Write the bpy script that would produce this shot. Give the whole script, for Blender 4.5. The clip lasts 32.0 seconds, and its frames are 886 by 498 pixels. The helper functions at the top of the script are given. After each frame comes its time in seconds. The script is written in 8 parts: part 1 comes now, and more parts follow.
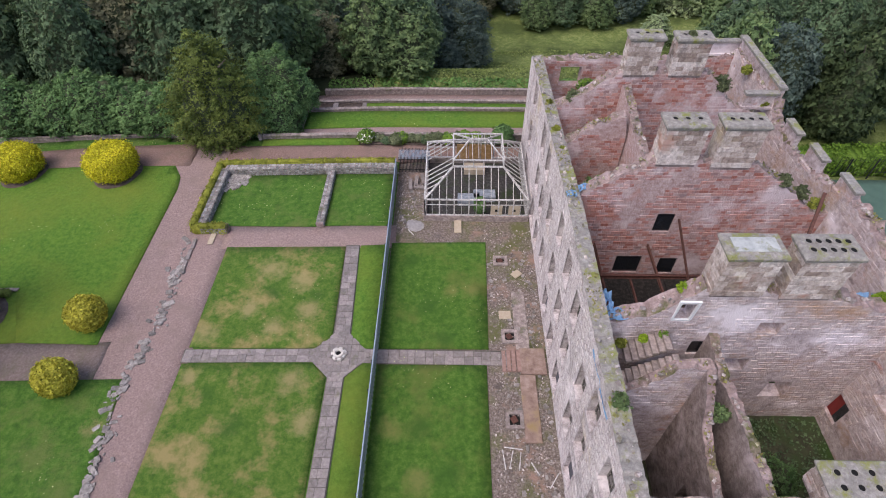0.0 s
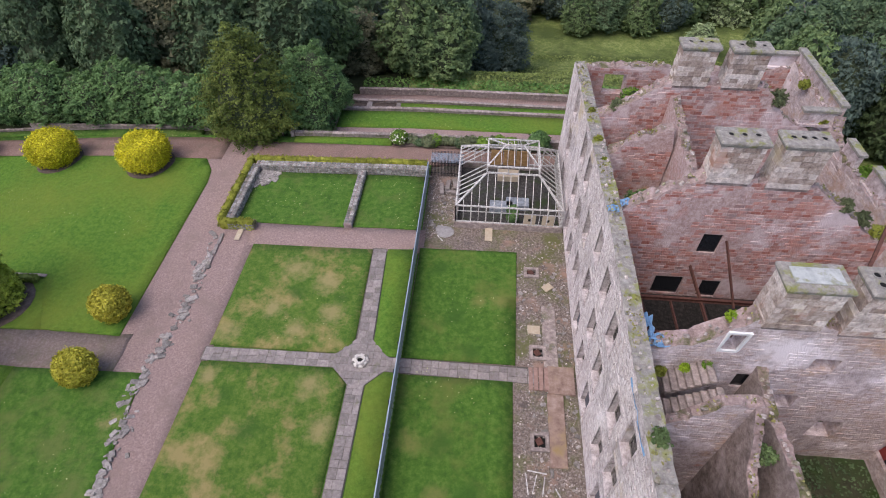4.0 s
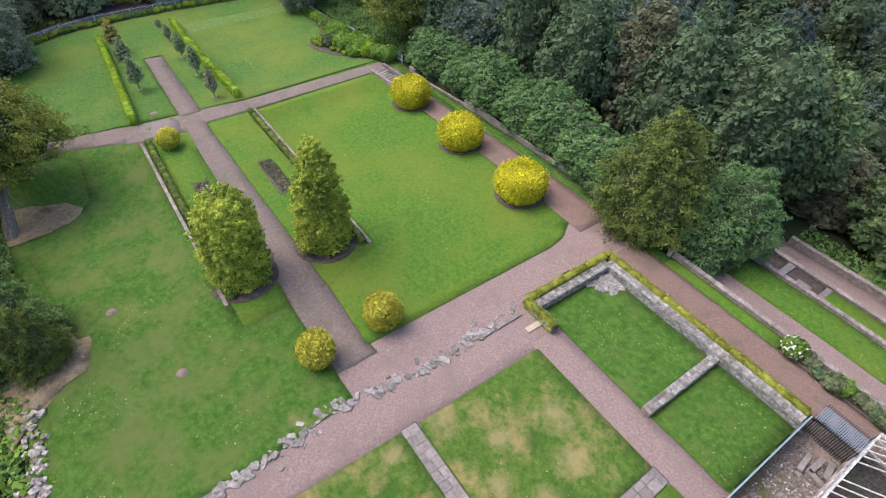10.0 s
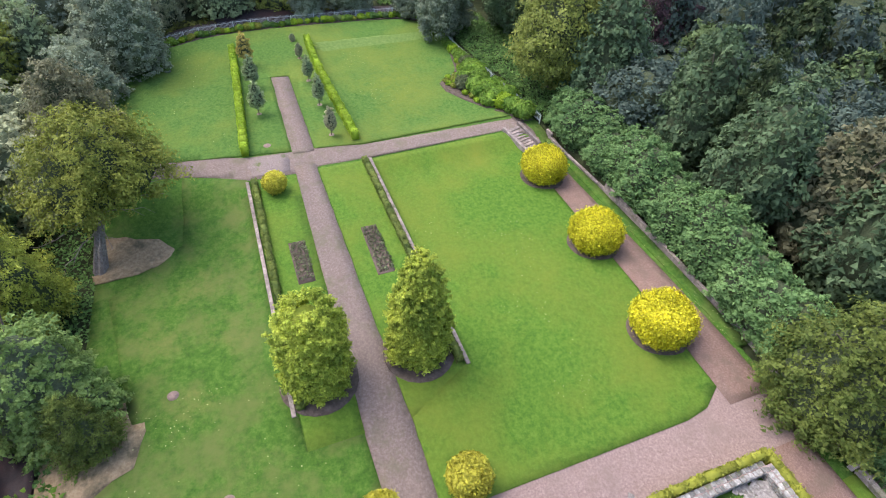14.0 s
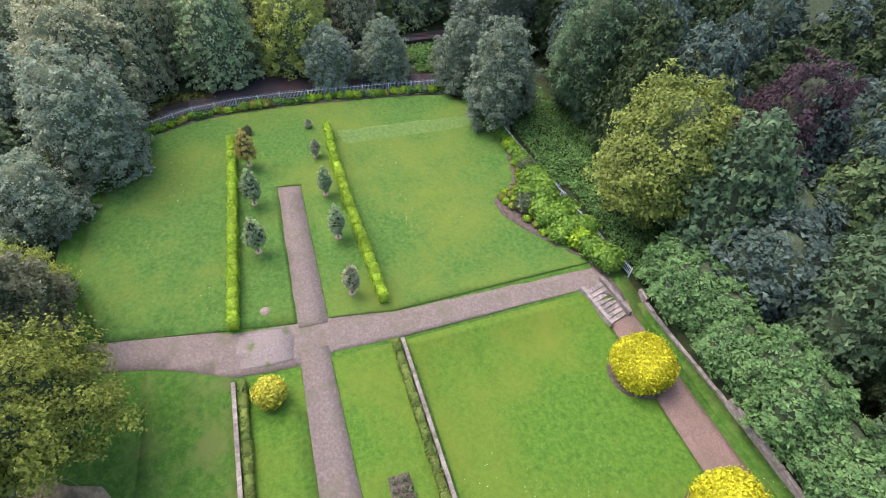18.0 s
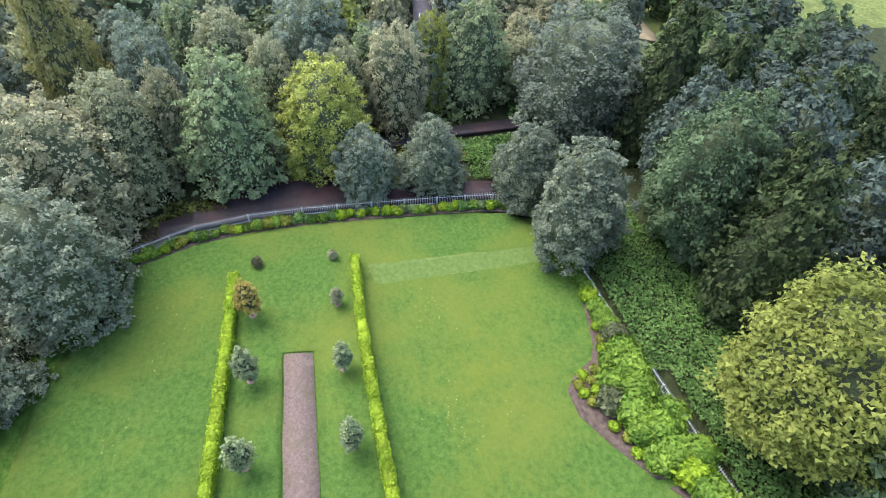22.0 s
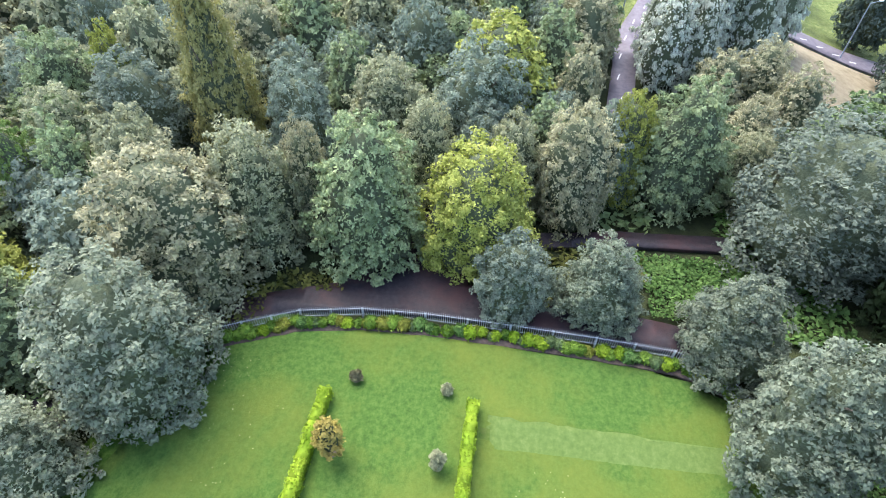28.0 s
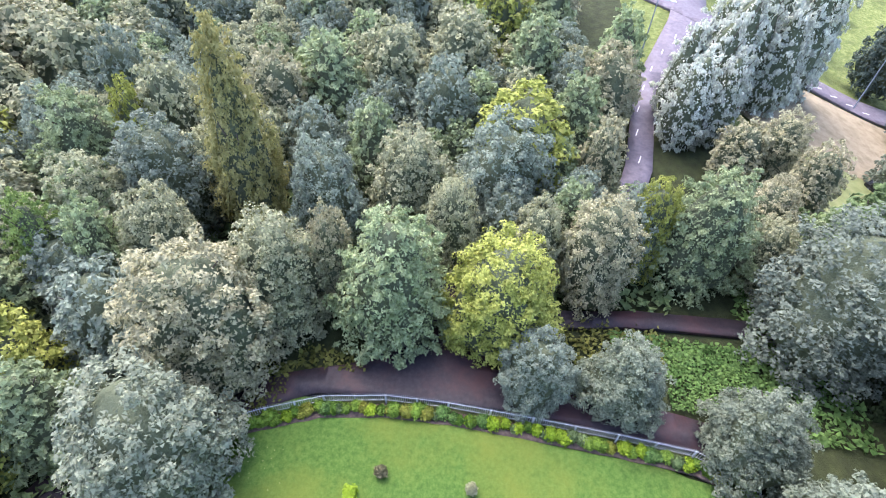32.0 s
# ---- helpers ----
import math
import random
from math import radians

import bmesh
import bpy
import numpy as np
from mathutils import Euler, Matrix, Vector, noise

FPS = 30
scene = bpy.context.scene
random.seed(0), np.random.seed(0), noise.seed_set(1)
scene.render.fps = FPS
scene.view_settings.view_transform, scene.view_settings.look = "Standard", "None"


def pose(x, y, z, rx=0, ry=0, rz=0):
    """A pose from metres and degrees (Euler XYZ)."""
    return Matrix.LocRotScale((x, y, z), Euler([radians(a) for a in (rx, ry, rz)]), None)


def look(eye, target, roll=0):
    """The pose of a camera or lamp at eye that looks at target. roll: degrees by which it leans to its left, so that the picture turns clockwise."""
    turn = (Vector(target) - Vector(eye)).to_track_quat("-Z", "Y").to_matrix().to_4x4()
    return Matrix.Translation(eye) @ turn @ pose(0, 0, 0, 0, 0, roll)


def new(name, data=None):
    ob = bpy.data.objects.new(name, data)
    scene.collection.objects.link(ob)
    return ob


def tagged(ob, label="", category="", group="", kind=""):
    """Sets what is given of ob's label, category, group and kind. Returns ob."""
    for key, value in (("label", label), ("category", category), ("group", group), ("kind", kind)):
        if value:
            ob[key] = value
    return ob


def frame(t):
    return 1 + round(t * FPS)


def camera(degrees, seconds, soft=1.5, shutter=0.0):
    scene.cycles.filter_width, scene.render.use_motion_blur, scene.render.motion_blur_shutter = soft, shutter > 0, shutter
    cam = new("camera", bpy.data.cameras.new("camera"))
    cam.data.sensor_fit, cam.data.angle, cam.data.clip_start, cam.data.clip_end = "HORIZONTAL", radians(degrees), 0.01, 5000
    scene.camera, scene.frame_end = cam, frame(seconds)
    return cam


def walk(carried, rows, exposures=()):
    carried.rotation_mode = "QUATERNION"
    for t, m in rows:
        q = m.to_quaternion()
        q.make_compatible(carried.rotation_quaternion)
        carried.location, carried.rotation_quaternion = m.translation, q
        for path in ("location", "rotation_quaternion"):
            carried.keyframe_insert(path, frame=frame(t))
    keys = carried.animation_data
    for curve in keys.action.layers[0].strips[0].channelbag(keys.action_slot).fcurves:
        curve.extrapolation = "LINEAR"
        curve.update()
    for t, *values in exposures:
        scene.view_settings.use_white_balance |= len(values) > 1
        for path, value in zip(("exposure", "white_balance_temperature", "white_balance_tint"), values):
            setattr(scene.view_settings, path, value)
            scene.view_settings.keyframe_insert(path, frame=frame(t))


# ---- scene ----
cam = camera(77.8, 32.0, 1.0)
PATH = [
    (0, (8.594, -23.183, 37.769), (8.575, -21.83, 36.297), 0.0),
    (0.5, (8.449, -23.212, 37.603), (8.399, -21.856, 36.133), 0.1),
    (1, (8.454, -23.241, 37.443), (8.388, -21.884, 35.976), 0.1),
    (1.5, (8.432, -23.158, 37.368), (8.352, -21.803, 35.899), 0.0),
    (2, (8.381, -23.109, 37.287), (8.293, -21.754, 35.819), 0.1),
    (2.5, (8.382, -22.936, 37.2), (8.29, -21.585, 35.729), 0.1),
    (4.5, (7.846, -20.97, 36.948), (7.718, -19.617, 35.481), 0.4),
    (5, (7.53, -19.867, 36.921), (7.33, -18.52, 35.456), 0.7),
    (5.5, (7.23, -18.484, 36.957), (6.958, -17.151, 35.491), 0.8),
    (6, (6.838, -17.044, 36.913), (6.492, -15.727, 35.448), 1.0),
    (6.5, (6.31, -15.562, 36.821), (5.883, -14.265, 35.36), 1.3),
    (7, (5.62, -13.982, 36.762), (5.103, -12.717, 35.302), 1.5),
    (7.5, (4.908, -12.385, 36.724), (4.353, -11.137, 35.263), 1.5),
    (8, (3.9, -11.143, 36.414), (3.248, -9.93, 34.964), 2.2),
    (8.5, (3.231, -10.168, 36.041), (2.398, -9.06, 34.6), 2.7),
    (9, (2.912, -9.688, 35.809), (1.895, -8.749, 34.366), 3.1),
    (9.5, (2.62, -9.487, 35.551), (1.538, -8.624, 34.107), 3.3),
    (10, (2.208, -9.231, 35.626), (1.111, -8.389, 34.181), 3.4),
    (10.5, (1.546, -8.902, 35.699), (0.444, -8.071, 34.251), 3.4),
    (11, (0.584, -8.586, 35.715), (-0.561, -7.82, 34.265), 3.8),
    (11.5, (-0.58, -8.001, 35.928), (-1.763, -7.309, 34.472), 3.8),
    (12, (-1.975, -7.399, 36.295), (-3.167, -6.734, 34.833), 4.0),
    (12.5, (-3.771, -6.76, 36.51), (-4.962, -6.11, 35.041), 4.0),
    (13, (-5.846, -6.238, 36.597), (-7.049, -5.616, 35.125), 4.3),
    (13.5, (-8.109, -5.646, 36.518), (-9.333, -5.067, 35.046), 4.6),
    (14, (-10.359, -4.962, 36.452), (-11.595, -4.402, 34.983), 4.8),
    (14.5, (-13.202, -4.235, 36.158), (-14.444, -3.685, 34.689), 4.8),
    (16.5, (-26.095, -1.685, 36.412), (-27.322, -1.157, 34.924), 5.6),
    (17, (-29.299, -0.906, 36.388), (-30.529, -0.393, 34.897), 5.5),
    (17.5, (-32.21, -0.174, 36.52), (-33.436, 0.324, 35.021), 5.4),
    (18, (-34.93, 0.287, 36.677), (-36.15, 0.78, 35.171), 5.6),
    (18.5, (-37.407, 0.874, 36.796), (-38.628, 1.361, 35.289), 5.6),
    (19, (-40.123, 1.492, 36.998), (-41.352, 1.977, 35.496), 5.7),
    (19.5, (-42.87, 2.089, 37.235), (-44.109, 2.572, 35.741), 5.9),
    (20, (-45.338, 2.602, 37.113), (-46.595, 3.087, 35.634), 5.8),
    (20.5, (-47.609, 3.457, 36.602), (-48.873, 3.926, 35.125), 5.1),
    (21, (-49.892, 4.457, 36.228), (-51.162, 4.904, 34.749), 4.3),
    (21.5, (-52.21, 5.169, 35.911), (-53.49, 5.57, 34.428), 3.6),
    (22, (-54.282, 5.179, 35.292), (-55.588, 5.522, 33.817), 3.4),
    (22.5, (-56.405, 5.122, 34.856), (-57.728, 5.417, 33.385), 3.6),
    (23, (-58.627, 5.11, 34.559), (-59.958, 5.367, 33.089), 3.7),
    (23.5, (-60.872, 5.029, 34.395), (-62.206, 5.264, 32.924), 3.8),
    (24, (-62.932, 5.074, 34.387), (-64.264, 5.291, 32.912), 3.7),
    (24.5, (-64.656, 5.105, 34.303), (-65.991, 5.305, 32.828), 3.5),
    (26.5, (-68.868, 5.645, 33.155), (-70.239, 5.741, 31.702), 1.3),
    (27, (-68.978, 5.652, 32.961), (-70.357, 5.627, 31.513), 0.9),
    (27.5, (-69.03, 5.678, 32.86), (-70.407, 5.56, 31.414), 0.7),
    (28, (-69.113, 5.628, 32.861), (-70.486, 5.477, 31.415), 0.6),
    (28.5, (-69.382, 5.535, 32.84), (-70.752, 5.375, 31.392), 0.5),
    (29, (-69.716, 5.381, 32.941), (-71.083, 5.218, 31.491), 0.6),
    (29.5, (-70.266, 4.929, 33.451), (-71.628, 4.772, 31.994), 0.9),
    (30, (-70.921, 4.426, 34.283), (-72.281, 4.274, 32.824), 1.4),
    (30.5, (-71.67, 3.751, 35.456), (-73.028, 3.614, 33.994), 2.1),
    (31, (-72.542, 3.105, 36.641), (-73.897, 2.981, 35.175), 2.6),
    (31.5, (-73.507, 2.578, 37.719), (-74.859, 2.457, 36.25), 2.9),
    (32, (-74.643, 2.138, 38.261), (-75.989, 2.016, 36.787), 3.1),
]
EXPOSURES = [(0.0, 0.74, 6500, 15), (6.0, 0.79, 6500, 14), (8.0, 0.92, 6500, 11), (10.0, 1.2, 6500, 10), (13.0, 1.47, 6500, 10), (17.0, 1.58, 6500, 10), (19.0, 1.55, 6500, 10), (23.0, 1.86, 6500, 10), (28.0, 2.05, 6350, 11), (32.0, 2.16, 6200, 22)]
walk(cam, [(t, look(eye, target, roll)) for t, eye, target, roll in PATH], EXPOSURES)

# ---- light ----
world = bpy.data.worlds.new("overcast")
scene.world = world
world.use_nodes = True
wn = world.node_tree
sky = wn.nodes.new("ShaderNodeTexSky")
sky.sky_type, sky.sun_disc = "NISHITA", False
sky.sun_elevation, sky.sun_rotation = radians(59), radians(232)
sky.air_density, sky.dust_density = 1.0, 3.0
wn.links.new(sky.outputs[0], wn.nodes["Background"].inputs[0])
wn.nodes["Background"].inputs[1].default_value = 0.15
sun = new("sun", bpy.data.lights.new("sun", "SUN"))
sun.data.energy, sun.data.angle, sun.data.color = 1.0, radians(50), (1.0, 0.97, 0.93)
sun.matrix_basis = look((-28, -22, 60), (0, 0, 0))


# ---- materials ----
def ramp(nt, stops):
    r = nt.nodes.new("ShaderNodeValToRGB")
    els = r.color_ramp.elements
    while len(els) < len(stops):
        els.new(0.5)
    for e, (p, c) in zip(els, stops):
        e.position, e.color = p, (*c, 1)
    return r


def surface(name, colours, scale=1.0, detail=8.0, rough=0.9, bump=0.0, bump_scale=30.0, blotch=None, blotch_scale=0.15, blotch_at=(0.5, 0.7),
            island=0.0, per_object=0.0, metal=0.0, spec=0.3, grain=0.7, lo=0.3, span=0.4):
    """A stepped colour over fine noise, with a second, larger stain layer, variation by island or by object, and fine relief."""
    m = bpy.data.materials.new(name)
    m.use_nodes = True
    nt = m.node_tree
    bsdf = nt.nodes["Principled BSDF"]
    bsdf.inputs["Roughness"].default_value = rough
    bsdf.inputs["Metallic"].default_value = metal
    bsdf.inputs["Specular IOR Level"].default_value = spec
    geo = nt.nodes.new("ShaderNodeNewGeometry")
    n1 = nt.nodes.new("ShaderNodeTexNoise")
    n1.inputs["Scale"].default_value, n1.inputs["Detail"].default_value, n1.inputs["Roughness"].default_value = scale, detail, grain
    nt.links.new(geo.outputs["Position"], n1.inputs["Vector"])
    n = len(colours)
    r = ramp(nt, [(lo + span * i / max(1, n - 1), c) for i, c in enumerate(colours)])
    nt.links.new(n1.outputs["Fac"], r.inputs[0])
    out = r.outputs[0]
    if blotch:
        n2 = nt.nodes.new("ShaderNodeTexNoise")
        n2.inputs["Scale"].default_value, n2.inputs["Detail"].default_value, n2.inputs["Roughness"].default_value = blotch_scale, 8, 0.68
        nt.links.new(geo.outputs["Position"], n2.inputs["Vector"])
        r2 = ramp(nt, [(blotch_at[0], (0, 0, 0)), (blotch_at[1], (1, 1, 1))])
        nt.links.new(n2.outputs["Fac"], r2.inputs[0])
        mix = nt.nodes.new("ShaderNodeMixRGB")
        nt.links.new(r2.outputs[0], mix.inputs[0])
        nt.links.new(out, mix.inputs[1])
        mix.inputs[2].default_value = (*blotch, 1)
        out = mix.outputs[0]
    for amount, source in ((island, geo.outputs["Random Per Island"]), (per_object, None)):
        if not amount:
            continue
        if source is None:
            source = nt.nodes.new("ShaderNodeObjectInfo").outputs["Random"]
        mr = nt.nodes.new("ShaderNodeMapRange")
        mr.inputs["To Min"].default_value, mr.inputs["To Max"].default_value = 1 - amount, 1 + amount
        nt.links.new(source, mr.inputs["Value"])
        hsv = nt.nodes.new("ShaderNodeHueSaturation")
        nt.links.new(mr.outputs[0], hsv.inputs["Value"])
        nt.links.new(out, hsv.inputs["Color"])
        out = hsv.outputs[0]
    nt.links.new(out, bsdf.inputs["Base Color"])
    if bump:
        n3 = nt.nodes.new("ShaderNodeTexNoise")
        n3.inputs["Scale"].default_value, n3.inputs["Detail"].default_value = bump_scale, 4
        nt.links.new(geo.outputs["Position"], n3.inputs["Vector"])
        bp = nt.nodes.new("ShaderNodeBump")
        bp.inputs["Strength"].default_value, bp.inputs["Distance"].default_value = 1.0, bump
        nt.links.new(n3.outputs["Fac"], bp.inputs["Height"])
        nt.links.new(bp.outputs[0], bsdf.inputs["Normal"])
    return m


def masonry(name, colours, layers, scale=1.6, island=0.0, per_object=0.0, bump=0.06, palette=None, own=0.7):
    """Weathered walling: mottled stone under broken layers of plaster, soot and stain. layers: (colour, scale, from, to, stretch, shift)."""
    m = surface(name, colours, scale, 15, 0.92, bump, 14, grain=0.84, lo=0.38, span=0.24)
    nt = m.node_tree
    bsdf = nt.nodes["Principled BSDF"]
    out = bsdf.inputs["Base Color"].links[0].from_socket
    geo = nt.nodes.new("ShaderNodeNewGeometry")
    if palette:
        # each block takes one colour of the quarry's range
        r = ramp(nt, [((i + 0.5) / len(palette), c) for i, c in enumerate(palette)])
        nt.links.new(geo.outputs["Random Per Island"], r.inputs[0])
        mix = nt.nodes.new("ShaderNodeMixRGB")
        mix.inputs[0].default_value = own
        nt.links.new(out, mix.inputs[1])
        nt.links.new(r.outputs[0], mix.inputs[2])
        out = mix.outputs[0]
    for colour, size, lo, hi, stretch, shift in layers:
        mp = nt.nodes.new("ShaderNodeMapping")
        mp.inputs["Location"].default_value = (shift, shift * 0.7, shift * 1.3)
        mp.inputs["Scale"].default_value = (size, size, size * stretch)
        nt.links.new(geo.outputs["Position"], mp.inputs["Vector"])
        n = nt.nodes.new("ShaderNodeTexNoise")
        n.inputs["Scale"].default_value, n.inputs["Detail"].default_value, n.inputs["Roughness"].default_value = 1.0, 10, 0.66
        nt.links.new(mp.outputs[0], n.inputs["Vector"])
        r = ramp(nt, [(lo, (0, 0, 0)), (hi, (0.88, 0.88, 0.88))])
        nt.links.new(n.outputs["Fac"], r.inputs[0])
        mix = nt.nodes.new("ShaderNodeMixRGB")
        nt.links.new(r.outputs[0], mix.inputs[0])
        nt.links.new(out, mix.inputs[1])
        mix.inputs[2].default_value = (*colour, 1)
        out = mix.outputs[0]
    for amount, source in ((island, geo.outputs["Random Per Island"]), (per_object, nt.nodes.new("ShaderNodeObjectInfo").outputs["Random"])):
        if amount:
            mr = nt.nodes.new("ShaderNodeMapRange")
            mr.inputs["To Min"].default_value, mr.inputs["To Max"].default_value = 1 - amount, 1 + amount
            nt.links.new(source, mr.inputs["Value"])
            hsv = nt.nodes.new("ShaderNodeHueSaturation")
            nt.links.new(mr.outputs[0], hsv.inputs["Value"])
            sat = nt.nodes.new("ShaderNodeMapRange")
            sat.inputs["To Min"].default_value, sat.inputs["To Max"].default_value = 1 + amount, 1 - amount
            nt.links.new(source, sat.inputs["Value"])
            nt.links.new(sat.outputs[0], hsv.inputs["Saturation"])
            nt.links.new(out, hsv.inputs["Color"])
            out = hsv.outputs[0]
    nt.links.new(out, bsdf.inputs["Base Color"])
    return m


def marked(m, marks):
    """Worn or lusher patches in a lawn, with ragged soft rims. marks: (x, y, radius, colour)."""
    nt = m.node_tree
    bsdf = nt.nodes["Principled BSDF"]
    out = bsdf.inputs["Base Color"].links[0].from_socket
    geo = nt.nodes.new("ShaderNodeNewGeometry")
    warp = nt.nodes.new("ShaderNodeTexNoise")
    warp.inputs["Scale"].default_value, warp.inputs["Detail"].default_value, warp.inputs["Roughness"].default_value = 0.9, 9, 0.75
    nt.links.new(geo.outputs["Position"], warp.inputs["Vector"])
    for x, y, radius, colour in marks:
        d = nt.nodes.new("ShaderNodeVectorMath")
        d.operation = "DISTANCE"
        d.inputs[1].default_value = (x, y, 0)
        nt.links.new(geo.outputs["Position"], d.inputs[0])
        w = nt.nodes.new("ShaderNodeMath")
        w.operation = "MULTIPLY_ADD"
        w.inputs[1].default_value = radius * 3.0
        nt.links.new(warp.outputs["Fac"], w.inputs[0])
        nt.links.new(d.outputs["Value"], w.inputs[2])
        k = nt.nodes.new("ShaderNodeMapRange")
        k.inputs["From Min"].default_value, k.inputs["From Max"].default_value = radius * 1.7, radius * 2.6
        k.inputs["To Min"].default_value, k.inputs["To Max"].default_value = 0.75, 0.0
        nt.links.new(w.outputs[0], k.inputs["Value"])
        mix = nt.nodes.new("ShaderNodeMixRGB")
        nt.links.new(k.outputs[0], mix.inputs[0])
        nt.links.new(out, mix.inputs[1])
        mix.inputs[2].default_value = (*colour, 1)
        out = mix.outputs[0]
    nt.links.new(out, bsdf.inputs["Base Color"])
    return m


LAWN = surface("mown_grass", [(0.052, 0.125, 0.012), (0.085, 0.18, 0.017), (0.125, 0.225, 0.028)], 2.6, 14, 0.95, 0.06, 60, (0.165, 0.205, 0.026), 0.085, (0.45, 0.75), grain=0.82, lo=0.395, span=0.21)
LAWN_COOL = surface("cool_mown_grass", [(0.046, 0.112, 0.017), (0.076, 0.158, 0.026), (0.112, 0.2, 0.040)], 2.6, 14, 0.95, 0.06, 60, (0.165, 0.205, 0.032), 0.1, (0.45, 0.75), grain=0.82, lo=0.395, span=0.21)
LAWN_DRY = surface("patchy_grass", [(0.045, 0.11, 0.012), (0.078, 0.15, 0.017), (0.13, 0.185, 0.035)], 2.2, 14, 0.95, 0.06, 60, (0.30, 0.24, 0.095), 0.30, (0.50, 0.64), grain=0.82, lo=0.395, span=0.21)
LAWN_ROUGH = surface("longer_grass", [(0.035, 0.102, 0.011), (0.063, 0.146, 0.015), (0.110, 0.198, 0.032)], 1.9, 14, 0.95, 0.07, 50, (0.124, 0.161, 0.040), 0.25, (0.5, 0.7), grain=0.82, lo=0.395, span=0.21)
LAWN_FENCED = surface("fenced_grass", [(0.035, 0.102, 0.011), (0.063, 0.146, 0.015), (0.110, 0.198, 0.032)], 1.9, 14, 0.95, 0.07, 50, (0.135, 0.165, 0.036), 0.2, (0.5, 0.7), grain=0.84, lo=0.395, span=0.21)
LAWN_WEST = surface("worn_lower_grass", [(0.035, 0.102, 0.011), (0.063, 0.146, 0.015), (0.110, 0.198, 0.032)], 1.9, 14, 0.95, 0.07, 50, (0.13, 0.165, 0.042), 0.3, (0.46, 0.66), grain=0.84, lo=0.395, span=0.21)
marked(LAWN_COOL, [(-74.0, 14.0, 5.0, (0.165, 0.205, 0.028)), (-81.0, 16.0, 3.5, (0.165, 0.205, 0.028)), (-67.5, 13.0, 3.5, (0.155, 0.2, 0.028)), (-77.0, -11.0, 3.0, (0.115, 0.185, 0.04)), (-69.0, 9.5, 2.2, (0.155, 0.2, 0.028))])
STRAW, LUSH, FADED = (0.33, 0.265, 0.12), (0.038, 0.105, 0.012), (0.20, 0.205, 0.06)
marked(LAWN_WEST, [(-45.0, -12.0, 2.6, FADED), (-40.0, -15.5, 2.2, FADED), (-38.5, -10.0, 2.0, FADED), (-50.0, -9.5, 2.0, FADED), (-33.5, -13.5, 1.8, FADED), (-42.5, -17.5, 1.6, LUSH), (-36.0, -17.0, 1.5, LUSH), (-17.2, -6.0, 0.9, STRAW)])
marked(LAWN_DRY, [(-7.4, 8.9, 1.5, STRAW), (-4.3, 7.6, 1.3, STRAW), (-8.3, 4.5, 1.1, STRAW), (-3.2, 4.4, 1.2, STRAW), (-6.0, 2.6, 1.0, STRAW), (-11.4, 2.0, 1.2, STRAW), (-3.4, -2.4, 1.3, STRAW), (-1.8, -5.6, 1.2, STRAW), (-11.4, -2.0, 1.0, STRAW),
                  (-6.6, 6.5, 1.0, LUSH), (-2.8, 6.0, 0.8, LUSH), (-7.0, -5.9, 1.3, LUSH), (-9.6, -3.6, 1.0, LUSH)])
marked(LAWN_FENCED, [(10.6, 6.5, 1.0, FADED), (8.9, 6.5, 0.8, FADED), (4.5, -6.1, 1.0, FADED), (6.7, -9.7, 1.1, FADED), (7.0, 5.0, 1.2, LUSH), (5.3, 10.0, 1.0, LUSH), (8.5, 1.6, 1.0, LUSH), (6.6, -6.1, 1.2, LUSH), (8.7, -9.2, 1.2, LUSH)])
MEADOW = surface("meadow_grass", [(0.08, 0.115, 0.025), (0.15, 0.19, 0.05), (0.25, 0.275, 0.10)], 1.2, 14, 0.95, 0.15, 10, (0.06, 0.085, 0.02), 0.09, (0.45, 0.62), grain=0.84, lo=0.395, span=0.21)
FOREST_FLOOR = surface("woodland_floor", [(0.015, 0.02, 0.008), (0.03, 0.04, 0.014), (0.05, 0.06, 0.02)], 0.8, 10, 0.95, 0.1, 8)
GRAVEL = surface("pink_gravel", [(0.15, 0.102, 0.093), (0.295, 0.206, 0.187), (0.46, 0.345, 0.32)], 6, 14, 0.95, 0.05, 70, (0.235, 0.172, 0.15), 0.35, (0.48, 0.72), grain=0.82)
GRAVEL_WORN = surface("worn_brown_gravel", [(0.105, 0.078, 0.07), (0.205, 0.155, 0.138), (0.345, 0.275, 0.252)], 5, 14, 0.95, 0.05, 70, (0.15, 0.135, 0.085), 0.45, (0.5, 0.7), grain=0.82)
GRAVEL_RED = surface("damp_red_gravel", [(0.145, 0.09, 0.075), (0.235, 0.15, 0.125), (0.34, 0.235, 0.205)], 8, 14, 0.95, 0.05, 70, (0.17, 0.125, 0.095), 0.4, (0.5, 0.7))
RUBBLE_GROUND = masonry("rubble_ground", [(0.07, 0.052, 0.042), (0.17, 0.132, 0.112), (0.34, 0.295, 0.27)], [((0.105, 0.115, 0.035), 0.3, 0.49, 0.64, 1.0, 2.0), ((0.30, 0.19, 0.15), 0.5, 0.55, 0.68, 1.0, 9.0), ((0.09, 0.075, 0.07), 0.8, 0.57, 0.68, 1.0, 21.0)], 5.0, bump=0.1)
PAVING = surface("sandstone_slab", [(0.14, 0.118, 0.112), (0.225, 0.192, 0.182), (0.32, 0.28, 0.262)], 4, 12, 0.9, 0.02, 40, (0.15, 0.14, 0.10), 1.1, (0.55, 0.7), per_object=0.2, grain=0.78)
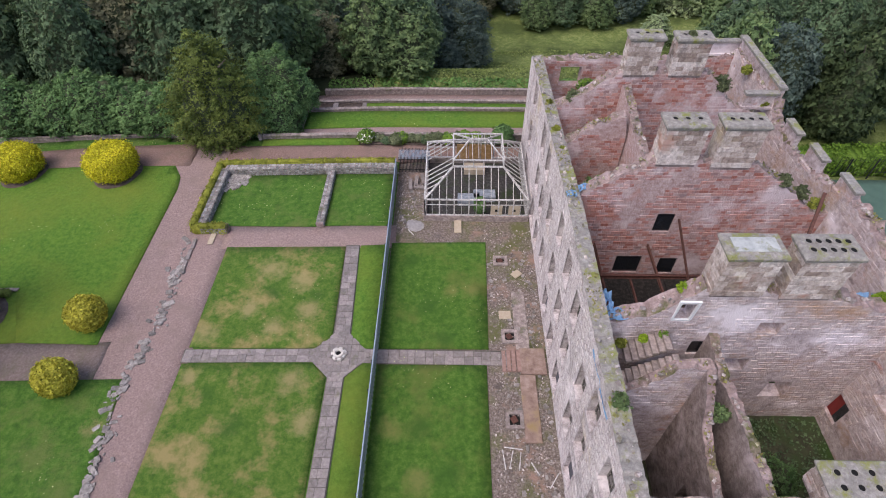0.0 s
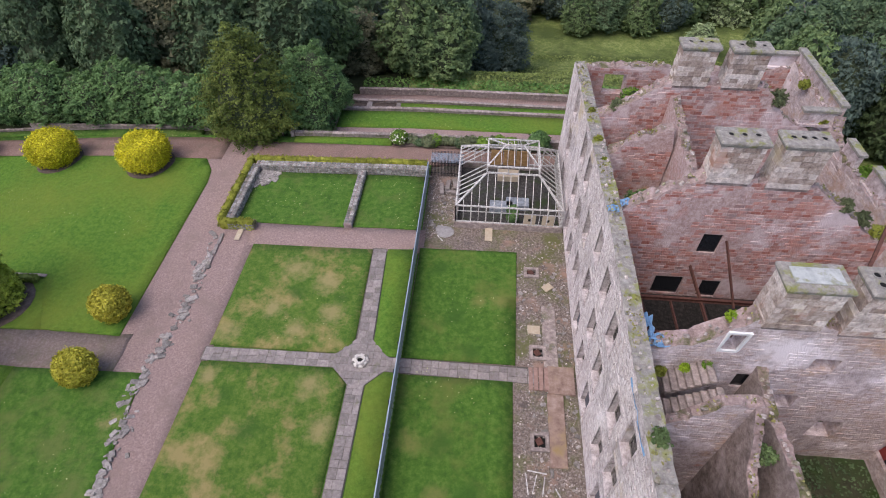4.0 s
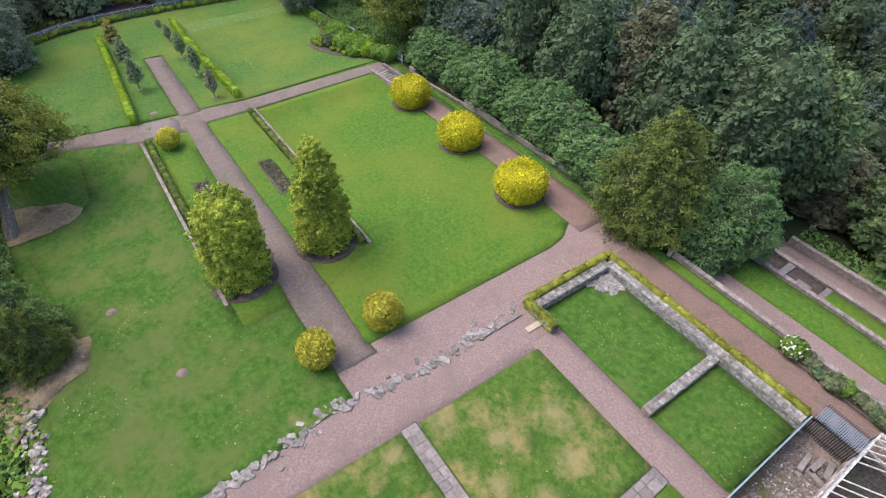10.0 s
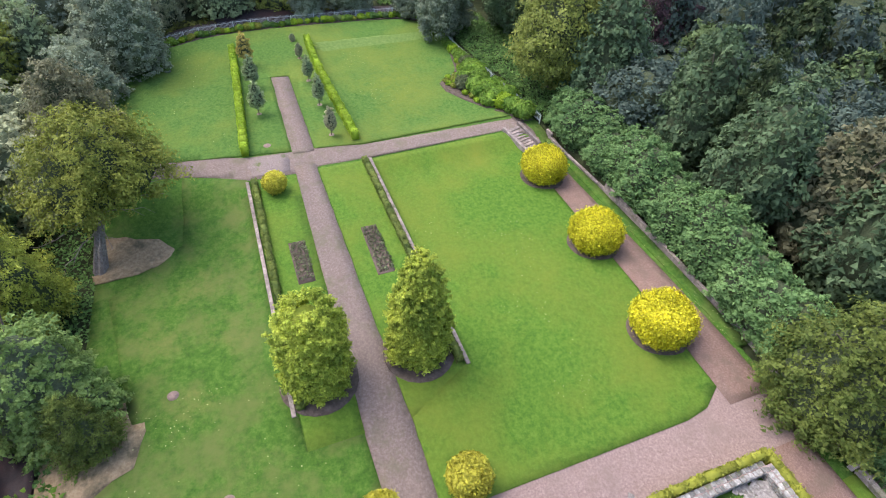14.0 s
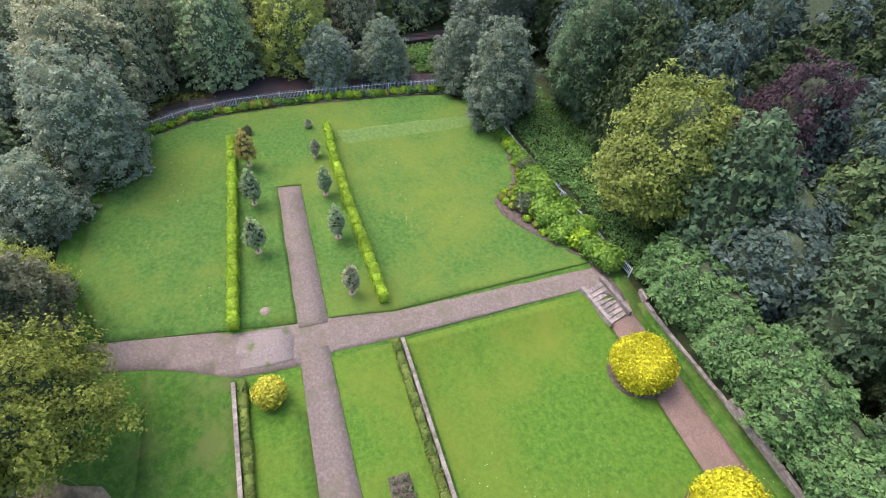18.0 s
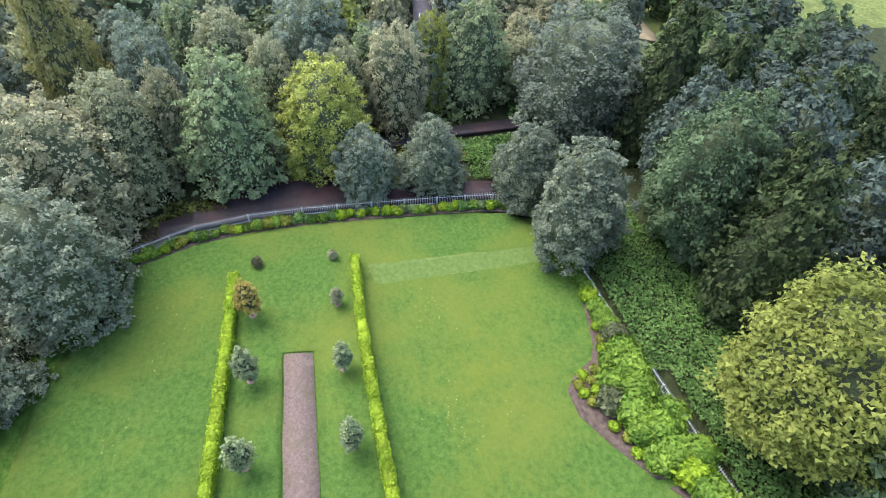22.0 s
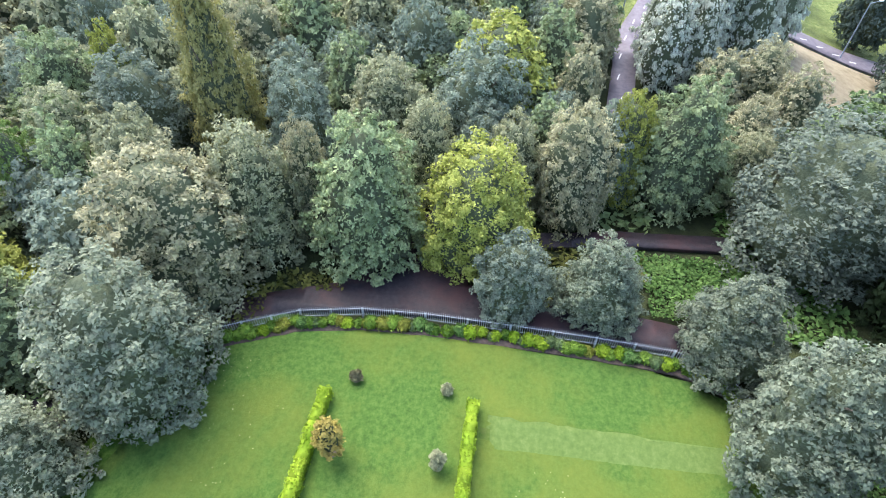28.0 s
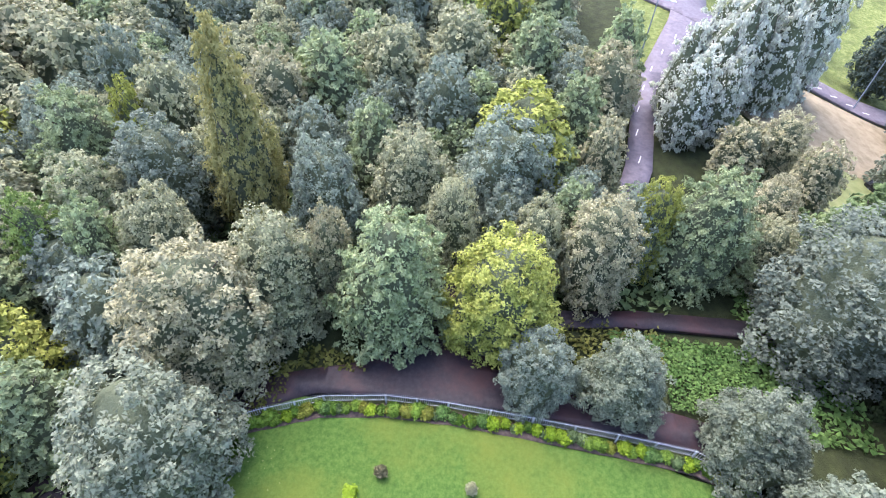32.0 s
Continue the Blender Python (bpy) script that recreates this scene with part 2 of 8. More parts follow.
STONE = surface("weathered_grey_stone", [(0.127, 0.103, 0.095), (0.254, 0.206, 0.191), (0.424, 0.353, 0.329)], 2.5, 12, 0.92, 0.04, 12, (0.106, 0.108, 0.053), 0.6, (0.55, 0.7), per_object=0.18)
RENDER = masonry("lime_washed_masonry", [(0.21, 0.175, 0.17), (0.47, 0.405, 0.40), (0.70, 0.63, 0.63)],
                 [((0.74, 0.67, 0.67), 0.4, 0.54, 0.68, 0.7, 3.0), ((0.25, 0.20, 0.195), 0.75, 0.53, 0.72, 0.3, 11.0), ((0.46, 0.36, 0.22), 0.22, 0.60, 0.74, 1.0, 29.0)], 2.4)
RED_TONES = [(0.24, 0.115, 0.10), (0.44, 0.27, 0.25), (0.62, 0.47, 0.455)]
RED_LAYERS = [((0.47, 0.205, 0.15), 0.35, 0.54, 0.72, 1.0, 5.0), ((0.66, 0.555, 0.565), 0.26, 0.51, 0.64, 1.0, 17.0), ((0.14, 0.105, 0.12), 0.33, 0.60, 0.74, 0.8, 41.0), ((0.40, 0.235, 0.085), 0.2, 0.655, 0.69, 1.0, 23.0)]
REDSTONE = masonry("red_sandstone", [(0.27, 0.165, 0.15), (0.43, 0.31, 0.295), (0.60, 0.49, 0.475)], RED_LAYERS, 3.2)
BUFF_TONES = [(0.21, 0.158, 0.152), (0.43, 0.35, 0.345), (0.64, 0.55, 0.55)]
BUFF_LAYERS = [((0.38, 0.235, 0.15), 0.3, 0.54, 0.68, 1.3, 8.0), ((0.73, 0.65, 0.67), 0.2, 0.53, 0.62, 1.0, 19.0), ((0.14, 0.115, 0.12), 0.3, 0.60, 0.76, 0.7, 33.0), ((0.40, 0.20, 0.16), 0.45, 0.61, 0.70, 1.6, 47.0)]
BUFFSTONE = masonry("buff_ashlar", BUFF_TONES, BUFF_LAYERS, per_object=0.12)
CHIMNEYSTONE = masonry("chimney_ashlar", [(0.24, 0.19, 0.17), (0.46, 0.38, 0.34), (0.66, 0.57, 0.53)], [((0.16, 0.135, 0.13), 0.8, 0.55, 0.72, 0.5, 4.0), ((0.45, 0.27, 0.215), 0.6, 0.56, 0.68, 1.0, 13.0), ((0.50, 0.42, 0.30), 0.5, 0.55, 0.70, 1.0, 31.0)], 3.6, per_object=0.34)
RUBBLE = surface("broken_wall_core", [(0.138, 0.096, 0.088), (0.276, 0.202, 0.187), (0.445, 0.346, 0.342)], 1.8, 14, 0.95, 0.12, 7, (0.095, 0.096, 0.038), 0.5, (0.52, 0.64))
CAPSTONE = surface("mossy_cap_stone", [(0.12, 0.108, 0.10), (0.24, 0.22, 0.20), (0.40, 0.37, 0.345)], 3.0, 14, 0.92, 0.04, 15, (0.19, 0.20, 0.05), 0.9, (0.52, 0.64), grain=0.78)
DARK = surface("dark_void", [(0.004, 0.004, 0.004), (0.010, 0.009, 0.008)], 2)
# glass tone that also paints the dark inside openings of the ruin
GLASS_AND_VOID = surface("dark_glass_and_void", [(0.008, 0.009, 0.011), (0.02, 0.022, 0.026)], 1.2, 4, 0.15, spec=0.5)
RUST = surface("rusted_steel", [(0.045, 0.018, 0.014), (0.085, 0.035, 0.026), (0.13, 0.06, 0.045)], 6, 8, 0.75, 0.01, 40)
WHITEWOOD = surface("flaking_white_timber", [(0.16, 0.14, 0.13), (0.46, 0.435, 0.42), (0.72, 0.70, 0.68)], 5, 10, 0.8, 0.01, 30)
ROADGREY = surface("worn_grey_road", [(0.10, 0.09, 0.11), (0.145, 0.13, 0.155), (0.19, 0.175, 0.20)], 1.5, 12, 0.7)
PALESTEEL = surface("pale_galvanised_steel", [(0.42, 0.46, 0.51), (0.60, 0.64, 0.69)], 6, 5, 0.5)
STEEL = surface("galvanised_steel", [(0.20, 0.25, 0.31), (0.33, 0.38, 0.44)], 6, 5, 0.55, metal=0.2)
BLACKMETAL = surface("black_painted_iron", [(0.012, 0.012, 0.013), (0.03, 0.03, 0.032)], 6, 5, 0.6)
TARP = surface("blue_plastic_sheet", [(0.10, 0.22, 0.40), (0.22, 0.36, 0.52)], 3, 6, 0.5, 0.05, 6)
BOARD = surface("plywood_board", [(0.34, 0.27, 0.19), (0.46, 0.39, 0.30)], 3, 8, 0.8)
ASPHALT = surface("damp_asphalt", [(0.016, 0.014, 0.019), (0.028, 0.024, 0.031), (0.046, 0.038, 0.045)], 2.5, 12, 0.5, 0.01, 60, (0.062, 0.032, 0.034), 0.16, (0.46, 0.62))
BARE = surface("reddish_bare_earth", [(0.19, 0.13, 0.075), (0.30, 0.215, 0.13), (0.39, 0.295, 0.19)], 3, 12, 0.95, 0.05, 20, (0.12, 0.10, 0.06), 0.6, (0.5, 0.65))
SOIL = surface("bare_soil", [(0.05, 0.036, 0.03), (0.095, 0.07, 0.058), (0.155, 0.118, 0.098)], 2.5, 12, 0.95, 0.05, 15)
BARK = surface("tree_bark", [(0.05, 0.04, 0.03), (0.12, 0.10, 0.08), (0.2, 0.17, 0.14)], 4, 10, 0.95, 0.05, 14)
COURT = surface("green_sports_court", [(0.055, 0.10, 0.078), (0.075, 0.13, 0.10)], 1, 5, 0.8)
WHITEPAINT = surface("white_paint", [(0.6, 0.6, 0.6), (0.78, 0.78, 0.78)], 3, 5, 0.6)
CARPAINT = surface("dark_car_paint", [(0.012, 0.013, 0.016), (0.02, 0.021, 0.025)], 2, 3, 0.25, spec=0.5)
TYRE = surface("tyre_rubber", [(0.012, 0.012, 0.012), (0.025, 0.025, 0.025)], 8, 4, 0.8)
FLOWER = surface("white_blossom", [(0.5, 0.5, 0.40), (0.75, 0.74, 0.62)], 8, 3, 0.7, island=0.15)


def leaf(name, dark, light, island=0.3, per_object=0.12, scale=0.5, through_light=0.3):
    """Foliage: three close greens, tuft by tuft, with a little light let through."""
    mid = tuple((a + b) / 2 for a, b in zip(dark, light))
    m = surface(name, [dark, mid, light], scale, 3, 0.68, island=island, per_object=per_object, spec=0.2)
    nt = m.node_tree
    bsdf = nt.nodes["Principled BSDF"]
    back = nt.nodes.new("ShaderNodeBsdfTranslucent")
    mix = nt.nodes.new("ShaderNodeMixShader")
    mix.inputs[0].default_value = through_light
    nt.links.new(bsdf.inputs["Base Color"].links[0].from_socket, back.inputs["Color"])
    nt.links.new(bsdf.outputs[0], mix.inputs[1])
    nt.links.new(back.outputs[0], mix.inputs[2])
    nt.links.new(mix.outputs[0], nt.nodes["Material Output"].inputs["Surface"])
    return m


# dark hull colours: the shade between leaf clumps, painted onto the crown's core
CORESHADE = surface("crown_core_shade", [(0.036, 0.048, 0.024), (0.062, 0.078, 0.04), (0.092, 0.11, 0.058)], 5, 10, 0.95, 0.1, 6, grain=0.8)
CORESHADE_PALE = surface("paler_crown_core_shade", [(0.07, 0.088, 0.05), (0.105, 0.128, 0.075), (0.15, 0.176, 0.108)], 5, 10, 0.95, 0.1, 6, grain=0.8)
M_SYC = leaf("grey_sycamore_leaf", (0.187, 0.222, 0.152), (0.292, 0.329, 0.224), 0.30)
M_DIM = leaf("dim_sycamore_leaf", (0.140, 0.178, 0.124), (0.228, 0.266, 0.185), 0.34)
M_SLATE = leaf("dark_slate_leaf", (0.130, 0.163, 0.123), (0.202, 0.243, 0.181), 0.30)
W_FRESH = leaf("bright_green_leaf", (0.133, 0.212, 0.058), (0.308, 0.414, 0.128))
L_SYC = leaf("sycamore_leaf", (0.056, 0.094, 0.048), (0.132, 0.193, 0.096))
L_BLUE = leaf("dark_bluish_leaf", (0.053, 0.081, 0.067), (0.119, 0.161, 0.129))
L_GREEN = leaf("green_leaf", (0.081, 0.132, 0.053), (0.201, 0.274, 0.111))
L_OLIVE = leaf("yellowing_leaf", (0.140, 0.175, 0.028), (0.294, 0.308, 0.056))
L_GREY = leaf("silvery_leaf", (0.417, 0.462, 0.367), (0.759, 0.797, 0.690))
L_BROWN = leaf("seeding_leaf", (0.105, 0.105, 0.056), (0.224, 0.217, 0.126))
L_OAK = leaf("oak_leaf", (0.115, 0.148, 0.03), (0.29, 0.325, 0.078))
L_SPIRE = leaf("redwood_spray", (0.279, 0.283, 0.103), (0.462, 0.437, 0.179), 0.17)
L_COPPER = leaf("copper_leaf", (0.042, 0.025, 0.031), (0.105, 0.063, 0.073))
L_YEW = leaf("yew_needles", (0.058, 0.092, 0.02), (0.195, 0.235, 0.052))
L_GOLDYEW = leaf("golden_yew_needles", (0.16, 0.20, 0.034), (0.43, 0.46, 0.08))
W_SYC = leaf("pale_sycamore_leaf", (0.283, 0.301, 0.181), (0.433, 0.447, 0.264), 0.30)
W_BLUE = leaf("slate_green_leaf", (0.179, 0.227, 0.172), (0.274, 0.328, 0.242), 0.30)
W_GREEN = leaf("fresh_green_leaf", (0.231, 0.298, 0.156), (0.364, 0.437, 0.228), 0.30)
W_OLIVE = leaf("lime_yellow_leaf", (0.244, 0.281, 0.065), (0.394, 0.431, 0.106), 0.30)
W_BROWN = leaf("brown_seeded_leaf", (0.305, 0.301, 0.181), (0.467, 0.454, 0.277), 0.30)
L_LAUREL = leaf("laurel_leaf", (0.066, 0.135, 0.047), (0.185, 0.30, 0.108))
L_HEDGE = leaf("lime_hedge_leaf", (0.146, 0.252, 0.016), (0.352, 0.481, 0.040))
L_GOLD = leaf("golden_privet_leaf", (0.40, 0.38, 0.016), (0.74, 0.67, 0.045), 0.42)
L_DULL = leaf("dull_gold_leaf", (0.35, 0.325, 0.035), (0.62, 0.57, 0.08))
L_WALLHEDGE = leaf("wall_hedge_leaf", (0.15, 0.165, 0.022), (0.34, 0.345, 0.055))
L_CONIFER = leaf("conifer_spray", (0.147, 0.210, 0.029), (0.460, 0.507, 0.073))
L_BED = leaf("border_shrub_leaf", (0.070, 0.154, 0.021), (0.238, 0.364, 0.056))
L_BRAMBLE = leaf("bramble_leaf", (0.06, 0.135, 0.032), (0.165, 0.28, 0.078), 0.36)
L_HERB = leaf("grey_green_herb", (0.084, 0.105, 0.049), (0.210, 0.238, 0.126))


# ---- mesh helpers ----
def part(name, bm, material, parent=None, label=""):
    """Links a bmesh as one mesh object, under a thing or a part where one is given."""
    me = bpy.data.meshes.new(name)
    bm.to_mesh(me)
    bm.free()
    me.materials.append(material)
    ob = new(name, me)
    if parent:
        ob.parent = parent
    if label:
        ob["label"] = label
    return ob


def mesh_of(name, verts, faces, material, smooth=False):
    me = bpy.data.meshes.new(name)
    me.from_pydata(verts, [], faces)
    me.materials.append(material)
    if smooth:
        me.polygons.foreach_set("use_smooth", [True] * len(me.polygons))
    return me


def box(bm, x0, x1, y0, y1, z0, z1, m=None):
    vs = [bm.verts.new((x, y, z)) for z in (z0, z1) for y in (y0, y1) for x in (x0, x1)]
    if m is not None:
        for v in vs:
            v.co = m @ v.co
    for f in ((0, 2, 3, 1), (4, 5, 7, 6), (0, 1, 5, 4), (2, 6, 7, 3), (0, 4, 6, 2), (1, 3, 7, 5)):
        bm.faces.new([vs[i] for i in f])
    return vs


def bar(bm, a, b, w, h=None):
    """A squared bar from a to b, w wide and h deep."""
    a, b = Vector(a), Vector(b)
    d = b - a
    m = Matrix.Translation(a) @ d.to_track_quat("Z", "Y").to_matrix().to_4x4()
    h = h or w
    return box(bm, -w / 2, w / 2, -h / 2, h / 2, 0, d.length, m)


def tube(bm, a, b, r0, r1=None, n=8):
    a, b = Vector(a), Vector(b)
    m = Matrix.Translation((a + b) / 2) @ (b - a).to_track_quat("Z", "Y").to_matrix().to_4x4()
    bmesh.ops.create_cone(bm, cap_ends=True, segments=n, radius1=r0, radius2=r0 if r1 is None else r1, depth=(b - a).length, matrix=m)


def empty(name, x, y, z, label, category, group="", kind=""):
    e = new(name)
    e.location = (x, y, z)
    return tagged(e, label, category, group, kind)


# ---- the lie of the land ----
def base(x):
    return float(np.interp(x, (-400, -95, -80, -60, -20, 0, 400), (-3.5, -3.3, -2.95, -1.9, -0.65, 0, 0)))


def step(a, b, x):
    k = min(1.0, max(0.0, (x - a) / (b - a)))
    return k * k * (3 - 2 * k)


def G(x, y):
    z = base(x)
    if x < -28 and (y > 6.5 or y < -6.3) and -30 < y < 29.5:
        d = 0.85 * step(-28, -54, x) * (1 - step(-55.2, -57.8, x)) * (step(6.5, 6.8, y) if y > 0 else step(-6.3, -6.6, y))
        z -= d
    if x < -61 and 6.0 < y < 27:
        z -= 0.5 * step(-61, -64, x) * (1 - step(-84.5, -87.5, x)) * step(6.0, 6.4, y)
    if y > 29.2:
        fall = 17 * step(38, 80, y) * step(-62, -25, x) + 9 * step(30, 75, y) * (1 - step(-62, -25, x))
        terraces = 2.0 * step(29.2, 29.4, y) + 2.4 * step(37.6, 37.8, y) + 2.6 * step(43.2, 43.4, y)
        z -= max(fall, terraces * step(-16, -13.5, x) * (1 - step(29, 33, x)))
    if y < -18:
        z -= 1.5 * step(-18, -30, y)
    return z


def drape(name, outline, material, lift, label="", category="", grid=1.5, skirt=0.35, parent=None, kind="structure", wobble=0.0, rng=None):
    """A sheet cut to an outline, laid on the land with its rim turned down."""
    bm = bmesh.new()
    pts = []
    n = len(outline)
    for i, (x, y) in enumerate(outline):
        x2, y2 = outline[(i + 1) % n]
        m = max(1, int(math.hypot(x2 - x, y2 - y) / 0.8)) if wobble else 1
        for j in range(m):
            k = j / m
            px, py = x + (x2 - x) * k, y + (y2 - y) * k
            if wobble:
                px += noise.noise((px * 0.8, py * 0.8, 3.1)) * wobble
                py += noise.noise((px * 0.8, py * 0.8, 7.7)) * wobble
            pts.append((px, py))
    f = bm.faces.new([bm.verts.new((x, y, 0)) for x, y in pts])
    if f.normal.z < 0 or sum(p[0] * q[1] - q[0] * p[1] for p, q in zip(pts, pts[1:] + pts[:1])) < 0:
        f.normal_flip()
    for axis in (0, 1):
        lo, hi = min(p[axis] for p in pts), max(p[axis] for p in pts)
        c = math.ceil(lo / grid) * grid
        while c < hi:
            no = (1, 0, 0) if axis == 0 else (0, 1, 0)
            bmesh.ops.bisect_plane(bm, geom=bm.verts[:] + bm.edges[:] + bm.faces[:], dist=1e-5, plane_co=(c * (axis == 0), c * (axis == 1), 0), plane_no=no)
            c += grid
    bmesh.ops.triangulate(bm, faces=bm.faces[:])
    for v in bm.verts:
        v.co.z = G(v.co.x, v.co.y) + lift
    rim = [e for e in bm.edges if e.is_boundary]
    new_geo = bmesh.ops.extrude_edge_only(bm, edges=rim)["geom"]
    for v in new_geo:
        if isinstance(v, bmesh.types.BMVert):
            v.co.z -= skirt
    for fc in bm.faces:
        fc.smooth = abs(fc.normal.z) > 0.5
    ob = part(name, bm, material, parent)
    return tagged(ob, label, category, kind=kind)


# one sheet of land out to the horizon
def land():
    xs = sorted(set([*np.linspace(-1500, -320, 8), *np.linspace(-300, -130, 18), *np.linspace(-125, 45, 86), *np.linspace(60, 300, 13), 600, 1500]))
    ys = sorted(set([*np.linspace(-1200, -220, 7), *np.linspace(-180, -40, 12), *np.linspace(-36, 48, 57), 29.15, 29.45, 37.55, 37.85, 43.15, 43.45, 49, 50, 51, *np.linspace(54, 180, 20), *np.linspace(220, 1500, 8)]))
    nx = len(xs)
    verts = []
    for y in ys:
        for x in xs:
            z = G(x, y)
            if -100 < x < 17 and -24 < y < 40 or -15 < x < 31 and 24 < y < 50:
                z -= 0.3
            elif not (x > -30 and y > 34):
                z += 0.5 * noise.noise((x * 0.05, y * 0.05, 0)) - 0.35
            verts.append((x, y, z))
    faces = [(j * nx + i, j * nx + i + 1, (j + 1) * nx + i + 1, (j + 1) * nx + i) for j in range(len(ys) - 1) for i in range(nx - 1)]
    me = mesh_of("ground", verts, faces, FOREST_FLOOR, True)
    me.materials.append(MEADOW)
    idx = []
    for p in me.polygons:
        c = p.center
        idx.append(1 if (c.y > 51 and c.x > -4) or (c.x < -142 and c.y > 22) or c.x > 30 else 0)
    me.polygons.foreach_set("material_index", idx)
    return tagged(new("ground", me), "sloping ground under woods and rough meadow", "ground", kind="structure")


land()

# a bed of rough turf under the whole garden; gravel next, and the lawns a little proud of it
drape("garden_turf", [(-94.6, -17), (-80, -20.5), (-64, -20.5), (-50, -20.5), (-32, -21), (-22.5, -22.0), (-15, -22.6), (-12.9, -32), (3.2, -32), (3.2, 27), (-12, 28.8), (-57, 28.4), (-90, 26.2), (-94.6, 14)], LAWN_ROUGH, -0.014, "rough turf under the garden's walks and lawns", "lawn")
drape("path_wide", [(-22.5, -32), (-12, -32), (-12, 25), (-12, 27.3), (-24, 28.2), (-24, 24), (-22.5, 20)], GRAVEL, 0.0, "wide pink gravel walk across the garden", "path")
drape("path_north", [(-13, 11.6), (3.6, 11.6), (3.6, 14.6), (-13, 14.6)], GRAVEL, 0.01, "pink gravel cross walk between the lawns", "path")
drape("path_upper", [(-16.2, 24.2), (7, 24.4), (17, 25), (17, 27.3), (-16.2, 27.6)], GRAVEL_RED, 0.022, "reddish gravel walk along the terrace wall", "path")
drape("path_side", [(-56.5, 24.6), (-20, 24.2), (-20, 28.2), (-56.5, 27.2)], GRAVEL_RED, 0.03, "damp red gravel walk beside the boundary wall", "path")
drape("path_middle", [(-58.8, -1.4), (-19, -2.4), (-19, 1.3), (-58.8, 0.9)], GRAVEL_WORN, 0.018, "straight pink gravel walk along the raised strip", "path", wobble=0.12)
drape("path_cross", [(-64.2, -17.2), (-59.6, -18.2), (-61.2, -16.3), (-59.9, -11.0), (-57.8, -6.2), (-57.5, -1.3), (-58.1, 1.5), (-58.0, 6.6), (-58.4, 23.8), (-56.5, 27), (-60.8, 26.4), (-60.5, 25.2), (-60.6, 6.6), (-61.5, 1.4), (-61.5, -1.0), (-61.9, -6.0), (-63.2, -10.0), (-63.8, -13.8)], GRAVEL_WORN, 0.012, "worn gravel and cobble cross walk", "path", wobble=0.1)
drape("cobbled_patch", [(-61.7, -5.6), (-60.0, -6.2), (-58.3, -5.8), (-58.1, -2.0), (-60.0, -1.5), (-61.3, -1.8)], surface("worn_cobbles", [(0.12, 0.092, 0.088), (0.21, 0.165, 0.155), (0.32, 0.265, 0.25)], 11, 6, 0.95, 0.06, 14, (0.10, 0.12, 0.04), 0.7, (0.55, 0.68)), 0.022, "worn cobbles with grass between them", "path", wobble=0.35)
drape("grass_bank", [(-87.6, 6.8), (-84.6, 6.8), (-84.4, 24), (-87.0, 24.6)], surface("pale_bank_grass", [(0.09, 0.16, 0.035), (0.13, 0.205, 0.05), (0.18, 0.25, 0.075)], 2.5, 14, 0.95, 0.06, 60), 0.072, "paler grass bank across the upper lawn", "lawn", wobble=0.3)
drape("path_end", [(-79.3, -0.75), (-61, -1.1), (-61, 1.35), (-79.0, 1.5)], GRAVEL_WORN, 0.024, "dead-end gravel walk between young trees", "path", wobble=0.1)
drape("yard", [(3.2, -34), (17.0, -34), (17.0, 27), (3.2, 24)], RUBBLE_GROUND, -0.02, "littered earth and rubble yard below the ruin", "yard")

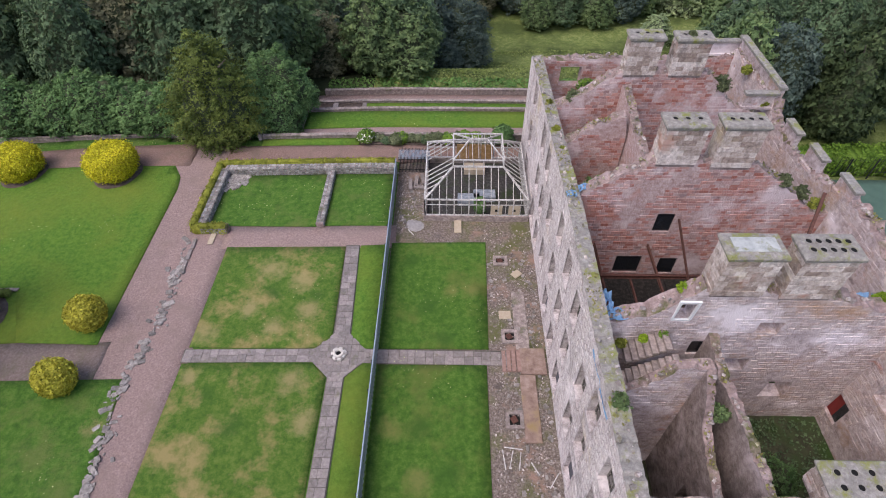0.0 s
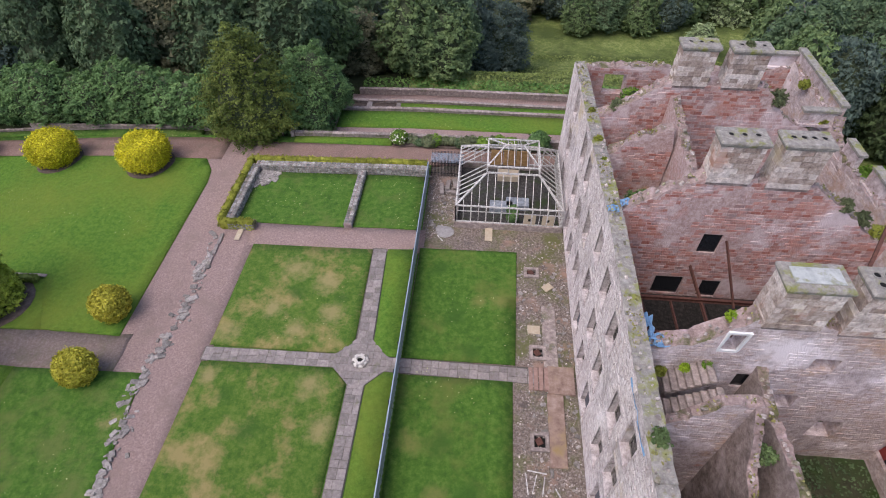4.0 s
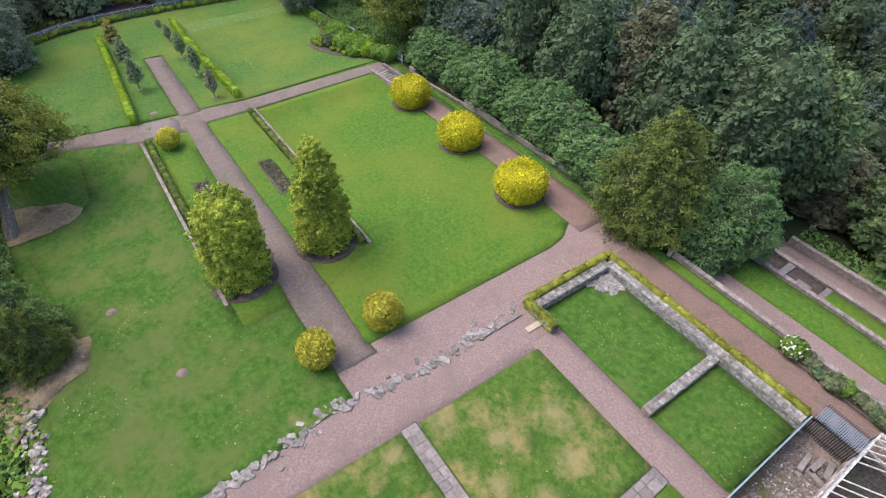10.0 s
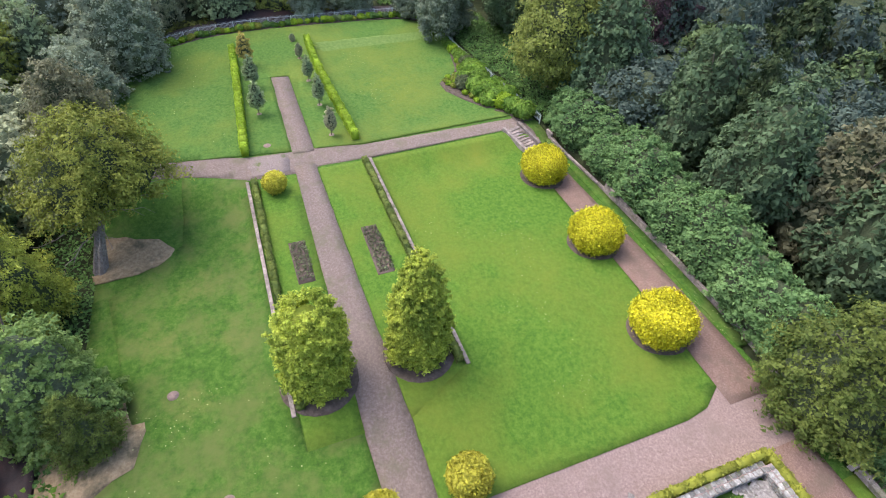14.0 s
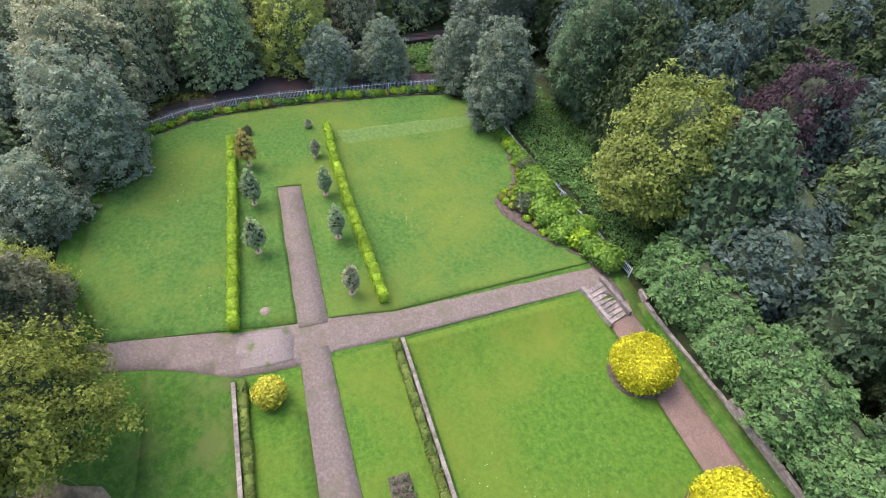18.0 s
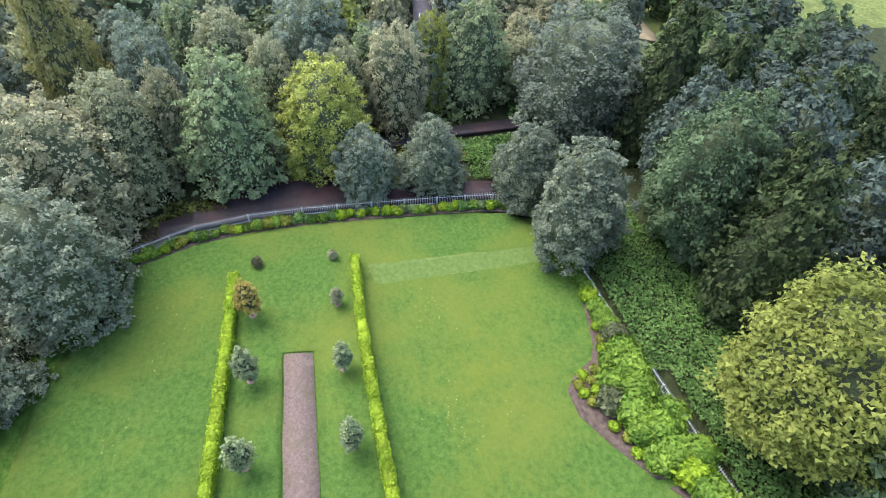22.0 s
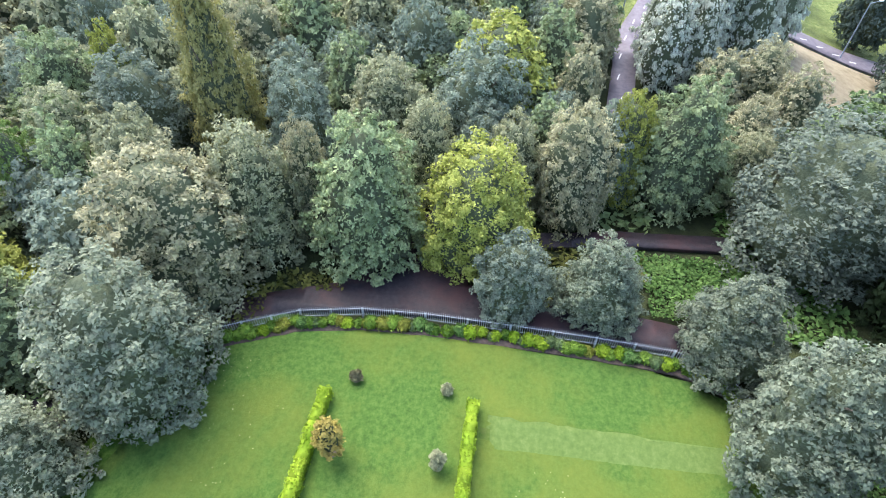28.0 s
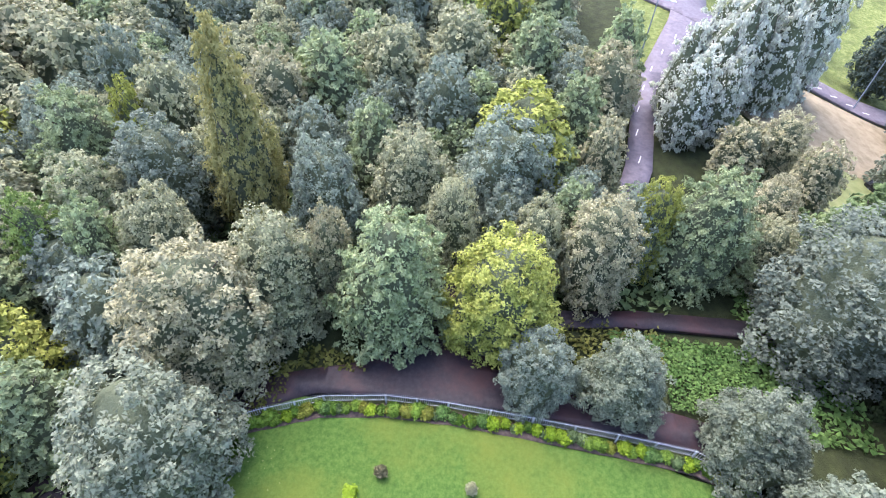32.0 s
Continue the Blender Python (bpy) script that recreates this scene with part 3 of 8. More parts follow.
lawn_data = [
    ("lawn_patchy", [(-12.3, 0.75), (-2.0, 0.6), (-0.75, 1.7), (-1.0, 11.7), (-12.3, 11.8)], LAWN_DRY, 0.07, "square lawn with pale dried patches"),
    ("lawn_patchy", [(-12.4, -0.75), (-12.9, -31), (-0.9, -31), (-0.75, -2.0), (-2.0, -0.75)], LAWN_DRY, 0.07, "green lawn with a straw-coloured edge"),
    ("lawn_strip", [(0.75, 1.7), (2.0, 0.6), (3.0, 0.6), (3.0, 12.0), (0.4, 11.8)], LAWN, 0.07, "narrow strip of lawn beside the steel fence"),
    ("lawn_strip", [(0.75, -2.0), (0.85, -31), (3.0, -31), (3.0, -0.8), (2.0, -0.75)], LAWN, 0.07, "narrow strip of lawn beside the steel fence"),
    ("lawn_fenced", [(3.2, 0.6), (11.9, 0.65), (12.1, 12.4), (3.3, 12.2)], LAWN_FENCED, 0.07, "fenced-off lawn with darker tufts"),
    ("lawn_fenced", [(3.2, -0.85), (3.2, -31), (11.6, -31), (11.7, -0.8)], LAWN_FENCED, 0.07, "fenced-off lawn with darker tufts"),
    ("lawn_walled", [(-14.9, 14.7), (-4.2, 14.4), (-4.2, 22.4), (-15, 22.4)], LAWN_ROUGH, 0.06, "small lawn inside a low rubble wall"),
    ("lawn_walled", [(-3.4, 14.5), (2.9, 14.5), (2.9, 22.4), (-3.4, 22.4)], LAWN_ROUGH, 0.06, "small lawn inside a low rubble wall"),
    ("lawn_big", [(-20.05, 1.05), (-20.05, 20.3), (-20.4, 22.3), (-21.6, 24.2), (-56.6, 24.5), (-58.0, 23.2), (-57.6, 6.9), (-30, 6.8), (-27, 1.3)], LAWN, 0.07, "broad mown lawn with a soft bank"),
    ("lawn_causeway", [(-57.6, 1.0), (-27.0, 1.25), (-27.0, 6.5), (-57.6, 6.2)], LAWN, 0.06, "raised grass strip beside the gravel walk"),
    ("lawn_causeway", [(-57.4, -1.4), (-57.4, -6.0), (-27, -6.2), (-27, -2.2)], LAWN, 0.06, "raised grass strip beside the gravel walk"),
    ("lawn_west", [(-16.5, -2.1), (-15.6, -11), (-15.4, -21.4), (-23, -20.9), (-28.2, -20.0), (-29.4, -18.2), (-31.4, -16.7), (-34, -17.5), (-46, -19.3), (-51, -13.2), (-60.2, -12.6), (-59.0, -9.0), (-57.9, -6.4), (-27, -6.3), (-27, -2.25)], LAWN_WEST, 0.062, "sloping rougher lawn below the raised strip"),
    ("lawn_upper", [(-62.3, -6.5), (-63.8, -16), (-71, -18.6), (-80, -18.2), (-86, -16.2), (-91, -14.4), (-93.2, -9), (-94.0, -3), (-94.1, 2), (-93.4, 9), (-93, 15), (-92, 22), (-88.6, 25.4), (-74, 26.3), (-61.2, 26.3), (-60.7, 7),
                    (-61.4, 1.45), (-79.1, 1.6), (-79.4, -0.85), (-61.6, -1.2)], LAWN_COOL, 0.065, "wide mown upper lawn with curved far edge"),
    ("lawn_verge", [(-56, 28.0), (-24, 28.4), (-24, 29.5), (-56, 29.2)], LAWN_ROUGH, 0.06, "grass verge under the boundary wall"),
    ("lawn_terrace", [(-12.8, 27.6), (-1.6, 27.4), (-1.6, 28.8), (-12.8, 28.8)], LAWN, 0.06, "short grass strip on the terrace"),
    ("lawn_terrace", [(-9.5, 33.6), (28.5, 33.9), (28.5, 37.3), (-9.5, 37.2)], LAWN, 0.06, "bright grass strip on the second terrace"),
    ("lawn_terrace", [(-3.2, 37.9), (28.5, 37.9), (28.5, 42.9), (-3.2, 42.9)], LAWN, 0.06, "grass strip on the third terrace"),
    ("lawn_terrace", [(-3.0, 43.5), (28.5, 43.5), (28.5, 45.3), (-3.0, 45.3)], LAWN_ROUGH, 0.06, "thin grass strip on the lowest terrace"),
]
for nm, outline, mat, lift, label in lawn_data:
    drape(nm, outline, mat, lift, label, "lawn")
drape("path_terrace", [(-13, 29.42), (28.5, 29.42), (28.5, 37.45), (-13, 37.45)], GRAVEL, 0.01, "gravel walk on the lower terrace", "path")
drape("path_lowest", [(-11, 43.45), (28.5, 43.45), (28.5, 49.3), (-11, 49.3)], GRAVEL, 0.01, "gravel walk on the lowest terrace", "path")
drape("terrace_yard", [(-11, 37.86), (-3.1, 37.86), (-3.1, 43.0), (-11, 43.0)], SOIL, 0.03, "dark bare yard on the third terrace", "ground")
drape("soil_patch", [(-48.3, -20.6), (-48.2, -18.0), (-49.0, -14.9), (-50.6, -14.0), (-52.4, -15.0), (-53.2, -17.0), (-54.5, -20.6)], BARE, 0.072, "bare shaded soil under trees", "soil", wobble=0.5)
drape("soil_patch", [(-33, -16.4), (-29.8, -16.9), (-28.6, -19.8), (-26, -23), (-34, -23)], BARE, 0.08, "bare shaded soil under trees", "soil", wobble=0.5)
drape("road", [(-91.6, -16.4), (-88, -20), (-80, -24), (-72, -27), (-76, -33), (-86, -28), (-92, -22.5), (-96.2, -13), (-98.5, -6.5), (-101.5, -3.5), (-107, -3), (-112, -1), (-112, 3), (-104, 3.5), (-99.5, 4.5), (-98.6, 10), (-97.8, 18), (-96.5, 27), (-93.6, 27), (-95.2, 16), (-95.7, 8), (-95.8, 1), (-95.7, -4), (-95.0, -9.5)],
      ASPHALT, 0.02, "damp dark drive curving past the park fence", "road", wobble=0.15)
drape("lower_lane", [(-42, -25.6), (-40, -23.4), (-30, -23.3), (-20, -24.2), (-12, -26), (-12, -29), (-22, -27), (-34, -26)], ASPHALT, 0.12, "dark lane below the lawn's edge", "road", wobble=0.15)
drape("bare_bank", [(-35.5, -17.0), (-31.2, -16.3), (-29.0, -18.2), (-28.0, -20.2), (-27.6, -22.2), (-31.5, -22.2), (-34.5, -20.2)], BARE, 0.04, "reddish bare earth at the lawn's ragged edge", "ground", wobble=0.4)
drape("drive_branch", [(-104.2, 8.5), (-106.2, 8.8), (-107.6, 18), (-108.1, 30), (-106.2, 30), (-105.7, 18)], ASPHALT, 0.16, "narrow dark lane behind the small trees", "road", wobble=0.12)


# ---- foliage helpers ----
def tufts(rng, points, normals, size, spread=0.7, bend=0.35, single=False):
    """Leaf tufts: bent quads, or single pointed leaves, at the points, facing roughly along the normals."""
    n = len(points)
    nrm = normals + rng.normal(0, spread, (n, 3))
    nrm /= np.linalg.norm(nrm, axis=1)[:, None] + 1e-9
    ref = rng.normal(0, 1, (n, 3))
    u = np.cross(nrm, ref)
    u /= np.linalg.norm(u, axis=1)[:, None] + 1e-9
    v = np.cross(nrm, u)
    s = size * rng.uniform(0.6, 1.35, (n, 1))
    w = s * rng.uniform(0.5, 0.85, (n, 1))
    a = points - u * s * 0.7 + v * w
    b = points - u * s * 0.7 - v * w
    c = points + u * s * 1.15 - nrm * s * bend
    if single:
        i = np.arange(n)[:, None] * 3
        return np.stack([a, b, c], 1).reshape(-1, 3), i + [[0, 1, 2]]
    a = points - u * s
    b = points + v * w - nrm * s * bend * rng.uniform(0, 1, (n, 1))
    c = points + u * s * rng.uniform(0.8, 1.2, (n, 1))
    d = points - v * w - nrm * s * bend * rng.uniform(0, 1, (n, 1))
    verts = np.stack([a, b, c, d], 1).reshape(-1, 3)
    i = np.arange(n)[:, None] * 4
    return verts, np.concatenate([i + [[0, 1, 2]], i + [[0, 2, 3]]], 0)


def tri_mesh(name, verts, tris, material, smooth=False):
    me = bpy.data.meshes.new(name)
    me.vertices.add(len(verts))
    me.vertices.foreach_set("co", np.asarray(verts, dtype=np.float32).ravel())
    me.loops.add(len(tris) * 3)
    me.loops.foreach_set("vertex_index", np.asarray(tris, dtype=np.int32).ravel())
    me.polygons.add(len(tris))
    me.polygons.foreach_set("loop_start", np.arange(0, len(tris) * 3, 3, dtype=np.int32))
    me.materials.append(material)
    me.update()
    me.validate()
    return me


def ball_points(rng, n):
    p = rng.normal(0, 1, (n, 3))
    return p / np.linalg.norm(p, axis=1)[:, None]


def bough_crown(rng, width, height, bottom, boughs, subs, count, size, material, shape=(2.4, 0.55), spray=0.0, spread=0.45, droop=0.0, tuft=0.40, lump=1.0, foot=0.62, inner=None, veil=0.3):
    """Foliage hung in clumps at the ends of boughs over an uneven crown, round a hull by default coloured as the shade
    between them.
    shape: how the crown narrows upwards; foot: how full it is at its lowest; spray: how far the clumps are drawn out
    along the boughs."""
    pa, pb = shape
    ph = rng.uniform(0, 6.3, 6)
    H = height - bottom

    def radius(k):
        return (1 - k ** pa) ** pb * min(1.0, foot + 1.6 * k)

    def bulge(a, k):
        return 0.90 + lump * (0.13 * math.sin(2 * a + ph[0]) * math.cos(4 * k + ph[1]) + 0.09 * math.sin(3 * a + ph[2] + 5 * k) + 0.06 * math.sin(7 * a + ph[3] - 9 * k))

    ks = np.linspace(0.0, 0.985, 120)
    wgt = np.cumsum([radius(k) + 0.18 for k in ks])
    C, D = [], []
    for i in range(boughs):
        k = float(np.interp((i + 0.5) / boughs * wgt[-1], wgt, ks)) + rng.uniform(-0.02, 0.02)
        k = min(0.985, max(0.0, k))
        a = i * 2.39996 + rng.uniform(-0.3, 0.3)
        out = bulge(a, k) * rng.uniform(0.9, 1.06)
        r = radius(k) * width * out
        up = (k - 0.25) * 1.3
        d = np.array([math.cos(a), math.sin(a), up])
        d /= np.linalg.norm(d)
        c = np.array([math.cos(a) * r * 0.9, math.sin(a) * r * 0.9, bottom + H * k * (0.93 + 0.07 * out)])
        b = width * rng.uniform(0.12, 0.19)
        for j in range(subs):
            o = rng.normal(0, 1, 3)
            o /= np.linalg.norm(o)
            o = o * b * np.array([1, 1, 0.8]) * rng.uniform(0.5, 1.0)
            C.append(c + o), D.append(d + 0.5 * o / b)
    C, D = np.array(C), np.array(D)
    D /= np.linalg.norm(D, axis=1)[:, None]
    n = max(2, int(count * (1 - veil) / len(C)))
    clump = tuft * width / 4.0 * rng.uniform(0.65, 1.3, len(C))
    P = ball_points(rng, n * len(C)) * (rng.random((n * len(C), 1)) ** 0.25)
    P[:, 2] = np.where(P[:, 2] < -0.3, -P[:, 2], P[:, 2]) * 0.8
    P *= np.repeat(clump, n)[:, None]
    d = np.repeat(D, n, 0)
    if spray:
        flat = d * np.array([1, 1, 0.35]) + np.array([0, 0, 0.12 - droop])
        P = P * 0.6 + flat * (rng.uniform(-0.5, 1.0, (len(P), 1)) * spray)
    N = d * 0.5 + np.array([0, 0, 0.5]) + P * 0.95 / np.repeat(clump, n)[:, None]
    N /= np.linalg.norm(N, axis=1)[:, None]
    # a thinner layer of leaves further in, between the clumps
    m = int(count * veil)
    fk = np.interp(rng.random(m) * wgt[-1], wgt, ks)
    fa = rng.uniform(0, 6.2832, m)
    fr = np.array([radius(k) * bulge(a, k) for a, k in zip(fa, fk)]) * width * rng.uniform(0.82, 0.97, m)
    F = np.column_stack([np.cos(fa) * fr, np.sin(fa) * fr, bottom + H * fk * 0.95])
    FN = np.column_stack([np.cos(fa), np.sin(fa), 0.4 + fk])
    FN /= np.linalg.norm(FN, axis=1)[:, None]
    v1, t1 = tufts(rng, np.concatenate([np.repeat(C, n, 0) + P, F]), np.concatenate([N, FN]), size, spread, 0.35 + droop, True)
    # closed hull behind the leaves; its colour carries the shade seen through gaps
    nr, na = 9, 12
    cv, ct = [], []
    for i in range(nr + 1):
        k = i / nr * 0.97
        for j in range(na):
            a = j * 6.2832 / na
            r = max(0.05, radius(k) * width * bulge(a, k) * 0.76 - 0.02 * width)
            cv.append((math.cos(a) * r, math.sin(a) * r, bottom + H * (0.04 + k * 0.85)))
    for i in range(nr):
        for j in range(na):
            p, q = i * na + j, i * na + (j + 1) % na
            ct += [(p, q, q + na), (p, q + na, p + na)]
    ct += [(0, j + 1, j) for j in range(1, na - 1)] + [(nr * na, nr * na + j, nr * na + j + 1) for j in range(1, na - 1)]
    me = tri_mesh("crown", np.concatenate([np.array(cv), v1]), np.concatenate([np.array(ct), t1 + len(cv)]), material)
    me.materials.append(inner or CORESHADE)
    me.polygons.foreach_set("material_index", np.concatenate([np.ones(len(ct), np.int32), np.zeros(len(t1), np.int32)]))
    return me


# ---- the ruined house ----
BRICKRED = masonry("red_sandstone_block", RED_TONES, RED_LAYERS, 3.4, 0.12, palette=[(0.34, 0.13, 0.10), (0.52, 0.29, 0.255), (0.29, 0.125, 0.10), (0.49, 0.32, 0.28), (0.45, 0.205, 0.16), (0.38, 0.235, 0.22), (0.50, 0.37, 0.34), (0.20, 0.115, 0.11)])
BRICKBUFF = masonry("buff_sandstone_block", BUFF_TONES, BUFF_LAYERS, 3.4, 0.10, palette=[(0.46, 0.38, 0.36), (0.64, 0.56, 0.55), (0.36, 0.275, 0.245), (0.52, 0.42, 0.35), (0.60, 0.52, 0.50), (0.28, 0.225, 0.215), (0.46, 0.32, 0.27)], own=0.42)
LIMEBLOCK = masonry("lime_washed_block", [(0.24, 0.20, 0.195), (0.47, 0.41, 0.405), (0.68, 0.615, 0.615)], [((0.70, 0.63, 0.63), 0.4, 0.56, 0.70, 0.7, 3.0), ((0.25, 0.20, 0.195), 0.75, 0.55, 0.74, 0.3, 11.0), ((0.46, 0.36, 0.22), 0.22, 0.60, 0.74, 1.0, 29.0)], 3.4, palette=[(0.50, 0.43, 0.42), (0.66, 0.60, 0.60), (0.36, 0.295, 0.285), (0.58, 0.50, 0.46), (0.73, 0.68, 0.68), (0.42, 0.36, 0.36)], own=0.4)
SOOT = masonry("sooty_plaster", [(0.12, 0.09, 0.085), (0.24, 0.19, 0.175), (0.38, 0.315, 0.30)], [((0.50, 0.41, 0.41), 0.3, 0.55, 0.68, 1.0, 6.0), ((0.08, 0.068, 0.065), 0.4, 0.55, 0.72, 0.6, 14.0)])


HEADS = []


def along(profile, u):
    return float(np.interp(u, [p[0] for p in profile], [p[1] for p in profile]))


def ruin_wall(name, axis, at, thick, profile, openings, material, label, z0=-0.6, rag=0.18, seed=1, facing=-1, blocks=None, rows=0.26, lengths=(0.25, 0.7), top=RUBBLE):
    """A broken wall along x (axis 0) or y (axis 1). profile: its head, as (place, height). openings: (from, to, sill, lintel), right through it."""
    rng = random.Random(seed)
    u0, u1 = profile[0][0], profile[-1][0]
    cuts = sorted(set([u0, u1] + [o[0] for o in openings] + [o[1] for o in openings] + [p[0] for p in profile] + list(np.arange(u0 + 0.45, u1 - 0.2, 0.45))))
    cuts = [c for i, c in enumerate(cuts) if i == 0 or c - cuts[i - 1] > 0.02]
    heads = [(along(profile, c) + rng.uniform(-rag, rag), along(profile, c) + rng.uniform(-rag, rag)) for c in cuts]
    a, b = at, at + thick
    bm = bmesh.new()

    def V(u, w, z):
        return bm.verts.new((u, w, z) if axis == 0 else (w, u, z))

    topfaces = []
    for i in range(len(cuts) - 1):
        c, d = cuts[i], cuts[i + 1]
        m = (c + d) / 2
        holes = sorted((o[2], o[3]) for o in openings if o[0] - 1e-6 <= m <= o[1] + 1e-6)
        lo = z0
        spans = []
        for s, l in holes:
            if s > lo:
                spans.append((lo, s, False))
            lo = l
        spans.append((lo, None, True))
        for s, e, last in spans:
            za, zb = ((heads[i][0], heads[i][1]), (heads[i + 1][0], heads[i + 1][1])) if last else ((e, e), (e, e))
            if last and max(*za, *zb) < s + 0.05:
                continue
            q = [V(c, a, s), V(d, a, s), V(d, a, zb[0]), V(c, a, za[0]), V(c, b, s), V(d, b, s), V(d, b, zb[1]), V(c, b, za[1])]
            for f in ((0, 1, 2, 3), (5, 4, 7, 6), (4, 5, 1, 0)):
                bm.faces.new([q[k] for k in f])
            f = bm.faces.new([q[k] for k in (3, 2, 6, 7)])
            if last:
                topfaces.append(f)
    for o in openings:
        for u in (o[0], o[1]):
            bm.faces.new([V(u, a, o[2]), V(u, b, o[2]), V(u, b, min(o[3], along(profile, u))), V(u, a, min(o[3], along(profile, u)))])
    for i in (0, -1):
        bm.faces.new([V(cuts[i], a, z0), V(cuts[i], b, z0), V(cuts[i], b, heads[i][1]), V(cuts[i], a, heads[i][0])])
    for f in topfaces:
        f.material_index = 1
    ob = part(name, bm, material)
    ob.data.materials.append(top)
    tagged(ob, label, "wall", kind="structure")
    if blocks:
        # courses of block work, a little proud and uneven, over one face
        w = a if facing < 0 else b
        vs, ts = [], []
        z = 0.0
        zmax = max(p[1] for p in profile)
        while z < zmax:
            h = rows * rng.uniform(0.8, 1.2)
            u = u0 + rng.uniform(0, 0.3)
            while u < u1 - 0.2:
                L = rng.uniform(*lengths)
                e = min(u + L - 0.025, u1)
                ok = z + h < along(profile, (u + e) / 2) - 0.12 and noise.noise((u * 0.35, z * 0.35, seed)) > -0.28 and rng.random() > 0.12
                for o in openings:
                    if e > o[0] - 0.02 and u < o[1] + 0.02 and z + h > o[2] - 0.02 and z < o[3] + 0.02:
                        ok = False
                if ok:
                    p = rng.uniform(0.006, 0.036) * facing
                    k = len(vs)
                    j = [rng.uniform(-0.015, 0.015) for _ in range(8)]
                    for n, (uu, zz) in enumerate(((u, z), (e, z), (e, z + h - 0.03), (u, z + h - 0.03))):
                        uo, zo = uu + j[2 * n], zz + j[2 * n + 1]
                        vs.append((uo, w, zo) if axis == 0 else (w, uo, zo))
                    for n, (uu, zz) in enumerate(((u, z), (e, z), (e, z + h - 0.03), (u, z + h - 0.03))):
                        uo, zo = uu + j[2 * n] * 0.6 + (0.02 if n in (0, 3) else -0.02), zz + j[2 * n + 1] + (0.015 if n < 2 else -0.015)
                        vs.append((uo, w + p, zo) if axis == 0 else (w + p, uo, zo))
                    ts += [(k + 4, k + 5, k + 6, k + 7), (k, k + 1, k + 5, k + 4), (k + 1, k + 2, k + 6, k + 5), (k + 2, k + 3, k + 7, k + 6), (k + 3, k, k + 4, k + 7)]
                u += L
            z += h
        me = mesh_of("block_courses", vs, ts, blocks)
        sk = new("block_courses", me)
        sk.parent = ob
        tagged(sk, "courses of worn sandstone blocks", kind="stuff")
    # loose stones along the broken head, each its own piece
    stones = rubble_meshes
    u = u0 + 0.2
    while u < u1 - 0.2:
        HEADS.append((axis, u, a, b, along(profile, u)))
        if rng.random() < 0.85:
            s = new("stone", rng.choice(stones))
            w = rng.uniform(a + 0.12, b - 0.12)
            z = along(profile, u) + rng.uniform(-0.08, 0.1)
            k = rng.choice((0.07, 0.09, 0.11, 0.14, 0.19))
            s.matrix_basis = Matrix.Translation((u, w, z) if axis == 0 else (w, u, z)) @ Euler((rng.uniform(0, 1), rng.uniform(0, 1), rng.uniform(0, 6))).to_matrix().to_4x4() @ Matrix.Diagonal((k, k * 0.8, k * 0.6, 1))
            s.parent = ob
        u += rng.uniform(0.13, 0.34)
    return ob


def rock_mesh(seed, material):
    rng = random.Random(seed)
    bm = bmesh.new()
    bmesh.ops.create_cube(bm, size=1.6)
    bmesh.ops.bevel(bm, geom=bm.edges[:], offset=0.22, segments=1, affect="EDGES")
    for v in bm.verts:
        v.co += Vector((rng.uniform(-0.16, 0.16), rng.uniform(-0.16, 0.16), rng.uniform(-0.16, 0.16)))
    me = bpy.data.meshes.new("stone")
    bm.to_mesh(me)
    bm.free()
    me.materials.append(material)
    return me


HEADSTONE = surface("broken_head_stone", [(0.15, 0.12, 0.11), (0.31, 0.265, 0.25), (0.52, 0.47, 0.45)], 4, 12, 0.94, 0.04, 12, (0.17, 0.165, 0.06), 0.6, (0.5, 0.66), per_object=0.4)
rubble_meshes = [rock_mesh(i, HEADSTONE) for i in range(6)]

# long garden front, with three rows of windows
FRONT = 16.5
window_rows = [(y, z) for y in (21.3, 14.7, 11.6, 4.0, 0.5, -2.9, -9.6, -13.2, -20.0, -23.4) for z in (10.2, 6.05, 2.05)] + [(8.0, 8.0), (8.0, 3.6), (-7.0, 8.4), (-7.0, 3.9)]
WW, WH = 1.46, 2.6
front_openings = [(y - WW / 2, y + WW / 2, z - WH / 2, z + WH / 2) for y, z in window_rows]
ruin_wall("wall_front", 1, FRONT, 1.0, [(-34, 12.7), (-16, 12.9), (-6, 12.9), (4, 13.0), (13, 12.3), (26.6, 11.4)], front_openings, RENDER,
          "tall lime-washed rubble front with empty windows", rag=0.10, seed=5, facing=-1, blocks=LIMEBLOCK, rows=0.2, lengths=(0.22, 0.55), top=CAPSTONE)


SASHWOOD = surface("rotten_sash_timber", [(0.05, 0.043, 0.038), (0.14, 0.125, 0.11), (0.34, 0.31, 0.29)], 5, 10, 0.85, 0.01, 30)


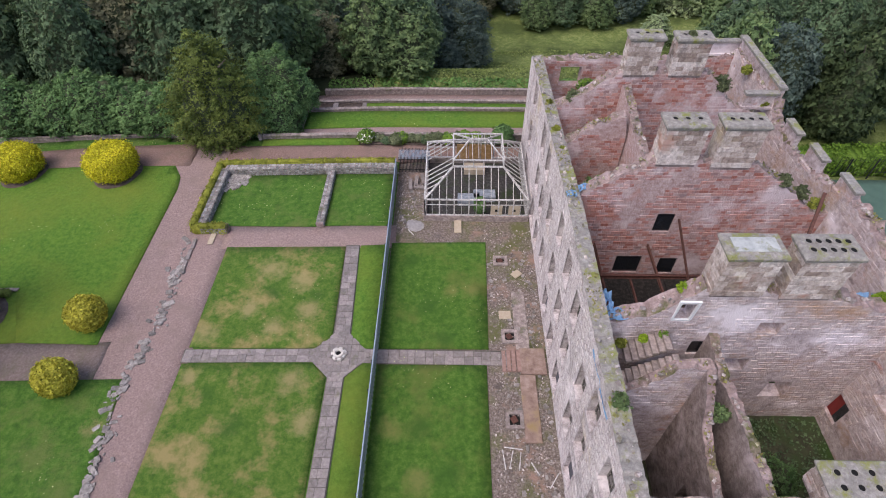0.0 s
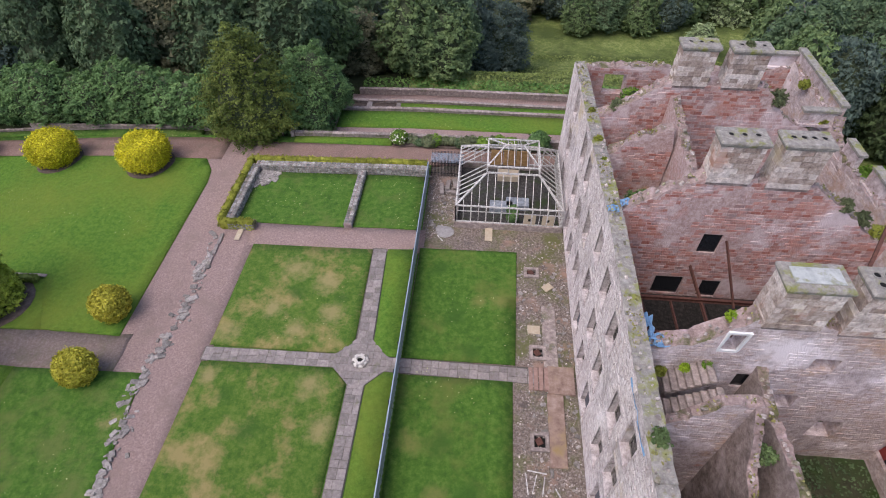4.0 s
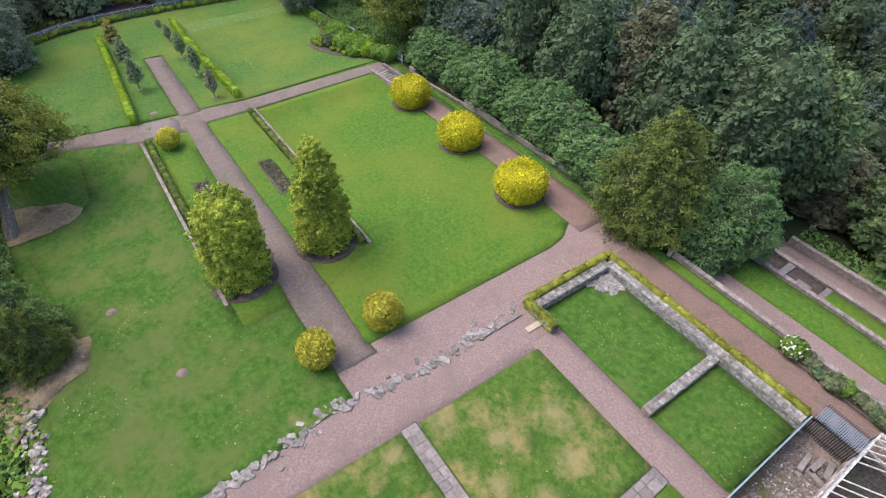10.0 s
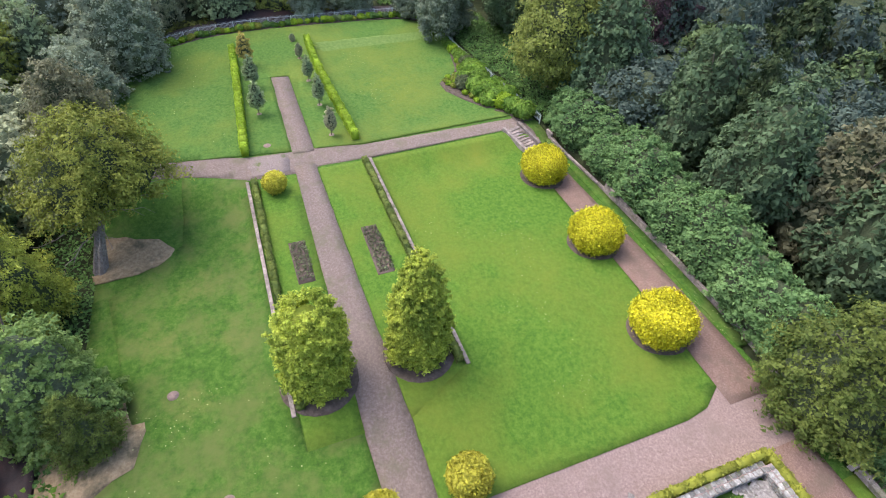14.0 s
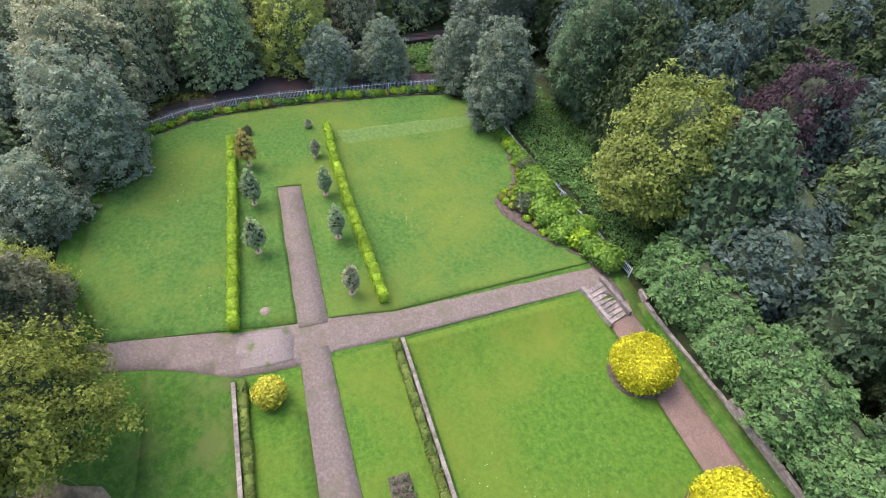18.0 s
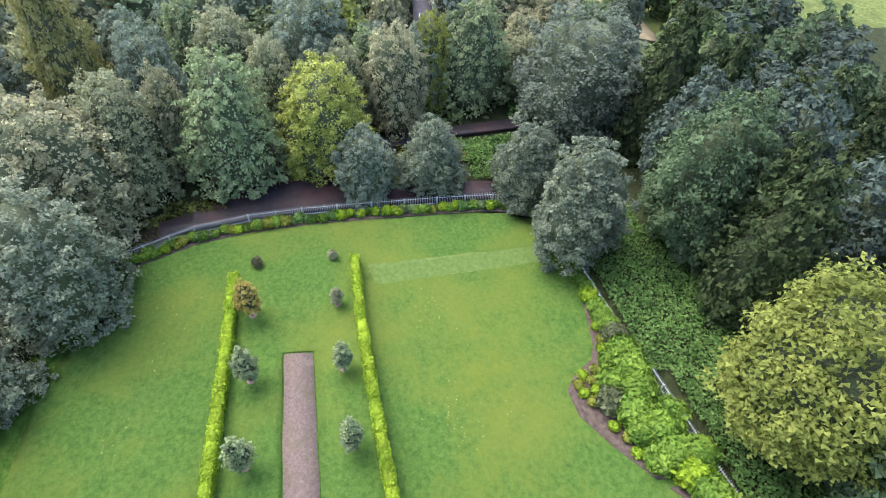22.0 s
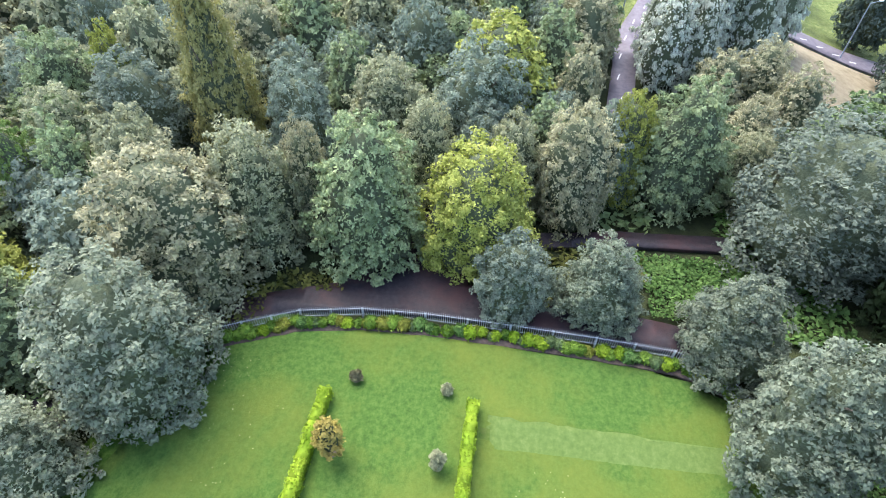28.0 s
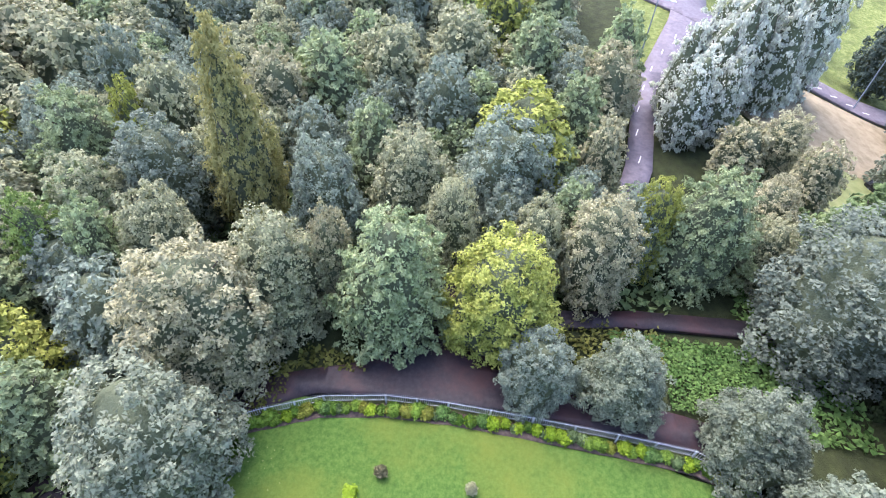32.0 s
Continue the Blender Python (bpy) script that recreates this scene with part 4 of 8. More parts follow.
def sash_window(y, z, boarded, state):
    """A window of the front: dressed surround, sill, rotten sash and, at times, a boarded opening."""
    e = empty("window", FRONT, y, z, state, "window", "windows of the front", "structure")
    bm = bmesh.new()
    for s in (-1, 1):
        box(bm, -0.035, 0.05, s * (WW / 2 + 0.09) - 0.09, s * (WW / 2 + 0.09) + 0.09, -WH / 2, WH / 2)
    box(bm, -0.035, 0.05, -WW / 2 - 0.18, WW / 2 + 0.18, WH / 2 + 0.003, WH / 2 + 0.24)
    part("surround", bm, RENDER, e, "dressed stone surround")
    bm = bmesh.new()
    box(bm, -0.09, 0.12, -WW / 2 - 0.2, WW / 2 + 0.2, -WH / 2 - 0.15, -WH / 2 - 0.003)
    part("window_sill", bm, RENDER, e, "projecting stone sill")
    bm = bmesh.new()
    for s in (-1, 1):
        box(bm, 0.42, 0.52, s * (WW / 2 - 0.05) - 0.045, s * (WW / 2 - 0.05) + 0.045, -WH / 2, WH / 2)
    for zz in (-WH / 2 + 0.05, 0.0, WH / 2 - 0.05):
        box(bm, 0.425, 0.515, -WW / 2 + 0.09, WW / 2 - 0.09, zz - 0.045, zz + 0.045)
    if not boarded:
        box(bm, 0.44, 0.49, -0.02, 0.02, -WH / 2 + 0.1, WH / 2 - 0.1)
        for zz in (-WH / 4, WH / 4):
            box(bm, 0.443, 0.487, -WW / 2 + 0.09, WW / 2 - 0.09, zz - 0.018, zz + 0.018)
    part("window_frame", bm, SASHWOOD, e, "rotten painted sash frame")
    # dark panes added behind the sash to paint the unlit rooms
    if not boarded:
        for zz in (-0.5, 0.5):
            bm = bmesh.new()
            box(bm, 0.462, 0.47, -WW / 2 + 0.1, WW / 2 - 0.1, zz * WH - (0.05 if zz > 0 else -0.05) + (-WH / 2 + 0.1 if zz > 0 else 0), zz * WH + (WH / 2 - 0.1 if zz < 0 else -0.05))
            part("pane", bm, GLASS_AND_VOID, e, "added dark pane standing for the unlit interior")
    if boarded:
        bm = bmesh.new()
        box(bm, 0.30, 0.34, -WW / 2 + 0.01, WW / 2 - 0.01, -WH / 2 + 0.01, WH / 2 - 0.01)
        part("board", bm, STEELGREY, e, "grey security sheet")
    return e


STEELGREY = surface("grey_security_sheet", [(0.055, 0.055, 0.07), (0.09, 0.09, 0.11)], 3, 5, 0.6, metal=0.0)
for y, z in window_rows:
    shut = z < 2.5 and y not in (0.5,)
    sash_window(y, z, shut, "sheeted-over window in a dressed stone surround" if shut else "empty window with the remains of a sash")

# end wall, cross walls and inner walls
ruin_wall("wall_north", 0, 25.7, 0.9, [(17.5, 11.4), (24.5, 11.7), (25.5, 11.2), (32, 11.6), (36, 12.2)], [(19.3, 21.3, 8.7, 10.7), (27, 28.4, 7.5, 9.6), (20, 21.2, 3, 5)], REDSTONE, "broken red stone end wall with a window", seed=7, blocks=BRICKRED)
ruin_wall("wall_cross_far", 0, 16.8, 0.9, [(17.5, 12.0), (19.4, 13.2), (21.4, 14.8), (22.3, 15.2), (29.3, 15.2), (31.6, 12.6), (35.4, 11.0)], [(23.6, 24.8, 8.6, 10.8), (18.6, 20.2, 4.4, 7)], REDSTONE, "red stone cross wall with plaster patches", seed=8, blocks=BRICKRED)
ruin_wall("wall_stub", 0, 12.5, 0.75, [(17.5, 11.3), (19.9, 13.2), (22.0, 13.9), (22.4, 12.4)], [], REDSTONE, "short broken red wall inside the ruin", seed=9, rag=0.28, blocks=BRICKRED)
ruin_wall("wall_spine_far", 1, 22.5, 0.7, [(6.3, 12.6), (9, 13.0), (12.5, 13.4), (16.7, 14.2)], [(13.6, 14.7, 8.0, 11.0), (8, 9.2, 3.0, 5.4)], REDSTONE, "inner wall with a bricked doorway", seed=10)
ruin_wall("wall_cross_red", 0, 5.3, 0.9, [(17.5, 12.2), (18.7, 13.3), (20.4, 14.4), (22.0, 15.5), (28.3, 15.3), (30.7, 13.9), (34, 11.2), (35.4, 10.8)],
          [(23.5, 24.8, 8.9, 10.7), (21.6, 23.6, 4.3, 6.2), (25.0, 26.4, 4.2, 6.0), (18.6, 20.4, 0.4, 3.0)], REDSTONE, "tall red sandstone cross wall with one dark window", seed=11, blocks=BRICKRED)
ruin_wall("wall_cross_buff", 0, -4.7, 1.0, [(17.5, 11.4), (20.0, 12.2), (21.4, 13.6), (22.3, 14.6), (29.3, 14.2), (31.2, 13.4), (35.4, 12.0)],
          [(21.4, 22.5, 11.7, 13.3), (23.3, 24.4, 8.3, 9.7), (26.6, 28.0, 10.6, 11.7), (26.0, 27.6, 6.4, 7.8), (24.4, 26.6, 0.2, 2.6), (30, 31.6, 3, 5)], BUFFSTONE, "buff plastered cross wall with fireplace recesses", seed=12, blocks=BRICKBUFF)
ruin_wall("wall_stair", 0, -8.1, 0.6, [(17.5, 8.8), (18.3, 9.3), (19.7, 10.6), (20.8, 12.0), (22.7, 12.3)], [], BUFFSTONE, "pale curved stair wall with a broken top", seed=13, rag=0.25, blocks=BRICKBUFF, lengths=(0.35, 0.7))
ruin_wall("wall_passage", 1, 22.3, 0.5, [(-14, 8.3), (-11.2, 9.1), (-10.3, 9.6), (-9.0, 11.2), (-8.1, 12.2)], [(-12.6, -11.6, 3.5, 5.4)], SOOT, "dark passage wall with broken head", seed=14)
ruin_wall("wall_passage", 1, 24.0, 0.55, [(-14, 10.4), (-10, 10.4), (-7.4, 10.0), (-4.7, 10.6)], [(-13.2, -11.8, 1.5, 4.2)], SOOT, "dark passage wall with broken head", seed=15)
ruin_wall("wall_east", 1, 35.4, 0.9, [(-15, 10.6), (-8, 11.2), (-4, 11.4), (-1, 12.4), (2.3, 13.2), (4.3, 12.9), (6.2, 12.3), (8, 11.8), (12, 11.2), (16, 11.4), (17, 12.6), (26.6, 12.6)],
          [(-7.6, -6.2, 6.2, 8.4), (-2.6, -1.2, 6.2, 8.4), (-12, -10.8, 6.2, 8.4), (9, 10.2, 6, 8.4), (13, 14.2, 6, 8.4), (-6.0, -4.6, 1.4, 3.6)], BUFFSTONE, "broken entrance front seen from inside", seed=16, rag=0.3, blocks=BRICKBUFF)
ruin_wall("wall_south", 0, -15.0, 1.0, [(17.5, 10.4), (22, 10.4), (26, 10.6), (35.4, 11)], [(19, 20.2, 5, 7), (29, 30.2, 5, 7)], BUFFSTONE, "broken south cross wall", seed=17)
bm = bmesh.new()
box(bm, 17.5, 35.4, -14.0, 25.7, -0.6, 0.05)
tagged(part("floor", bm, surface("overgrown_floor", [(0.03, 0.035, 0.015), (0.06, 0.055, 0.035), (0.12, 0.10, 0.08)], 1.2, 12, 0.95, 0.1, 6, (0.03, 0.06, 0.012), 0.3, (0.45, 0.6))), "overgrown rubble floor inside the ruin", "floor", kind="structure")


# black panels added in inner openings, standing for the dark rooms behind
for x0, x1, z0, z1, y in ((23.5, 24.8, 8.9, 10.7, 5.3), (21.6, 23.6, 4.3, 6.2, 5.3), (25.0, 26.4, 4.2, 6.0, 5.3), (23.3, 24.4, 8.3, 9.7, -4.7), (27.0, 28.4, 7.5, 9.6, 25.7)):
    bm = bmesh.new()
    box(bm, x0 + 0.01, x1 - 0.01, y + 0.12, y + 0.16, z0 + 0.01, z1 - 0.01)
    tagged(part("dark_screen", bm, GLASS_AND_VOID), "black panel added for the dark room behind an opening", "screen", "sheeted inner openings")


def chimney(x0, x1, y0, y1, z0, z1, holes, label, seed):
    """An ashlar chimney head: courses of blocks, moulded cap, flue openings."""
    rng = random.Random(seed)
    e = empty("chimney", (x0 + x1) / 2, (y0 + y1) / 2, z0, label, "chimney", "chimneys of the ruin")
    cx, cy = (x1 - x0) / 2, (y1 - y0) / 2
    H = z1 - z0
    bm = bmesh.new()
    box(bm, -cx + 0.05, cx - 0.05, -cy + 0.05, cy - 0.05, -0.2, H - 0.05)
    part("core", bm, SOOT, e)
    n = max(4, int(H / 0.42))
    h = (H - 0.42) / n
    for i in range(n):
        for side in range(4):
            half, off = ((cx, cy) if side % 2 == 0 else (cy, cx))
            u = -half
            first = True
            while u < half - 0.05:
                L = rng.uniform(0.55, 1.0) * (0.6 if first and i % 2 else 1)
                first = False
                e1 = min(u + L, half)
                if half - e1 < 0.3:
                    e1 = half
                bm = bmesh.new()
                p = rng.uniform(-0.01, 0.035)
                box(bm, u + 0.012, e1 - 0.012, -off - p, -off + 0.06, i * h + 0.012, (i + 1) * h - 0.012, Matrix.Rotation(side * math.pi / 2, 4, "Z"))
                part("block", bm, CHIMNEYSTONE, e)
                u = e1
    bm = bmesh.new()
    box(bm, -cx - 0.06, cx + 0.06, -cy - 0.06, cy + 0.06, H - 0.42, H - 0.3)
    box(bm, -cx - 0.13, cx + 0.13, -cy - 0.13, cy + 0.13, H - 0.297, H - 0.16)
    vs = box(bm, -cx - 0.17, cx + 0.17, -cy - 0.17, cy + 0.17, H - 0.157, H)
    for v in vs[4:]:
        v.co.x *= 0.93
        v.co.y *= 0.9
    bmesh.ops.bevel(bm, geom=[g for g in bm.edges if g.calc_length() > 0.5], offset=0.02, segments=1, affect="EDGES")
    part("cap", bm, CAPSTONE, e, "moulded cap with moss and lichen")
    nx, ny = holes
    for i in range(nx):
        for j in range(ny):
            px = (i + 0.5) / nx * (2 * cx - 0.3) - cx + 0.15
            py = (j + 0.5) / ny * (2 * cy - 0.3) - cy + 0.15
            bm = bmesh.new()
            r = 0.17
            ring = [[bm.verts.new((px + q * math.cos(a), py + q * math.sin(a), zz)) for a in np.linspace(0, 2 * math.pi, 13)[:-1]] for q, zz in ((r + 0.06, H - 0.02), (r + 0.05, H + 0.05), (r, H + 0.05), (r - 0.02, H + 0.006))]
            for a, b in zip(ring, ring[1:]):
                for k in range(12):
                    bm.faces.new((a[k], a[(k + 1) % 12], b[(k + 1) % 12], b[k]))
            f = part("flue", bm, CAPSTONE, e)
            bm = bmesh.new()
            bmesh.ops.create_circle(bm, cap_ends=True, segments=12, radius=r - 0.015, matrix=Matrix.Translation((px, py, H + 0.012)))
            part("flue_opening", bm, DARK, e, "black flue opening")
    return e


chimney(22.3, 24.8, 16.7, 17.9, 15.0, 18.2, (3, 1), "sandstone chimney head with mossy moulded cap", 1)
chimney(25.9, 28.5, 16.7, 17.9, 15.0, 18.1, (3, 1), "sandstone chimney head with grass on its cap", 2)
chimney(22.0, 24.6, 5.2, 6.5, 15.2, 18.3, (3, 1), "tall buff sandstone chimney head on the red wall", 3)
chimney(25.6, 28.2, 5.2, 6.5, 15.0, 18.3, (4, 1), "tall buff sandstone chimney head on the red wall", 4)
chimney(22.7, 25.5, -4.8, -3.3, 14.3, 17.5, (0, 0), "chimney head closed with a pale lead slab", 5)
chimney(26.5, 29.3, -4.8, -3.3, 14.1, 17.5, (5, 2), "chimney head with two rows of open flues", 6)
chimney(26.6, 31.0, -14.3, -12.6, 9.6, 11.4, (5, 2), "broken wide chimney base with clay flues", 7)
slab = empty("lead_slab", 24.1, -4.05, 17.5, "pale lead slab lying on a chimney head", "slab")
bm = bmesh.new()
box(bm, -1.15, 1.15, -0.5, 0.5, 0.0, 0.07)
bmesh.ops.bevel(bm, geom=bm.edges[:], offset=0.02, segments=1, affect="EDGES")
part("sheet", bm, surface("pale_lead", [(0.24, 0.25, 0.24), (0.36, 0.37, 0.36), (0.47, 0.47, 0.46)], 2, 12, 0.6, 0.01, 20, (0.2, 0.2, 0.1), 1.2, (0.55, 0.68)), slab)

# two stone flights beside the buff wall
for fx, fz, n, up, lab in ((19.1, 9.4, 7, 1, "upper stone stair flight with grass"), (18.8, 8.6, 9, 1, "lower worn stone stair flight")):
    y0, y1 = ((-6.1, -4.75) if n == 7 else (-7.5, -6.2))
    e = empty("stair_flight", fx, (y0 + y1) / 2, fz, lab, "stairs")
    for i in range(n):
        bm = bmesh.new()
        w = (y1 - y0) / 2
        box(bm, i * 0.33, i * 0.33 + 0.36, -w, w, i * 0.23 - 0.05, i * 0.23 + 0.2)
        bmesh.ops.bevel(bm, geom=bm.edges[:], offset=0.02, segments=1, affect="EDGES")
        part("tread", bm, STONE, e)
    bm = bmesh.new()
    w = (y1 - y0) / 2 - 0.1
    m = Matrix.Rotation(-math.atan2(0.23, 0.33), 4, "Y")
    box(bm, 0, n * 0.402, -w, w, -0.35, -0.06, m)
    part("string", bm, SOOT, e)
bm = bmesh.new()
box(bm, 17.5, 19.0, -7.5, -4.75, 7.5, 7.95)
tagged(part("stair_landing", bm, STONE), "stone landing against the front wall", "landing", kind="structure")

# rusted floor beams in the middle room
for i, (a, b, w) in enumerate((((17.5, 2.0, 7.7), (27.2, 2.0, 7.7), 0.3), ((17.6, -0.6, 7.4), (26.0, -0.6, 7.4), 0.26), ((19.6, -3.7, 7.5), (19.6, 5.3, 7.5), 0.22), ((23.6, -3.7, 7.5), (23.6, 5.3, 7.5), 0.22),
                               ((25.6, 1.6, 7.6), (24.9, 4.9, 10.6), 0.16), ((18.4, 3.2, 7.6), (17.8, 4.9, 11.2), 0.13), ((21.6, -3.7, 7.45), (21.6, 2.0, 7.45), 0.18))):
    bm = bmesh.new()
    A, B = Vector(a), Vector(b)
    d = (B - A).normalized()
    side = d.cross(Vector((0, 0, 1))).normalized() if abs(d.z) < 0.9 else Vector((1, 0, 0))
    upv = side.cross(d)
    for o, ww, hh in ((upv * w * 0.5, w * 0.6, 0.03), (-upv * w * 0.5, w * 0.6, 0.03), (Vector((0, 0, 0)), 0.03, w)):
        vs = bar(bm, A + o, B + o, 1, 1)
        m = Matrix((side, upv, d)).transposed()
        L = (B - A).length
        for v, (sx, sy, sz) in zip(vs, ((-1, -1, 0), (1, -1, 0), (-1, 1, 0), (1, 1, 0), (-1, -1, 1), (1, -1, 1), (-1, 1, 1), (1, 1, 1))):
            v.co = A + o + m @ Vector((sx * ww / 2, sy * hh / 2, sz * L))
    e = empty("steel_beam", *a, "rusted steel joist across the roofless room", "beam", "beams of the ruin")
    p = part("beam", bm, RUST, e)
    p.matrix_basis = Matrix.Translation((-a[0], -a[1], -a[2]))
# near-black boards added for the shade deep in the room, and broken timbers in the wall's lower opening
ROOMSHADE = surface("room_shade_boards", [(0.008, 0.007, 0.006), (0.02, 0.017, 0.015), (0.05, 0.043, 0.038)], 4, 10, 0.9, 0.02, 16)
cr = random.Random(52)
deck = empty("shade_boards", 17.5, -3.6, 4.2, "near-black boards added for the deep room's shade", "floor", kind="structure")
u = 0.0
while u < 12.6:
    w = cr.uniform(0.3, 0.5)
    y0, y1 = (0.05 if cr.random() < 0.75 else cr.uniform(0.4, 3.0)), (8.8 if cr.random() < 0.8 else cr.uniform(5.0, 8.4))
    bm = bmesh.new()
    box(bm, u + 0.012, u + w, y0, y1, -0.06, cr.uniform(-0.01, 0.03))
    part("board", bm, ROOMSHADE, deck)
    u += w
timbers = empty("broken_timbers", 21.6, 5.5, 4.3, "splintered dark timbers standing in a wall opening", "timber")
for i in range(7):
    bm = bmesh.new()
    x = 0.15 + i * 0.28
    bar(bm, (x, 0.1, 0.0), (x + cr.uniform(-0.2, 0.2), 0.25, cr.uniform(1.2, 1.85)), 0.1, 0.06)
    part("timber", bm, SOOT, timbers)
bm = bmesh.new()
bar(bm, (30.6, -0.5, 10.5), (33.5, 4.5, 13.5), 0.2)
tagged(part("fallen_joist", bm, RUST), "rusted joist leaning over the wall head", "beam")


def parapet(x0, y0, x1, y1, z, h=0.9):
    """Dressed parapet with a coping."""
    e = empty("parapet", x0, y0, z, "dressed stone parapet with a heavy coping", "parapet", "parapets of the entrance front")
    d = Vector((x1 - x0, y1 - y0, 0))
    m = Matrix.Rotation(math.atan2(d.y, d.x), 4, "Z")
    bm = bmesh.new()
    box(bm, 0, d.length, -0.2, 0.2, -0.3, h, m)
    part("panel", bm, BUFFSTONE, e)
    bm = bmesh.new()
    box(bm, -0.1, d.length + 0.1, -0.32, 0.32, h + 0.003, h + 0.2, m)
    part("coping", bm, CAPSTONE, e, "mossy moulded coping")
    bm = bmesh.new()
    box(bm, -0.1, d.length + 0.1, -0.38, 0.38, -0.32, -0.12, m)
    part("string_course", bm, BUFFSTONE, e)


parapet(35.9, 17.2, 35.9, 26.3, 12.6)
parapet(32.6, 26.2, 35.6, 26.2, 12.2)
parapet(33.0, 17.2, 35.6, 17.2, 12.2)
parapet(35.9, 12.6, 35.9, 14.6, 11.2, 1.1)
parapet(35.9, 8.8, 35.9, 10.8, 11.6, 1.1)
parapet(35.9, 4.6, 35.9, 6.6, 12.5, 0.8)

# loose white window frame leaning at the stair head
e = empty("window_frame_loose", 21.95, -4.62, 11.72, "white painted frame standing in a broken opening", "window frame")
bm = bmesh.new()
lean = Matrix.Rotation(radians(5), 4, "X")
for q in (-0.52, 0.52):
    box(bm, q - 0.07, q + 0.07, -0.07, 0.07, 0, 2.0, lean)
for q in (0.07, 1.93):
    box(bm, -0.45, 0.45, -0.06, 0.06, q - 0.07, q + 0.07, lean)
part("frame", bm, WHITEPAINT, e)


def tarp(x, y, z, sx, sy, sz, seed, label):
    rng = random.Random(seed)
    bm = bmesh.new()
    n = 9
    grid = [[bm.verts.new(((i / n - 0.5) * sx, (j / n - 0.5) * sy, sz * noise.noise((i * 0.45 + seed, j * 0.45, seed)) - 0.35 * sz * abs(i / n - 0.5))) for i in range(n + 1)] for j in range(n + 1)]
    for j in range(n):
        for i in range(n):
            if rng.random() < 0.86:
                bm.faces.new((grid[j][i], grid[j][i + 1], grid[j + 1][i + 1], grid[j + 1][i]))
    e = empty("tarpaulin", x, y, z, label, "tarpaulin", "torn sheets on the ruin")
    o = part("sheet", bm, TARP, e)
    mod = o.modifiers.new("thick", "SOLIDIFY")
    mod.thickness = 0.012


tarp(17.9, -3.4, 12.0, 0.8, 1.5, 0.6, 1, "torn blue plastic sheet hanging on the wall head")
tarp(18.3, -4.3, 11.8, 1.6, 0.8, 0.5, 2, "crumpled blue plastic sheet beside the stair")
tarp(16.62, -9.0, 12.3, 0.35, 4.0, 0.5, 3, "blue plastic strip along the wall head")
tarp(16.9, 4.8, 13.05, 0.7, 0.6, 0.3, 4, "blue plastic scrap on the wall head")
tarp(17.9, 5.7, 12.8, 0.8, 0.6, 0.3, 5, "blue plastic scrap on the wall head")
tarp(34.4, -3.4, 11.3, 1.7, 2.6, 0.7, 6, "large blue plastic sheet over the broken wall")

e = empty("boarded_window", 35.45, -5.3, 1.4, "window half closed with a red board", "window")
for nm, y0, y1, mat in (("red_board", 0.0, 0.68, surface("red_painted_board", [(0.16, 0.02, 0.02), (0.24, 0.035, 0.03)], 3, 6, 0.6)), ("dark_pane", -0.68, -0.02, GLASS_AND_VOID)):
    bm = bmesh.new()
    box(bm, 0.2, 0.24, y0, y1, 0.02, 2.18)
    part(nm, bm, mat, e)


# ---- clipped shrubs and hedges ----
def shell_leaves(rng, n, rx, ry, rz, size, power=2.0, low=-0.95, rag=0.04, spread=0.55):
    """Leaf tufts over a rounded, clipped form."""
    u = ball_points(rng, n)
    u = u[u[:, 2] > low]
    k = (np.abs(u) ** power).sum(1) ** (-1.0 / power)
    q = u * k[:, None] * (1 + rng.normal(0, rag, (len(u), 1)))
    return tufts(rng, q * np.array([rx, ry, rz]), u, size, spread)


def shrub(name, x, y, r, h, material, label, seed, count=2600, size=0.16, power=2.4, z=None, bed=0.0, flat=0.0, gaps=0.0, group=""):
    rng = np.random.default_rng(seed)
    z0 = G(x, y) + 0.05 if z is None else z
    e = empty(name, x, y, z0, label, "shrub", group)
    v, t = shell_leaves(rng, count, r, r, h / 2, size, power, -0.98, 0.035 + gaps)
    bm = bmesh.new()
    bmesh.ops.create_icosphere(bm, subdivisions=3, radius=1.0)
    cv = np.array([p.co[:] for p in bm.verts])
    ct = np.array([[w.index for w in f.verts] for f in bm.faces])
    bm.free()
    k = (np.abs(cv) ** power).sum(1) ** (-1.0 / power)
    cv = cv * k[:, None] * np.array([r, r, h / 2]) * (0.95 - gaps)
    vs = np.concatenate([cv, v]) + np.array([0, 0, h / 2])
    o = new("foliage", tri_mesh("foliage", vs, np.concatenate([ct, t + len(cv)]), material))
    o.parent = e
    bm = bmesh.new()
    tube(bm, (0, 0, -0.2), (0, 0, h * 0.4), 0.12, 0.08)
    part("stem", bm, BARK, e)
    if bed:
        ring = [(x + bed * math.cos(a) * (1 + 0.05 * math.sin(3 * a)), y + bed * math.sin(a)) for a in np.linspace(0, 2 * math.pi, 25)[:-1]]
        drape("shrub_bed", ring, SOIL, 0.085, "dark round soil bed under a clipped shrub", "flower bed", 1.0, 0.2)
    return e


for i, (x, y, r, h) in enumerate(((-49.9, 24.2, 2.15, 3.3), (-38.6, 23.6, 2.2, 3.35), (-27.6, 23.0, 2.3, 3.45))):
    shrub("clipped_shrub", x, y, r, h, L_GOLD, "large golden shrub clipped into a low dome", 60 + i, 14000, 0.10, 2.7, gaps=0.03, bed=r + 0.25, group="golden domes on the lawn")
shrub("clipped_shrub", -21.3, 3.2, 1.38, 2.9, L_DULL, "yellow-green rounded shrub with gaps", 70, 5200, 0.115, 2.2, gaps=0.03)
